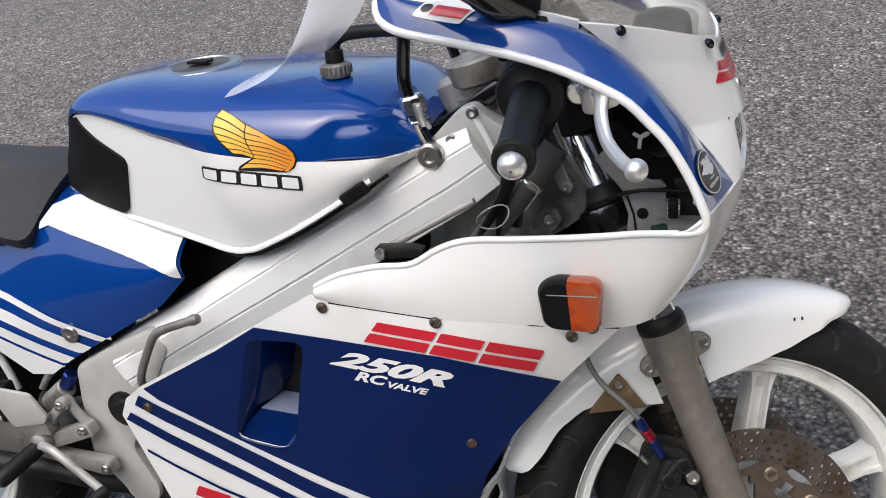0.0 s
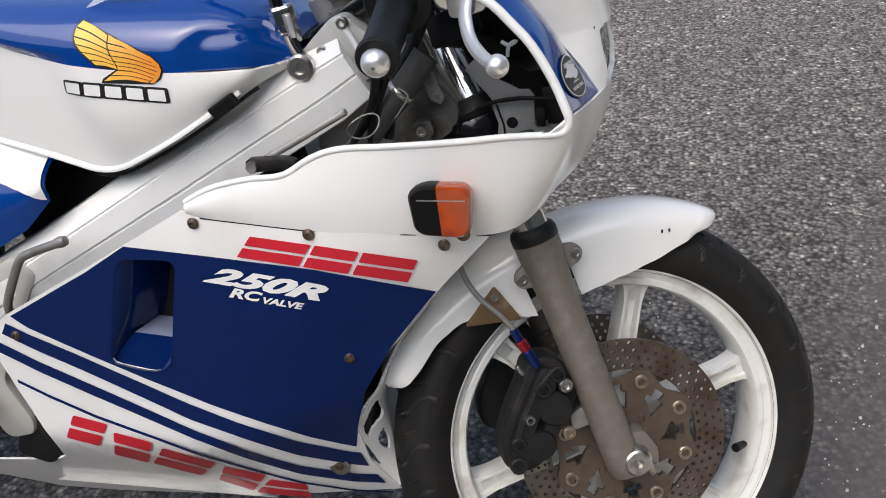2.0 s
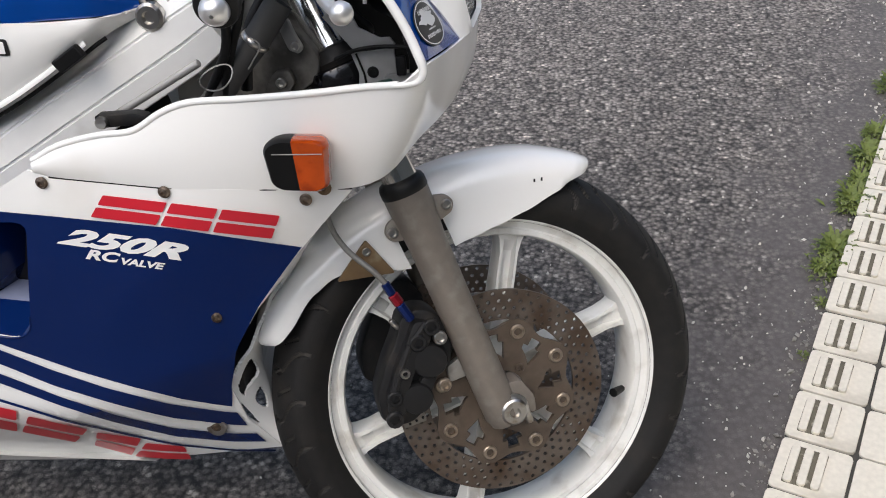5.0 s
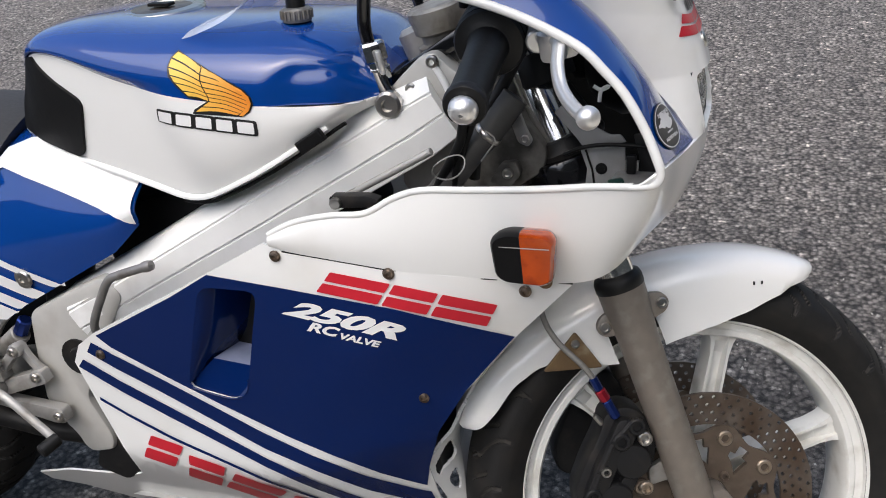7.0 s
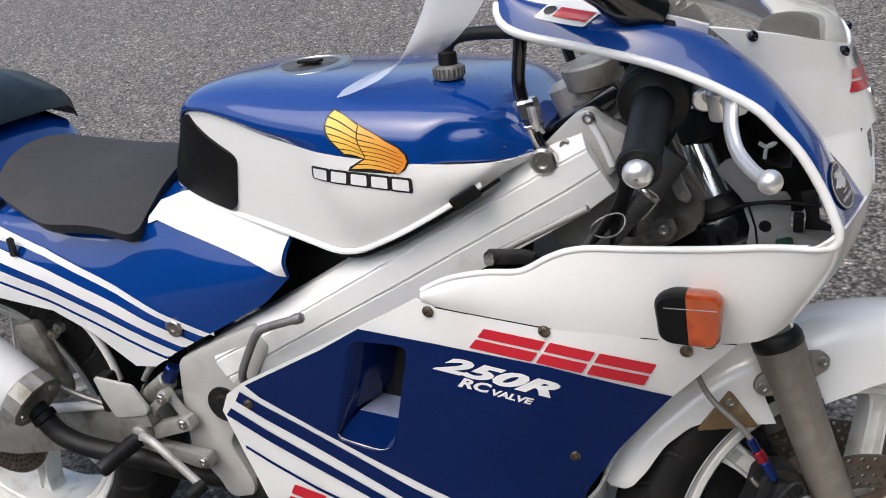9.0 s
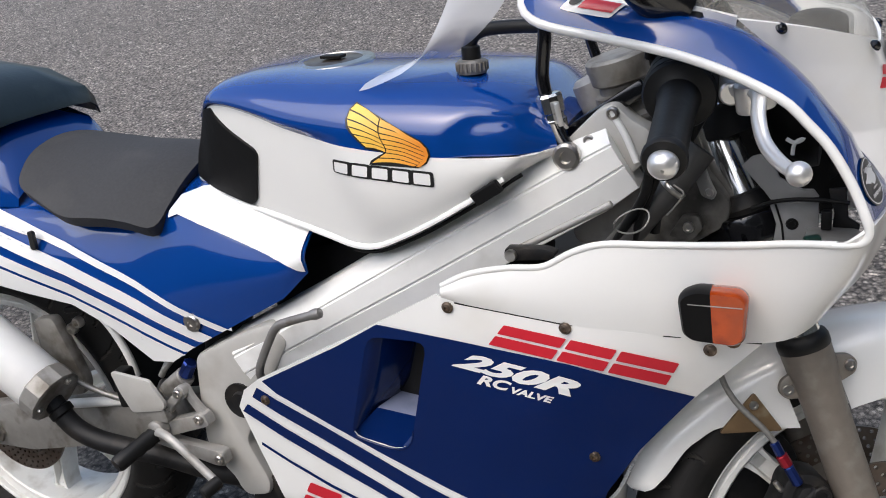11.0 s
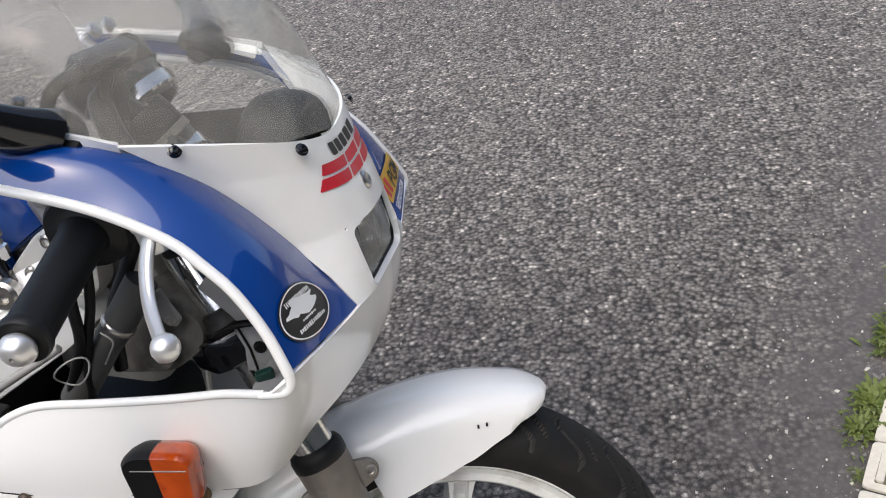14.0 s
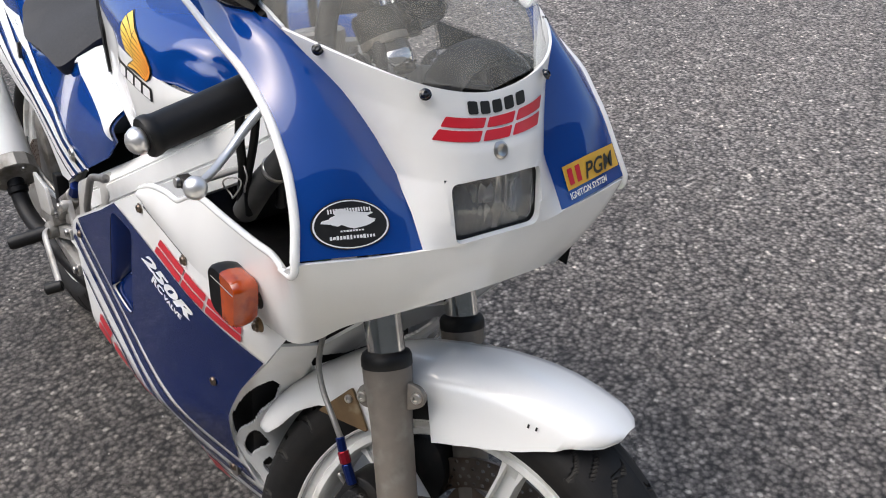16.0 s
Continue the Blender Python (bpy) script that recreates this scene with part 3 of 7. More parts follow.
# -- screws of the fairing --
def screw(at, r=0.0054, name="screw", material=None, parent=None, d=(0, -1, 0), label=""):
    bm = lathe([(r * 1.25, 0), (r * 1.25, 0.001), (r, 0.0015), (r * 0.85, 0.0035), (r * 0.45, 0.0042), (r * 0.4, 0.002), (0.0, 0.002)], 14, at, d)
    return part(name, bm, material or OLD_STEEL, parent or lower_fairing, label, smooth=30)


for x, z in ((-0.455, 0.631), (-0.322, 0.620), (-0.173, 0.611), (-0.297, 0.466), (-0.722, 0.479), (-0.325, 0.3135)):
    screw(Vector(side(x, z)) + Vector((0, -0.003, 0)), label="round-headed steel screw")
part("screw_cup", lathe([(0.0065, 0.004), (0.0120, 0.0048), (0.0135, 0.0042), (0.0140, 0.0)], 24, Vector(side(-0.325, 0.3135)), (0, -1, 0)), STEEL, lower_fairing, "worn steel cup washer", smooth=60)

# -- the upper fairing: nose, cheeks and the lobes below the hand openings --
OPEN = [(-0.359, -0.160, 0.953), (-0.354, -0.170, 0.938), (-0.330, -0.180, 0.926), (-0.270, -0.186, 0.913), (-0.215, -0.190, 0.900), (-0.176, -0.188, 0.886), (-0.141, -0.189, 0.870), (-0.113, -0.191, 0.854), (-0.095, -0.192, 0.836), (-0.076, -0.194, 0.815), (-0.056, -0.199, 0.782), (-0.042, -0.207, 0.751)]
CREASE = [(-0.352, -0.154, 0.956), (-0.29, -0.158, 0.945), (-0.225, -0.156, 0.931), (-0.162, -0.145, 0.913), (-0.117, -0.119, 0.875), (-0.084, -0.094, 0.827), (-0.052, -0.083, 0.778), (-0.023, -0.083, 0.739)]
CENTRE = [(-0.014, 0.739), (-0.010, 0.765), (-0.015, 0.800), (-0.022, 0.825), (-0.035, 0.852), (-0.044, 0.875)]
CENTRE_T = [0.0, 0.17, 0.4, 0.58, 0.8, 1.0]
NOSE_EDGE = [(-0.022, 0.083, 0.739), (-0.042, 0.083, 0.769), (-0.068, 0.086, 0.801), (-0.090, 0.099, 0.836), (-0.117, 0.119, 0.875), (-0.160, 0.153, 0.922)]


def nose(y, t):
    """The white nose: y across it, t from its foot to the screen's foot."""
    cx, cz = [float(np.interp(t, CENTRE_T, [c[k] for c in CENTRE])) for k in (0, 1)]
    ex, ey, ez = [float(np.interp(t, [0, 0.2, 0.4, 0.6, 0.8, 1.0], [e[k] for e in NOSE_EDGE])) for k in (0, 1, 2)]
    if y > 0:
        ey += 0.011 * (1 - t) ** 0.7  # the far crease stands a little wider low down
    s = min(1.0, abs(y) / ey)
    return (cx - (cx - ex) * s ** 3.2, y, cz + (ez - cz) * s ** 1.6)


def nose_t(z):
    return float(np.interp(z, [c[1] for c in CENTRE], CENTRE_T))


upper = None
rows = []
for t in np.linspace(0, 1, 64):
    ey = float(np.interp(t, [0, 0.2, 0.4, 0.6, 0.8, 1.0], [e[1] for e in NOSE_EDGE]))
    rows.append([nose((ey + (0.011 * (1 - t) ** 0.7 if a > 0 else 0.0)) * a, t) for a in np.linspace(-1, 1, 91)])
# the nose is open where the headlamp sits
bm = loft(rows, closed=False, caps=False)
def level(y, z):
    """The height on the nose's middle line that belongs to a point beside it."""
    ts = np.linspace(0, 1, 60)
    return float(np.interp(np.interp(z, [nose(y, t)[2] for t in ts], ts), CENTRE_T, [c[1] for c in CENTRE]))


gone = []
for f in bm.faces:
    c = f.calc_center_median()
    if abs(c.y) < 0.058 and 0.735 < c.z < 0.83 and abs(c.y) < 0.053 + (level(c.y, c.z) - 0.738) * 0.06 and 0.7385 < level(c.y, c.z) < 0.8025:
        gone.append(f)
bmesh.ops.delete(bm, geom=gone, context="FACES")
upper = shell("upper_fairing", bm, WHITE, bike, "glossy white nose of the upper fairing")

# blue cheeks, ruled between the crease and the hand opening, slightly domed
def crease(sgn, n):
    """The line where the cheek leaves the nose; the far one stands a little wider low down."""
    return row([(x, y - (0.011 * max(0.0, min(1.0, (0.913 - z) / 0.16)) ** 0.7 if sgn < 0 else 0.0), z) for x, y, z in CREASE], n)


def cheek_rows(sgn):
    a, b = crease(sgn, 30), row(OPEN, 30)
    out = []
    for p, q in zip(a, b):
        line = []
        for s in np.linspace(0, 1, 9):
            m = p.lerp(q, float(s))
            bow = 0.012 * math.sin(math.pi * s) * min(1.0, max(0.1, (m.z - 0.745) / 0.06))
            m = m + Vector((0.6, -0.35, 0.7)).normalized() * bow
            line.append(Vector((m.x, m.y * sgn, m.z)))
        out.append(line)
    return out


for sgn in (1, -1):
    bm = loft(cheek_rows(sgn), closed=False, caps=False)
    shell("cheek", bm, BLUE, upper, "glossy blue cheek panel of the upper fairing")
    edge = [Vector((p.x, p.y * sgn, p.z)) for p in row(OPEN, 40)]
    low = [Vector((p.x, p.y * sgn, p.z)) for p in spline([(-0.042, -0.207, 0.751), (-0.0415, -0.2075, 0.742), (-0.046, -0.2078, 0.735), (-0.056, -0.207, 0.732), (-0.070, -0.206, 0.7305)], 4)]
    part("edge_trim", tube(edge + low[1:], [0.0046] * len(edge) + [0.0044 - 0.0016 * k / len(low) for k in range(1, len(low))], 10), WHITE, upper, "white rolled edge of the hand opening", smooth=60)

# white strip between cheek and screen behind the nose
for sgn in (1, -1):
    a = [(-0.162, -0.145, 0.913), (-0.225, -0.156, 0.931), (-0.29, -0.158, 0.945), (-0.352, -0.154, 0.956)]
    b = [(-0.160, -0.153, 0.924), (-0.225, -0.152, 0.942), (-0.29, -0.148, 0.953), (-0.354, -0.142, 0.962)]
    bm = loft([[Vector((p[0], p[1] * sgn, p[2])) for p in row(c, 16)] for c in (a, b)], closed=False, caps=False)
    shell("screen_strip", bm, WHITE, upper)

# lobe: from the lip of the hand opening down to the seam and round to the chin
stations = []
for x in (-0.462, -0.43, -0.385, -0.345, -0.312, -0.28, -0.23, -0.18, -0.14, -0.105):
    top = float(np.interp(x, [p[0] for p in LIP], [p[1] for p in LIP]))
    low = float(np.interp(x, [p[0] for p in SEAM], [p[1] for p in SEAM]))
    if x > -0.12:
        low = 0.628
    d = inset(x, low)
    stations.append([Vector((x - 0.31 * d * (1 - k / 5), d * (1 - k / 5) - flank(x, low + (top - low) * k / 5) - 0.004 * math.sin(math.pi * k / 5), low + (top - low) * k / 5 - 0.45 * d * (1 - k / 5))) for k in range(6)])
FRONTS = [((-0.066, -0.205, 0.731), (-0.088, -0.160, 0.630), 0.007), ((-0.042, -0.206, 0.748), (-0.066, -0.138, 0.652), 0.006), ((-0.030, -0.14, 0.743), (-0.048, -0.10, 0.662), 0.003),
          ((-0.019, -0.07, 0.740), (-0.036, -0.055, 0.669), 0.004), ((-0.014, 0.0, 0.739), (-0.032, 0.0, 0.671), 0.005)]
for top, low, bow in FRONTS:
    top, low = Vector(top), Vector(low)
    d = Vector((0.8, top.y * 3.0, -0.2)).normalized()
    stations.append([low.lerp(top, k / 5) + d * bow * math.sin(math.pi * k / 5) for k in range(6)])
half = [row([s[k] for s in stations], 60) for k in range(6)]
full = [h + [Vector((p.x, -p.y, p.z)) for p in h[::-1][1:]] for h in half]
grid = [row([full[k][i] for k in range(6)], 14) for i in range(len(full[0]))]
shell("lobe", loft(grid, closed=False, caps=False), WHITE, upper, "white lower half of the upper fairing")
for sgn in (1, -1):
    lip = [Vector((p.x, p.y * sgn, p.z)) for p in [s[5] for s in stations[:11]]]
    part("edge_trim", tube(row(lip, 50), 0.0038, 8), WHITE, upper, "white rolled lip of the hand opening", smooth=60)

# headlamp in the nose
lamp_o = rounded([(-0.051, 0.7405), (0.053, 0.7405), (0.056, 0.800), (-0.054, 0.800)], 0.010, 5)
bm = bmesh.new()
outer = [bm.verts.new(Vector(nose(y, nose_t(z))) + Vector((0.0022, 0, 0))) for y, z in lamp_o]
inner = [bm.verts.new(Vector(nose(y * 0.95, nose_t(0.770 + (z - 0.770) * 0.93))) + Vector((-0.010, 0, 0))) for y, z in lamp_o]
big = [bm.verts.new(Vector(nose(y * 1.10, nose_t(min(0.816, 0.770 + (z - 0.770) * 1.17)))) + Vector((0.0022, 0, 0))) for y, z in lamp_o]
n = len(lamp_o)
for i in range(n):
    j = (i + 1) % n
    bm.faces.new((outer[i], outer[j], inner[j], inner[i]))
    bm.faces.new((big[i], big[j], outer[j], outer[i]))
headlamp = part("headlamp", bm, WHITE, bike, "rectangular headlamp recess in white fairing", smooth=50)
LENS = mat("fluted_glass", (0.75, 0.76, 0.76), 0.08, grain=0.02)
LENS.node_tree.nodes["Principled BSDF"].inputs["Transmission Weight"].default_value = 0.85
bm = bmesh.new()
cols, rws = 60, 10
grid = []
for i in range(cols + 1):
    y = -0.0505 + 0.101 * i / cols
    line = []
    for k in range(rws + 1):
        z = 0.7415 + 0.057 * k / rws
        p = Vector(nose(y, nose_t(z))) + Vector((-0.007, 0, 0))
        flute = 0.0012 * math.sin(y * 900) if abs(y) > 0.012 and z < 0.784 else 0.0009 * math.sin(y * 420)
        line.append(p + Vector((flute, 0, 0)))
    grid.append(line)
gasket = [Vector(nose(y * 0.955, nose_t(0.770 + (z - 0.770) * 0.94))) + Vector((-0.006, 0, 0)) for y, z in lamp_o]
part("gasket", tube(gasket + [gasket[0]], 0.0022, 8, caps=False), BLACK, headlamp, "black rubber gasket round the glass", smooth=60)
part("lens", loft(grid, closed=False, caps=False), LENS, headlamp, "fluted clear headlamp glass", smooth=60).visible_shadow = False
bm = bmesh.new()
rings = []
for k in range(7):
    a = k / 6
    s = math.cos(a * math.pi / 2 * 0.8)
    rings.append([Vector((-0.028 - 0.05 * math.sin(a * math.pi / 2), y * s * 0.98, 0.770 + (z - 0.770) * s)) for y, z in lamp_o])
bm = loft(rings, True, False)
part("reflector", bm, CHROME, headlamp, "silvered lamp reflector", smooth=60)
part("bulb", lathe([(0.0, 0.0), (0.008, 0.0), (0.009, 0.012), (0.006, 0.022), (0.0, 0.026)], 12, (-0.062, 0, 0.772), (1, 0, 0)), STEEL, headlamp, smooth=50)

# screws at the screen's foot, the round mark and the nose's films
for p in ((-0.049, -0.0725, 0.879), (-0.049, 0.0725, 0.879), (-0.126, -0.137, 0.907), (-0.126, 0.137, 0.907)):
    q = Vector(p)
    screw(q + Vector((0.002, 0, 0.0025)), 0.0046, "screw", GLOSS_BLACK, upper, (0.75, 0.8 * p[1] / 0.134, 0.65), "black screen screw")
q = Vector(nose(0.0, nose_t(0.825)))
part("round_mark", lathe([(0.0085, 0), (0.0085, 0.002), (0.006, 0.0035), (0.003, 0.0025), (0.0, 0.0025)], 18, q + Vector((0.0005, 0, 0)), (0.93, 0, 0.35)), STEEL, upper, "small round metal mark", smooth=40)


def front_skin(y, z):
    return nose(y, nose_t(z))


NOSE_MARK = [(-0.066, 0.834), (0.054, 0.834), (0.067, 0.8535), (-0.053, 0.8535)]
for u0, u1 in ((0.0, 0.36), (0.39, 0.66), (0.69, 1.0)):
    for o in slit_block(NOSE_MARK, u0, u1):
        part("red_block", sheet(o, front_skin, 0.008, 0, 0.0024, (-1, 0, 0)), RED, upper, "red slanted block of the model mark", smooth=40)
for k in range(5):
    y0 = -0.030 + 0.0145 * k
    o = rounded([(y0, 0.8565), (y0 + 0.0115, 0.8565), (y0 + 0.0115, 0.8675), (y0, 0.8675)], 0.002, 2)
    part("black_block", sheet(o, front_skin, 0.008, 0, 0.0024, (-1, 0, 0)), DECAL_BLACK, upper, "small black block of the maker's name", smooth=40)


def cheek(sgn):
    a, b = crease(sgn, 60), row(OPEN, 60)

    def at(s, t):
        i = min(59, max(0, int(t * 59)))
        f = t * 59 - i
        j = min(59, i + 1)
        p, q = a[i].lerp(a[j], f), b[i].lerp(b[j], f)
        m = p.lerp(q, s)
        m = m + Vector((0.6, -0.35, 0.7)).normalized() * 0.012 * math.sin(math.pi * min(1, max(0, s))) * min(1.0, max(0.1, (m.z - 0.745) / 0.06))
        return (m.x, m.y * sgn, m.z)
    return at


right_cheek, left_cheek = cheek(1), cheek(-1)


def oval(s, t, a, b, n=28):
    return [(s + a * math.cos(2 * math.pi * i / n), t + b * math.sin(2 * math.pi * i / n)) for i in range(n)]


inw = (-0.6, 0.35, -0.7)
part("oval_sticker", sheet(oval(0.56, 0.932, 0.33, 0.052), right_cheek, 0.04, 0, 0.003, inw), DECAL_BLACK, upper, "black oval sticker with white worn print", smooth=40)
random.seed(4)
# worn print of the oval sticker: rows of upright bars
for t0, count, hgt, span in ((0.958, 14, 0.008, 0.17), (0.945, 8, 0.004, 0.09), (0.903, 16, 0.010, 0.17)):
    for i in range(count):
        s = 0.56 + 1.1 * span * (2 * (i + 0.5) / count - 1)
        w, h = span / count * random.uniform(0.55, 0.95), hgt * random.uniform(0.7, 1.15)
        part("print_bar", sheet([(s - w, t0 - h / 2), (s + w, t0 - h / 2), (s + w, t0 + h / 2), (s - w, t0 + h / 2)], right_cheek, 0.04, 0, 0.004, inw), DECAL_WHITE, upper)
worn = [(0.56 + 0.20 * (1 + 0.22 * math.sin(5 * a + 1) + 0.10 * math.sin(11 * a)) * math.cos(a), 0.921 + 0.0175 * (1 + 0.25 * math.sin(4 * a) + 0.12 * math.sin(9 * a)) * math.sin(a)) for a in [2 * math.pi * i / 30 for i in range(30)]]
part("worn_print", sheet(worn, right_cheek, 0.04, 0, 0.0036, inw), DECAL_WHITE, upper, "white worn print")
for k in range(36):
    a0, a1 = 2 * math.pi * k / 36, 2 * math.pi * (k + 1) / 36
    arc = [(0.56 + ra * math.cos(a), 0.932 + rb * math.sin(a)) for ra, rb, a in ((0.315, 0.0495, a0), (0.315, 0.0495, a1), (0.300, 0.0470, a1), (0.300, 0.0470, a0))]
    ring_bm = sheet(arc, right_cheek, 0.04, 0, 0.0037, inw) if k == 0 else None
    if k == 0:
        all_ring = ring_bm
    else:
        tmp = sheet(arc, right_cheek, 0.04, 0, 0.0037, inw)
        me = bpy.data.meshes.new("t")
        tmp.to_mesh(me)
        tmp.free()
        all_ring.from_mesh(me)
        bpy.data.meshes.remove(me)
part("oval_ring", all_ring, DECAL_WHITE, upper)
# oblong sticker near the tip of the cheek
st = [(0.22, 0.115), (0.70, 0.115), (0.70, 0.235), (0.22, 0.235)]
part("oblong_sticker", sheet(rounded(st, 0.03, 3), right_cheek, 0.04, 0, 0.003, inw), DECAL_WHITE, upper, "white oblong sticker with red print", smooth=40)
part("red_bar", sheet([(0.32, 0.150), (0.60, 0.150), (0.60, 0.228), (0.32, 0.228)], right_cheek, 0.04, 0, 0.0038, inw), RED, upper)
part("round_print", sheet(oval(0.46, 0.133, 0.12, 0.012, 14), right_cheek, 0.04, 0, 0.0038, inw), DECAL_BLACK, upper)
# yellow sticker on the far cheek
inl = (-0.6, -0.35, -0.7)
yel = [(0.16, 0.905), (0.93, 0.905), (0.93, 0.965), (0.16, 0.965)]
part("yellow_sticker", sheet(yel, left_cheek, 0.05, 0, 0.003, inl), YELLOW_FILM, upper, "yellow sticker with black print", smooth=40)
for s0 in (0.20, 0.30):
    part("red_bar", sheet([(s0, 0.915), (s0 + 0.06, 0.915), (s0 + 0.06, 0.955), (s0, 0.955)], left_cheek, 0.05, 0, 0.0038, inl), RED, upper)


def cheek_text(u, v):
    return left_cheek(u, 1 - v)


letters("lettering", "PGM", ((0.40, 0.043), (1, 0), (0, 1)), 0.054, cheek_text, DECAL_BLACK, upper, 0.0042, 0.25, 3.9, "black lettering on yellow")
letters("lettering", "IGNITION SYSTEM", ((0.15, 0.012), (1, 0), (0, 1)), 0.024, cheek_text, DECAL_WHITE, upper, 0.0042, 0.1, 2.75, "small white lettering")

# -- screen --
GLASS = mat("smoked_screen", (0.86, 0.87, 0.83), 0.03, grain=0.01)
gb = GLASS.node_tree.nodes["Principled BSDF"]
gb.inputs["Transmission Weight"].default_value, gb.inputs["IOR"].default_value, gb.inputs["Alpha"].default_value = 0.9, 1.02, 0.55
gb.inputs["Coat Weight"].default_value, gb.inputs["Coat Roughness"].default_value, gb.inputs["Coat IOR"].default_value = 0.8, 0.05, 1.5
# an uneven diffuse layer makes it milky
g_n, g_k = GLASS.node_tree.nodes, GLASS.node_tree.links
haze, both, cloud, span = g_n.new("ShaderNodeBsdfDiffuse"), g_n.new("ShaderNodeMixShader"), g_n.new("ShaderNodeTexNoise"), g_n.new("ShaderNodeMapRange")
haze.inputs["Color"].default_value = (0.46, 0.44, 0.39, 1)
cloud.inputs["Scale"].default_value, cloud.inputs["Detail"].default_value = 11, 5
span.inputs["From Min"].default_value, span.inputs["From Max"].default_value = 0.3, 0.7
span.inputs["To Min"].default_value, span.inputs["To Max"].default_value = 0.14, 0.30
g_k.new(cloud.outputs["Fac"], span.inputs["Value"])
g_k.new(span.outputs["Result"], both.inputs["Fac"])
g_k.new(gb.outputs["BSDF"], both.inputs[1])
g_k.new(haze.outputs["BSDF"], both.inputs[2])
g_k.new(both.outputs["Shader"], g_n["Material Output"].inputs["Surface"])
foot = [(-0.354, -0.142, 0.962), (-0.29, -0.148, 0.953), (-0.225, -0.152, 0.942), (-0.160, -0.152, 0.922), (-0.110, -0.122, 0.902), (-0.070, -0.094, 0.893), (-0.052, -0.06, 0.888), (-0.044, 0, 0.876)]
head = [(-0.365, -0.128, 1.00), (-0.35, -0.128, 1.02), (-0.32, -0.122, 1.045), (-0.295, -0.107, 1.06), (-0.275, -0.087, 1.07), (-0.263, -0.06, 1.078), (-0.256, -0.03, 1.082), (-0.254, 0, 1.083)]
middle = [tuple((a + b) / 2 + d for a, b, d in zip(p, q, dd)) for p, q, dd in zip(foot, head, [(0.0, -0.004, 0), (0.004, -0.010, 0.004), (0.01, -0.016, 0.008), (0.018, -0.018, 0.014), (0.026, -0.016, 0.02), (0.032, -0.010, 0.024), (0.036, -0.005, 0.026), (0.037, 0, 0.027)])]
curves = []
for c in (foot, middle, head):
    h = row(c, 26)
    curves.append(h + [Vector((p.x, -p.y, p.z)) for p in h[::-1][1:]])
grid = [row([c[i] for c in curves], 14) for i in range(len(curves[0]))]
screen = part("windscreen", loft(grid, closed=False, caps=False), GLASS, bike, "clear plastic windscreen with an uneven milky haze", smooth=60)
screen.visible_shadow = False

# -- fuel tank --
TX = [-0.865, -0.84, -0.785, -0.73, -0.66, -0.575, -0.485, -0.415, -0.37, -0.347]
T_TOP = [0.818, 0.850, 0.867, 0.870, 0.868, 0.867, 0.865, 0.858, 0.836, 0.797]
T_MID = [0.808, 0.828, 0.840, 0.833, 0.812, 0.798, 0.789, 0.787, 0.786, 0.785]
T_LOW = [0.727, 0.721, 0.712, 0.704, 0.691, 0.668, 0.710, 0.751, 0.782, 0.784]
T_W = [0.072, 0.098, 0.119, 0.134, 0.148, 0.158, 0.158, 0.152, 0.132, 0.095]


def tank_at(x):
    return [float(np.interp(x, TX, c)) for c in (T_TOP, T_MID, T_LOW, T_W)]


def smooth_at(x):
    s = [tank_at(x + d) for d in (-0.025, -0.012, 0, 0.012, 0.025)]
    return [sum(c) / 5 for c in zip(*s)]


def knee(x, t=1.0):
    """1 where the side is hollowed for the rider's knee, 0 ahead of it; its edge slants forward towards the foot."""
    t = min(1.0, max(0.0, (-0.580 + 0.075 * (1 - min(1.0, max(0.0, t))) - x) / 0.07))
    return t * t * (3 - 2 * t)


def rear_end(x, t):
    """The tank's rear end leans forward towards the paint line."""
    return x + 0.030 * min(1.0, max(0.0, t)) * min(1.0, max(0.0, (-0.785 - x) / 0.08))


def tank_side(x, z):
    top, mid, low, w = smooth_at(x)
    t = (z - low) / max(0.02, mid - low)
    k = knee(x, t)
    return (rear_end(x, t), -(w * (1 - 0.055 * k) * (0.93 + 0.07 * math.sin(min(1.0, max(0.0, t)) * math.pi / 2)) + 0.004 * (1 - k) * math.sin(math.pi * min(1, max(0, t)))), z)


# half the tank's section above the paint line: out and up, as shares of its width and height
SHOULDER = [(math.cos(k * math.pi / 32) ** (2 / 2.9), math.sin(k * math.pi / 32) ** (2 / 2.9)) for k in range(17)]


def tank_out(x, b):
    """The share of the width at a share b of the height above the paint line, with the pressed side face ahead of the wing mark."""
    a = float(np.interp(b, [q[1] for q in SHOULDER], [q[0] for q in SHOULDER]))
    a *= 1 - 0.055 * knee(x) * max(0.0, 1 - b / 0.16)
    s = min(1.0, max(0.0, (x + 0.468) / 0.040))
    edge = float(np.interp(x, [-0.468, -0.43, -0.39, -0.35], [0.34, 0.56, 0.66, 0.86]))
    u = min(1.0, max(0.0, (edge - b) / 0.26 + 0.5))
    return a - 0.055 * s * s * (3 - 2 * s) * u * u * (3 - 2 * u)


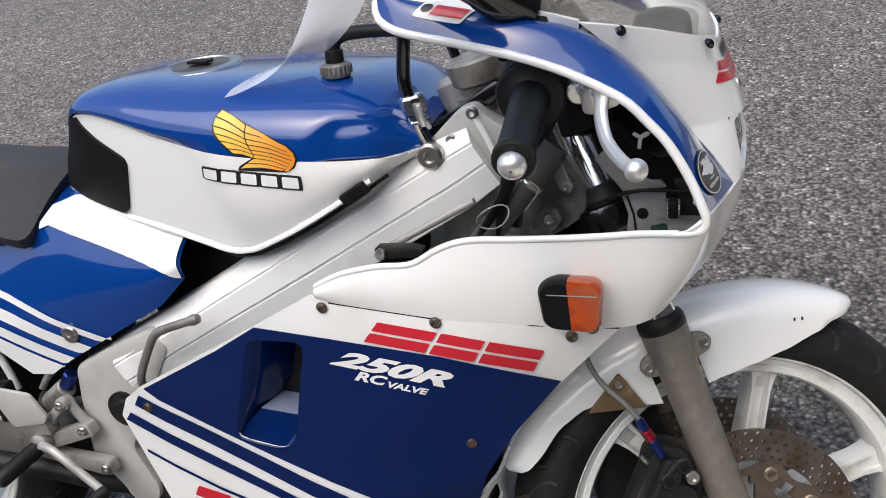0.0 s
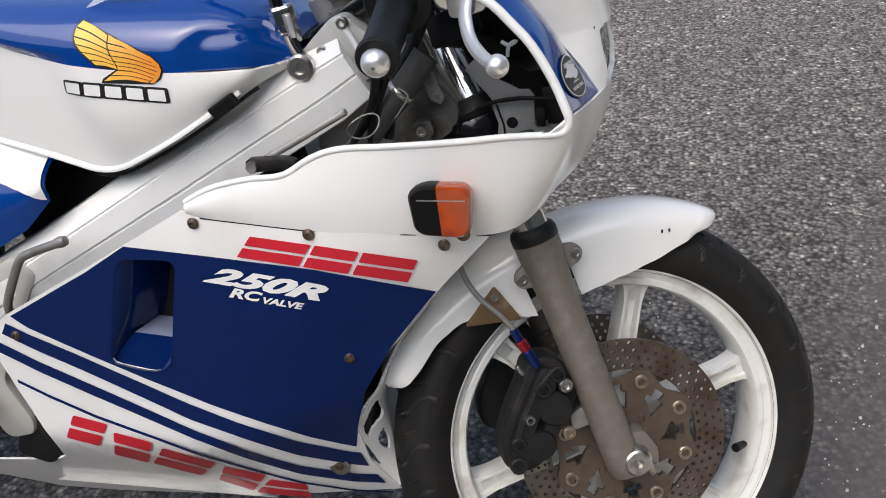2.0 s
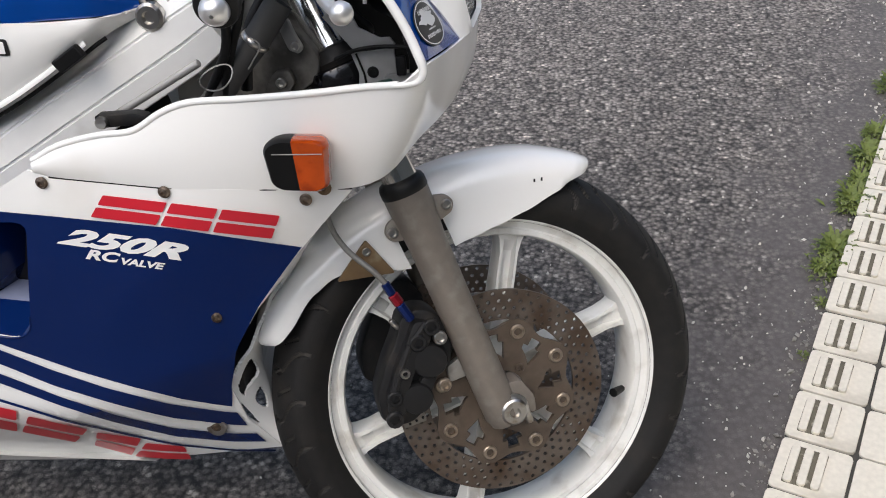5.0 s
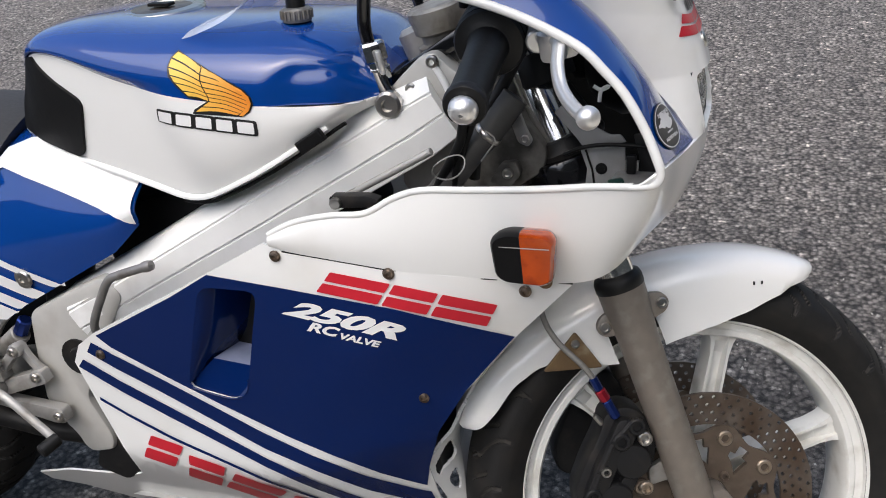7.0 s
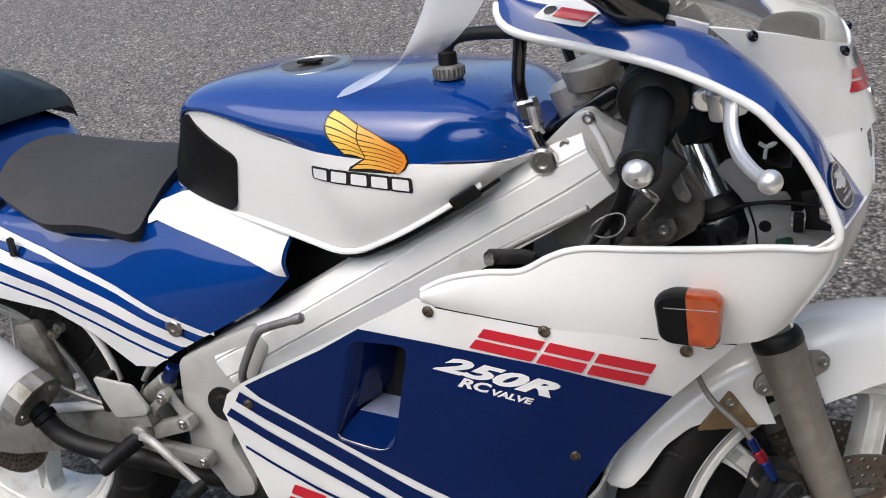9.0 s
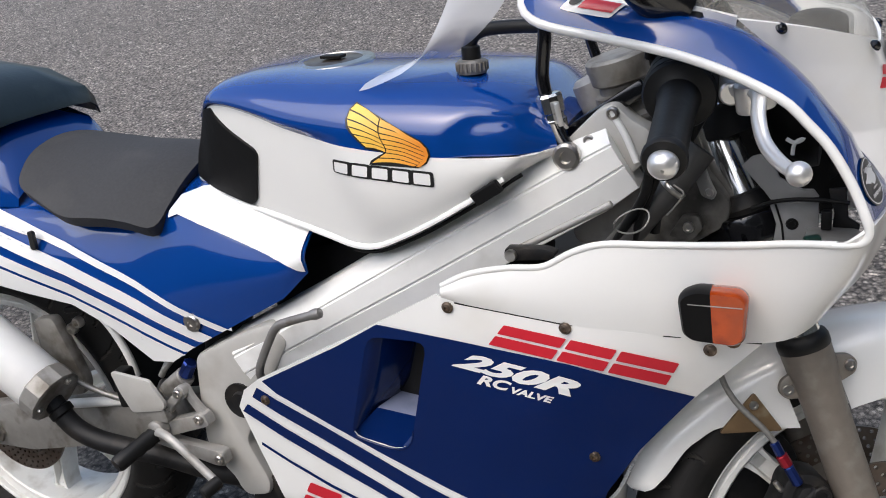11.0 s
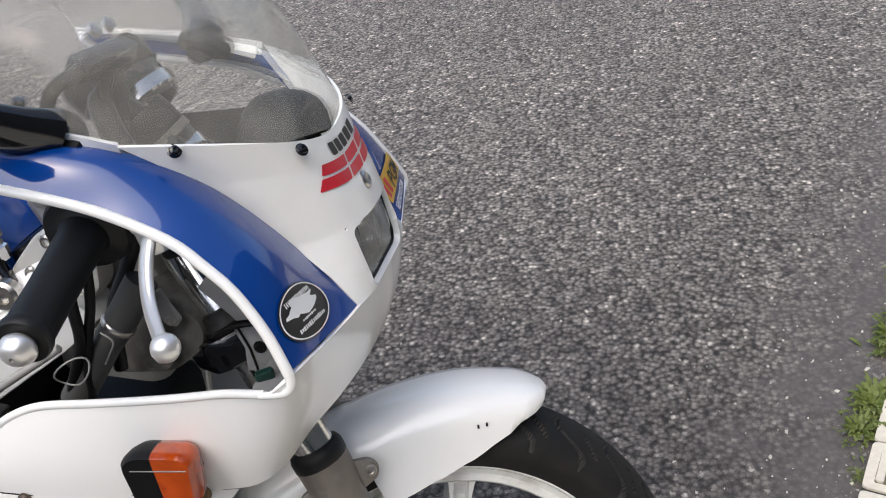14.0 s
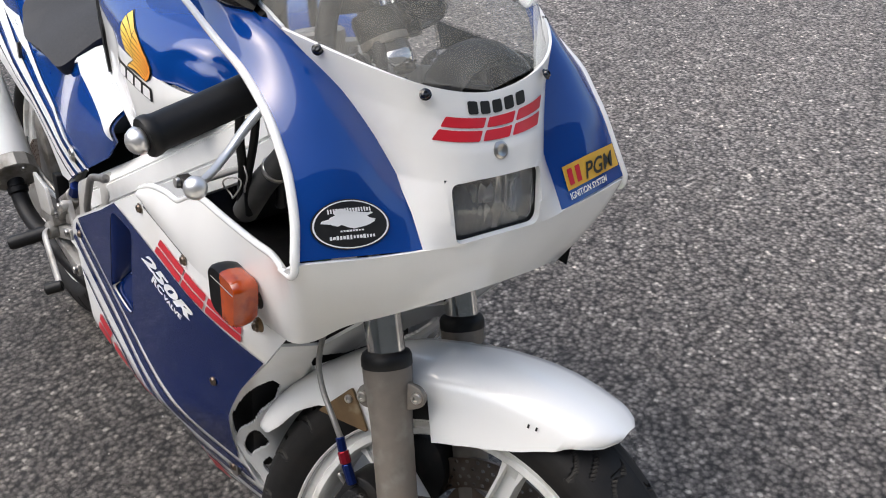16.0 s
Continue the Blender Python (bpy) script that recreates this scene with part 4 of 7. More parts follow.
def tank_rows(sgn):
    white, blue = [], []
    levels = [0.0, 0.03, 0.06, 0.1, 0.14, 0.18, 0.24, 0.30, 0.36, 0.42, 0.48, 0.54, 0.60, 0.66, 0.72, 0.78, 0.84] + [q[1] for q in SHOULDER if q[1] > 0.88]
    for x in [float(v) for v in np.linspace(-0.865, -0.347, 100)]:
        top, mid, low, w = smooth_at(x)
        white.append([Vector((x, -sgn * 0.80 * w, low - 0.004))] + [Vector((p[0], sgn * p[1], p[2])) for p in [tank_side(x, low + 0.006 + (mid - low - 0.006) * k / 6) for k in range(7)]])
        h = top - mid
        blue.append([Vector((rear_end(x, 1.0), -sgn * w * (tank_out(x, b) if b < 1 else 0.0), mid + h * b)) for b in levels])
    return white, blue


white, blue = tank_rows(1)
white_l, blue_l = tank_rows(-1)
bm = loft([b + c[::-1][1:] for b, c in zip(blue, blue_l)], closed=False, caps=False)
tank = shell("fuel_tank", bm, BLUE, bike, "glossy blue and white fuel tank", smooth=75)
for w_rows in (white, white_l):
    shell("tank_side", loft(w_rows, closed=False, caps=False), WHITE, tank, "white lower side of the tank")
for x in (-0.865, -0.347):
    r = (white[0], blue[0], blue_l[0], white_l[0]) if x < -0.5 else (white[-1], blue[-1], blue_l[-1], white_l[-1])
    ring = r[0] + r[1][1:] + r[2][::-1][1:] + r[3][::-1][1:]
    bm = bmesh.new()
    bm.faces.new([bm.verts.new(p) for p in ring])
    part("tank_end", bm, BLUE if x > -0.5 else BLACK, tank)

# knee pad
pad = rounded([(-0.800, 0.834), (-0.764, 0.808), (-0.724, 0.787), (-0.720, 0.779), (-0.738, 0.720), (-0.747, 0.712), (-0.861, 0.734), (-0.862, 0.770), (-0.836, 0.825)], 0.008, 4)
part("knee_pad", sheet(pad, tank_side, 0.012, 0.004, 0.0055), BLACK, tank, "black rubber knee pad", smooth=40)
# recess line where the tank meets the frame
part("rubber_block", plate([(-0.436, 0.746), (-0.406, 0.764), (-0.397, 0.752), (-0.427, 0.734)], -0.145, 0.009, 0.002), BLACK, tank, "black rubber tank cushion")

flange = [Vector(tank_side(x, smooth_at(x)[2] + 0.003)) + Vector((0, -0.002, -0.002)) for x in np.linspace(-0.80, -0.40, 40)]
part("tank_flange", tube(flange, 0.0042, 8, flat=0.7), WHITE, tank, "white pressed seam along the tank's foot", smooth=60)
# an added black strip stands in for the shaded gap above the beam
edge = [Vector(tank_side(x, smooth_at(x)[2] - 0.007)) + Vector((0, 0.004, -0.001)) for x in np.linspace(-0.60, -0.385, 24)]
part("gap_strip", tube(edge, 0.0022, 8), BLACK, tank, "black strip added for the dark gap below the tank", smooth=60)
# filler cap
capc = Vector((-0.676, -0.004, 0.868))
cap_n = Vector((-0.02, -0.05, 1))
filler = part("filler_cap", lathe([(0.054, -0.010), (0.056, 0.0), (0.054, 0.003), (0.043, 0.0045), (0.041, 0.002), (0.0, 0.002)], 40, capc, cap_n), STEEL, tank, "brushed metal filler ring with dark cap", smooth=30)
part("cap_plate", lathe([(0.040, 0.0), (0.040, 0.003), (0.037, 0.0042), (0.0, 0.0046)], 36, capc, cap_n), OLD_STEEL, filler, "dark scratched cap plate", smooth=30)
part("keyhole_cover", box(0.03, 0.016, 0.004, 0.001, Matrix.Translation(capc + Vector((0.005, -0.004, 0.008)))), BLACK, filler)

# golden wing-like mark and the maker's name, as plain shapes
def tank_film(name, o, material, label="", lift=0.002):
    part(name, sheet(o, tank_skin, 0.012, 0, lift), material, tank, label, smooth=40)


def tank_skin(x, z):
    top, mid, low, w = smooth_at(x)
    if z <= mid:
        return tank_side(x, z)
    b = min(1.0, (z - mid) / (top - mid))
    return (x, -w * tank_out(min(x, -0.4681), b), z)


def settle(points):
    """The mark lies a little lower where the tank rounds off."""
    return [(x - 0.012 * (z - 0.78) / 0.07, z - 0.007 * (z - 0.78) / 0.07) for x, z in points]


WING = [(-0.5559, 0.8517), (-0.5243, 0.8361), (-0.4794, 0.8103), (-0.4724, 0.8004), (-0.4728, 0.7916), (-0.4786, 0.7826), (-0.4902, 0.7772), (-0.5492, 0.7803), (-0.5455, 0.7856), (-0.527, 0.7956), (-0.5492, 0.7997), (-0.5615, 0.8143), (-0.5679, 0.8245), (-0.5679, 0.8341), (-0.5633, 0.8448)]
tank_film("wing_mark", settle(WING), DECAL_BLACK, "", 0.0022)
GOLD = bpy.data.materials.new("golden_print")
GOLD.use_nodes = True
gn, gk = GOLD.node_tree.nodes, GOLD.node_tree.links
g_co, g_sep, g_ramp = gn.new("ShaderNodeTexCoord"), gn.new("ShaderNodeSeparateXYZ"), gn.new("ShaderNodeValToRGB")
g_map = gn.new("ShaderNodeMapRange")
g_map.inputs["From Min"].default_value, g_map.inputs["From Max"].default_value = -0.563, -0.472
gk.new(g_co.outputs["Object"], g_sep.inputs["Vector"])
gk.new(g_sep.outputs["X"], g_map.inputs["Value"])
gk.new(g_map.outputs["Result"], g_ramp.inputs["Fac"])
g_ramp.color_ramp.elements[0].color = (0.85, 0.58, 0.10, 1)
g_ramp.color_ramp.elements[1].color = (0.75, 0.22, 0.02, 1)
gk.new(g_ramp.outputs["Color"], gn["Principled BSDF"].inputs["Base Color"])
gn["Principled BSDF"].inputs["Roughness"].default_value = 0.4
TIPS = [(-0.5547, 0.8498), (-0.5621, 0.8435), (-0.5657, 0.8341), (-0.5648, 0.8258), (-0.5603, 0.8176), (-0.5523, 0.808), (-0.5475, 0.8017)]
JOINT = [(-0.5245, 0.8342), (-0.5271, 0.8261), (-0.528, 0.8191), (-0.5269, 0.8122), (-0.5249, 0.8059), (-0.5235, 0.8008), (-0.5242, 0.7957)]
START = [(-0.5245, 0.8342), (-0.5271, 0.8261), (-0.528, 0.8191), (-0.5269, 0.8122), (-0.5249, 0.8059), (-0.5235, 0.8008), (-0.5242, 0.7957), (-0.535, 0.789), (-0.546, 0.7823)]
ENDS = [(-0.4849, 0.8096), (-0.48, 0.8053), (-0.4778, 0.8009), (-0.4769, 0.7965), (-0.4782, 0.7915), (-0.4815, 0.787), (-0.4853, 0.7837), (-0.4891, 0.7811), (-0.4934, 0.7791)]


def feathers(a, b, bow, cut):
    """Golden bars between two rows of ends, parted by thin dark lines."""
    mids = [Vector(p).lerp(Vector(q), 0.5) + Vector((0, bow)) for p, q in zip(a, b)]
    for k in range(len(a) - 1):
        e0, e1 = [row([(*a[i], 0), (*mids[i], 0), (*b[i], 0)], 7) for i in (k, k + 1)]
        up_e, low_e = [p.lerp(q, 0.08) for p, q in zip(e0, e1)], [p.lerp(q, 0.90) for p, q in zip(e0, e1)]
        for e in (up_e, low_e):
            e[0], e[-1] = e[0].lerp(e[1], cut), e[-1].lerp(e[-2], cut)
        tank_film("feather_bar", [(p.x, p.y) for p in up_e + low_e[::-1]], GOLD, "golden bar of the wing mark", 0.0034)


feathers(settle(TIPS), settle(JOINT), 0.0015, 0.10)
feathers(settle(START), settle(ENDS), 0.0025, 0.10)
tank_film("wing_rim", settle([(-0.5245, 0.8348), (-0.4808, 0.8096), (-0.4743, 0.8016), (-0.4739, 0.7935), (-0.4783, 0.7852), (-0.4866, 0.7786), (-0.4914, 0.7791), (-0.4837, 0.7857), (-0.4788, 0.7921), (-0.4787, 0.799), (-0.4833, 0.8058), (-0.5198, 0.828)]), GOLD, "golden rim of the wing mark", 0.0038)
for k in range(5):
    a, b, c, d = [Vector(p) for p in [(-0.5987, 0.7837), (-0.4729, 0.7726), (-0.4733, 0.7572), (-0.6011, 0.769)]]
    p0, p1 = k / 5 + 0.004, (k + 1) / 5 - 0.004
    quad = [d.lerp(c, p0), d.lerp(c, p1), a.lerp(b, p1), a.lerp(b, p0)]
    mid = sum(quad, Vector((0, 0))) / 4
    tank_film("black_block", rounded([tuple(mid + (q - mid) * 1.10) for q in quad], 0.003, 2), DECAL_BLACK, "", 0.0024)
    inner = [mid + (q - mid) * 0.80 for q in quad]
    tank_film("white_block", rounded([tuple(q) for q in inner], 0.0015, 2), DECAL_WHITE, "white block of the maker's name", 0.0036)

# -- aluminium frame beams, head and pivot plates --
def beam(sgn):
    a, b = Vector((-0.790, -0.128 * sgn, 0.503)), Vector((-0.252, -0.076 * sgn, 0.806))
    m = frame_of(a, b)
    n = (b - a).length
    # a folded face: upper slope, a groove, the flat side with a second groove, and the lower slope
    sec = [(-0.024, -0.040), (0.018, -0.041), (0.0215, -0.040), (0.0275, -0.017), (0.0255, -0.0160), (0.0255, -0.0146), (0.0285, -0.0135), (0.0285, 0.0075), (0.0255, 0.0090), (0.0255, 0.0104), (0.0272, 0.0116), (0.0065, 0.0295), (0.003, 0.031), (-0.024, 0.032)]
    rings = []
    for s in (0, 0.25, 0.5, 0.75, 0.86, 0.93):
        g = 1.0 + 0.10 * (s < 0.2) - 1.6 * max(0.0, s - 0.86)
        rings.append([m @ Vector((n * s, -y * sgn, z * g * (1.0 + 0.30 * min(1.0, s / 0.45) if z < 0 else 1.0))) for y, z in sec])
    return m, n, loft(rings)


m, n, bm = beam(1)
frame_ob = part("frame_beam", bm, ALU, bike, "brushed aluminium frame beam", smooth=12)
for i in range(9):
    part("stamped_mark", box(0.0030, 0.0005, 0.0022, 0, m @ Matrix.Translation((n * 0.745 + 0.0075 * i, -0.0262, -0.026))), ALU, frame_ob)
part("frame_beam", beam(-1)[2], ALU, bike, "brushed aluminium frame beam", smooth=12)
bm = plate(rounded([(-0.862, 0.503), (-0.795, 0.537), (-0.730, 0.566), (-0.705, 0.540), (-0.755, 0.460), (-0.800, 0.380), (-0.772, 0.320), (-0.777, 0.298), (-0.818, 0.288), (-0.872, 0.366), (-0.868, 0.447)], 0.012, 4), -0.10, 0.052, 0.006)
pivot = part("pivot_plate", bm, PLATE_ALU, bike, "cast aluminium pivot plate", smooth=40)
part("pivot_bolt", lathe([(0.026, 0), (0.026, 0.003), (0.02, 0.001), (0.014, 0.001), (0.012, 0.006), (0.0, 0.006)], 20, (-0.795, -0.152, 0.445), (0, -1, 0)), GREY_BLACK, pivot, smooth=30)
lug = part("pivot_lug", plate(rounded([(-0.822, 0.312), (-0.780, 0.318), (-0.778, 0.266), (-0.790, 0.252), (-0.808, 0.256), (-0.818, 0.276)], 0.010, 4), -0.118, 0.020, 0.003), PLATE_ALU, pivot, "cast lug below the pivot plate", smooth=40)
part("lug_bolt", lathe([(0.009, 0), (0.009, 0.004), (0.007, 0.005), (0.0, 0.005)], 12, (-0.799, -0.139, 0.273), (0, -1, 0)), STEEL, lug, smooth=30)
bm = rod((-0.262, 0, 0.690), (-0.330, 0, 0.850), 0.042, 0.036, 24, 0.006)
part("steering_head", bm, DULL_ALU, bike, "cast steering head", smooth=40)
bm = plate(rounded([(-0.36, 0.66), (-0.25, 0.64), (-0.20, 0.70), (-0.23, 0.79), (-0.33, 0.79)], 0.02, 4), 0.05, 0.10, 0.01)
part("head_gusset", bm, DULL_ALU, bike, "cast gusset beside the steering head", smooth=40)
def bolt_head(at, r):
    return lathe([(r, 0), (r, 0.004), (r * 0.8, 0.006), (r * 0.5, 0.006), (r * 0.45, 0.003), (0.0, 0.003)], 12, at, (0, -1, 0))


bm = plate(rounded([(-0.353, 0.784), (-0.328, 0.808), (-0.306, 0.828), (-0.290, 0.832), (-0.272, 0.814), (-0.252, 0.803), (-0.258, 0.770), (-0.300, 0.735), (-0.335, 0.738)], 0.008, 4), -0.06, 0.030, 0.004)
head_casting = part("head_casting", bm, PLATE_ALU, bike, "cast aluminium head joining the frame beam", smooth=40)
part("casting_rib", tube(spline([(-0.296, -0.090, 0.826), (-0.280, -0.092, 0.800), (-0.268, -0.092, 0.770)], 5), 0.004, 8), ALU, head_casting, smooth=60)
for x, z in ((-0.318, 0.792), (-0.292, 0.822)):
    part("casting_bolt", bolt_head((x, -0.090, z), 0.007), STEEL, head_casting, smooth=30)
# the dark engine block and box inside the frame and the fairing
part("engine_block", box(0.42, 0.26, 0.30, 0.03, Matrix.Translation((-0.51, 0.0, 0.43))), GREY_BLACK, bike, "dark engine block behind the fairing", smooth=30)
part("air_box", box(0.36, 0.17, 0.12, 0.02, Matrix.Translation((-0.60, 0.0, 0.61)) @ pose(0, 0, 0, 0, -14, 0)), BLACK, bike, "black air box under the tank", smooth=30)
part("radiator", box(0.04, 0.20, 0.26, 0.008, Matrix.Translation((-0.405, 0.0, 0.44)) @ pose(0, 0, 0, 0, -22, 0)), BLACK, bike, "black radiator behind the front wheel", smooth=30)

# -- side cover and tail cowl --
def tail_skin(u, v):
    """u: length; v: 0 at the lower edge, 1 at the top of the side, 2 at the middle of the seat."""
    low = float(np.interp(u, [-1.5, -1.207, -1.066, -1.0, -0.934, -0.899, -0.859, -0.703, -0.661], [0.60, 0.575, 0.56, 0.531, 0.487, 0.490, 0.516, 0.600, 0.639]))
    top = float(np.interp(u, [-1.4, -1.145, -0.94, -0.832, -0.663], [0.71, 0.685, 0.675, 0.712, 0.687]))
    w = float(np.interp(u, [-1.5, -1.15, -0.86, -0.66], [0.125, 0.145, 0.150, 0.145]))
    if v <= 1:
        return (u, -(w - 0.028 * max(0.0, v - 0.35) ** 1.6 / 0.65 ** 1.6 + 0.006 * math.sin(math.pi * v)), low + (top - low) * v)
    s = v - 1
    return (u, -(w - 0.028) * (1 - s), top + 0.035 * math.sin(s * math.pi / 2))


def tail_patch(name, outline, material, parent, label="", lift=0.0):
    return part(name, sheet(outline, tail_skin, 0.015, 0, lift), material, parent, label, smooth=40)


grid = []
for u in np.linspace(-1.5, -0.662, 60):
    half_r = [Vector(tail_skin(u, v)) for v in np.linspace(0, 2, 21)]
    grid.append(half_r + [Vector((p.x, -p.y, p.z)) for p in half_r[::-1][1:]])
tail = shell("tail_cowl", loft(grid, closed=False, caps=False), BLUE, bike, "glossy blue tail cowl with white stripes")


def tail_v(u, z):
    low = Vector(tail_skin(u, 0)).z
    top = Vector(tail_skin(u, 1)).z
    return (z - low) / (top - low)


T1 = [(-1.50, 0.765), (-1.35, 0.722), (-1.161, 0.676), (-1.061, 0.650), (-0.967, 0.617), (-0.88, 0.583), (-0.785, 0.546)]


def tail_band(a, b, material, name, end):
    xs = sorted(set([float(v) for v in np.linspace(-1.48, end, 90)] + [v for v in (-1.207, -1.145, -1.066, -1.0, -0.94, -0.934, -0.899, -0.86, -0.859, -0.832) if v < end]))
    z = lambda x: float(np.interp(x, [p[0] for p in T1], [p[1] for p in T1]))
    up = [(x, min(0.995, tail_v(x, z(x) - a))) for x in xs]
    low = [(x, max(0.004, tail_v(x, z(x) - b))) for x in xs]
    tail_patch(name, up + low[::-1], material, tail, "white stripe" if material is DECAL_WHITE else "", 0.0042)


tail_band(0.0, 0.010, DECAL_WHITE, "stripe", -0.79)
tail_band(0.025, 0.043, DECAL_WHITE, "stripe", -0.825)
tail_band(0.055, 0.072, DECAL_WHITE, "stripe", -0.855)
tail_band(0.077, 0.20, DECAL_WHITE, "stripe", -0.875)
white_top = [(-0.880, 1.25), (-0.663, 1.25)] + [(x, min(0.97, max(0.04, tail_v(x, float(np.interp(x, [-0.880, -0.838, -0.663], [0.700, 0.690, 0.641])))))) for x in np.linspace(-0.664, -0.880, 14)]
tail_patch("white_flash", white_top, DECAL_WHITE, tail, "white upper corner of the side cover", 0.0042)
p = Vector(tail_skin(-0.85, tail_v(-0.85, 0.556)))
screw(p + Vector((0, -0.003, 0)), 0.011, "screw", STEEL, tail, label="round-headed steel screw")
part("slot", plate(rounded([(-1.118, 0.640), (-1.108, 0.640), (-1.108, 0.668), (-1.118, 0.668)], 0.004, 3), -0.147, 0.006, 0.001), DECAL_BLACK, tail)

# seat pad
half_pad = [(-1.174, 0.0), (-1.170, -0.070), (-1.146, -0.124), (-1.040, -0.155), (-0.885, -0.150), (-0.892, -0.055), (-0.900, 0.0)]
outline = rounded(half_pad + [(x, -y) for x, y in half_pad[::-1][1:-1]], 0.022, 4)


def seat_skin(x, y):
    return (x, y, 0.752 + 0.010 * max(0.0, (-1.03 - x) / 0.12) - 0.044 * (y / 0.13) ** 2 - 0.03 * max(0.0, (x + 0.98) / 0.12) ** 2)


part("seat_pad", sheet(outline, seat_skin, 0.03, 0.022, 0.006, (0, 0, -1)), FOAM, bike, "grey-black foam rider's seat pad", smooth=35)

# the rear hump with its dark pillion seat
def hump_row(x, w, z0, z1):
    return [Vector((x, y * w, z0 + (z1 - z0) * h)) for y, h in ((-1, 0), (-0.97, 0.5), (-0.85, 0.88), (-0.5, 1), (0, 1.02), (0.5, 1), (0.85, 0.88), (0.97, 0.5), (1, 0))]


bm = loft([hump_row(-1.165, 0.115, 0.690, 0.712), hump_row(-1.186, 0.118, 0.690, 0.752), hump_row(-1.215, 0.120, 0.690, 0.785), hump_row(-1.284, 0.120, 0.690, 0.812), hump_row(-1.432, 0.110, 0.710, 0.838), hump_row(-1.555, 0.090, 0.730, 0.845)], closed=False, caps=False)
shell("seat_hump", bm, BLUE, tail, "blue hump behind the rider's seat")
bm = loft([hump_row(-1.203, 0.116, 0.776, 0.800), hump_row(-1.212, 0.122, 0.778, 0.828), hump_row(-1.284, 0.124, 0.790, 0.860), hump_row(-1.432, 0.115, 0.815, 0.882), hump_row(-1.555, 0.100, 0.825, 0.870)], closed=False, caps=False)
pillion = shell("pillion_seat", bm, VINYL, bike, "dark green-black vinyl pillion seat", smooth=60)
part("seat_piping", tube([Vector(p) for p in spline([(-1.212, -0.122, 0.800), (-1.284, -0.125, 0.816), (-1.432, -0.117, 0.842), (-1.555, -0.10, 0.845)], 6)], 0.003, 6), VINYL, pillion)

# -- front wheel, fork and brake: a frame of its own, turned by the steering, at the wheel's centre --
FM = Matrix(((0.8847, -0.3776, -0.3415, -0.0211), (0.4289, 0.9216, 0.0920, -0.0037), (0.2743, -0.2232, 0.9576, 0.2574), (0, 0, 0, 1)))


def tyre_mesh(r_rim, r_top, half, around=720):
    """A tyre with swept tread grooves cut into its crown."""
    prof = spline([(r_rim - 0.008, -half * 0.70, 0), (r_rim + 0.004, -half * 0.86, 0), (r_rim + 0.018, -half * 0.99, 0), (r_rim + 0.034, -half * 0.97, 0), (r_top - 0.014, -half * 0.74, 0), (r_top - 0.004, -half * 0.38, 0), (r_top, 0, 0)], 5)
    prof = [(p.x, p.y) for p in prof]
    prof += [(r, -y) for r, y in prof[::-1][1:]]
    fine = []
    for a, b in zip(prof, prof[1:]):
        fine += [(a[0] + (b[0] - a[0]) * k / 4, a[1] + (b[1] - a[1]) * k / 4) for k in range(4)]
    fine.append(prof[-1])
    grid, groove = [], []
    for i in range(around):
        ang = 2 * math.pi * i / around
        line = []
        for r, y in fine:
            s = abs(y) / half
            # long bent grooves, and a short one between each two
            sweep = ang * 13 / math.pi + (0.5 if y > 0 else 0)
            u = (sweep + 0.70 * s + 0.11 * math.sin(s * 8.5)) % 1.0
            v = (sweep + 0.52 + 0.60 * s) % 1.0
            inside = r > r_rim + 0.024 and (0.10 < s and u < 0.095 or 0.45 < s < 0.86 and v < 0.08)
            groove.append(inside)
            rr = r - (0.005 if inside else 0.0)
            line.append(Vector((rr * math.cos(ang), y, rr * math.sin(ang))))
        grid.append(line)
    bm = loft(grid + [grid[0]], closed=False, caps=False)
    bm.verts.index_update()
    for f in bm.faces:
        f.material_index = int(sum(groove[q.index % len(groove)] for q in f.verts) >= 3)
    return bm


def rim_mesh(r, half, sides=96):
    lip = [(r + 0.002, half), (r - 0.001, half + 0.003), (r - 0.005, half + 0.0032), (r - 0.0075, half + 0.001), (r - 0.0085, half - 0.006), (r - 0.0165, half - 0.009), (r - 0.0185, half - 0.0075), (r - 0.0245, half - 0.008), (r - 0.0270, half - 0.011), (r - 0.0285, half * 0.35)]
    inner = [(r - 0.012, half * 0.3), (r - 0.006, half - 0.008)]
    p = [(a, -h) for a, h in lip] + [(r - 0.030, 0.0)] + lip[::-1] + inner[::-1] + [(a, -h) for a, h in inner]
    return lathe(p, sides, (0, 0, 0), (0, 1, 0), closed=True)


def spoke_mesh(ang, r0, r1, w0=0.027, w1=0.0245):
    """A cast spoke with a channel along its face, flaring into the rim."""
    m = Matrix.Rotation(-ang, 4, "Y")
    rings = []
    for s in (0.0, 0.12, 0.5, 0.80, 0.90, 0.96, 1.0):
        r = r0 + (r1 - r0) * s
        w = w0 + (w1 - w0) * s + (0.022 * ((s - 0.8) / 0.2) ** 2 if s > 0.8 else 0)
        h = 0.044 - 0.010 * s
        deep = 0.14 if s < 0.9 else 0.40
        edge = 0.34 * (w0 + (w1 - w0) * s) / w
        sec = [(-0.5, -0.34), (-0.47, -0.5), (-edge, -0.5), (-edge * 0.86, -deep), (edge * 0.86, -deep), (edge, -0.5), (0.47, -0.5), (0.5, -0.34), (0.5, 0.34), (0.47, 0.5), (edge, 0.5), (edge * 0.86, deep), (-edge * 0.86, deep), (-edge, 0.5), (-0.47, 0.5), (-0.5, 0.34)]
        rings.append([m @ Vector((r, v * h, u * w)) for u, v in sec])
    return loft(rings)


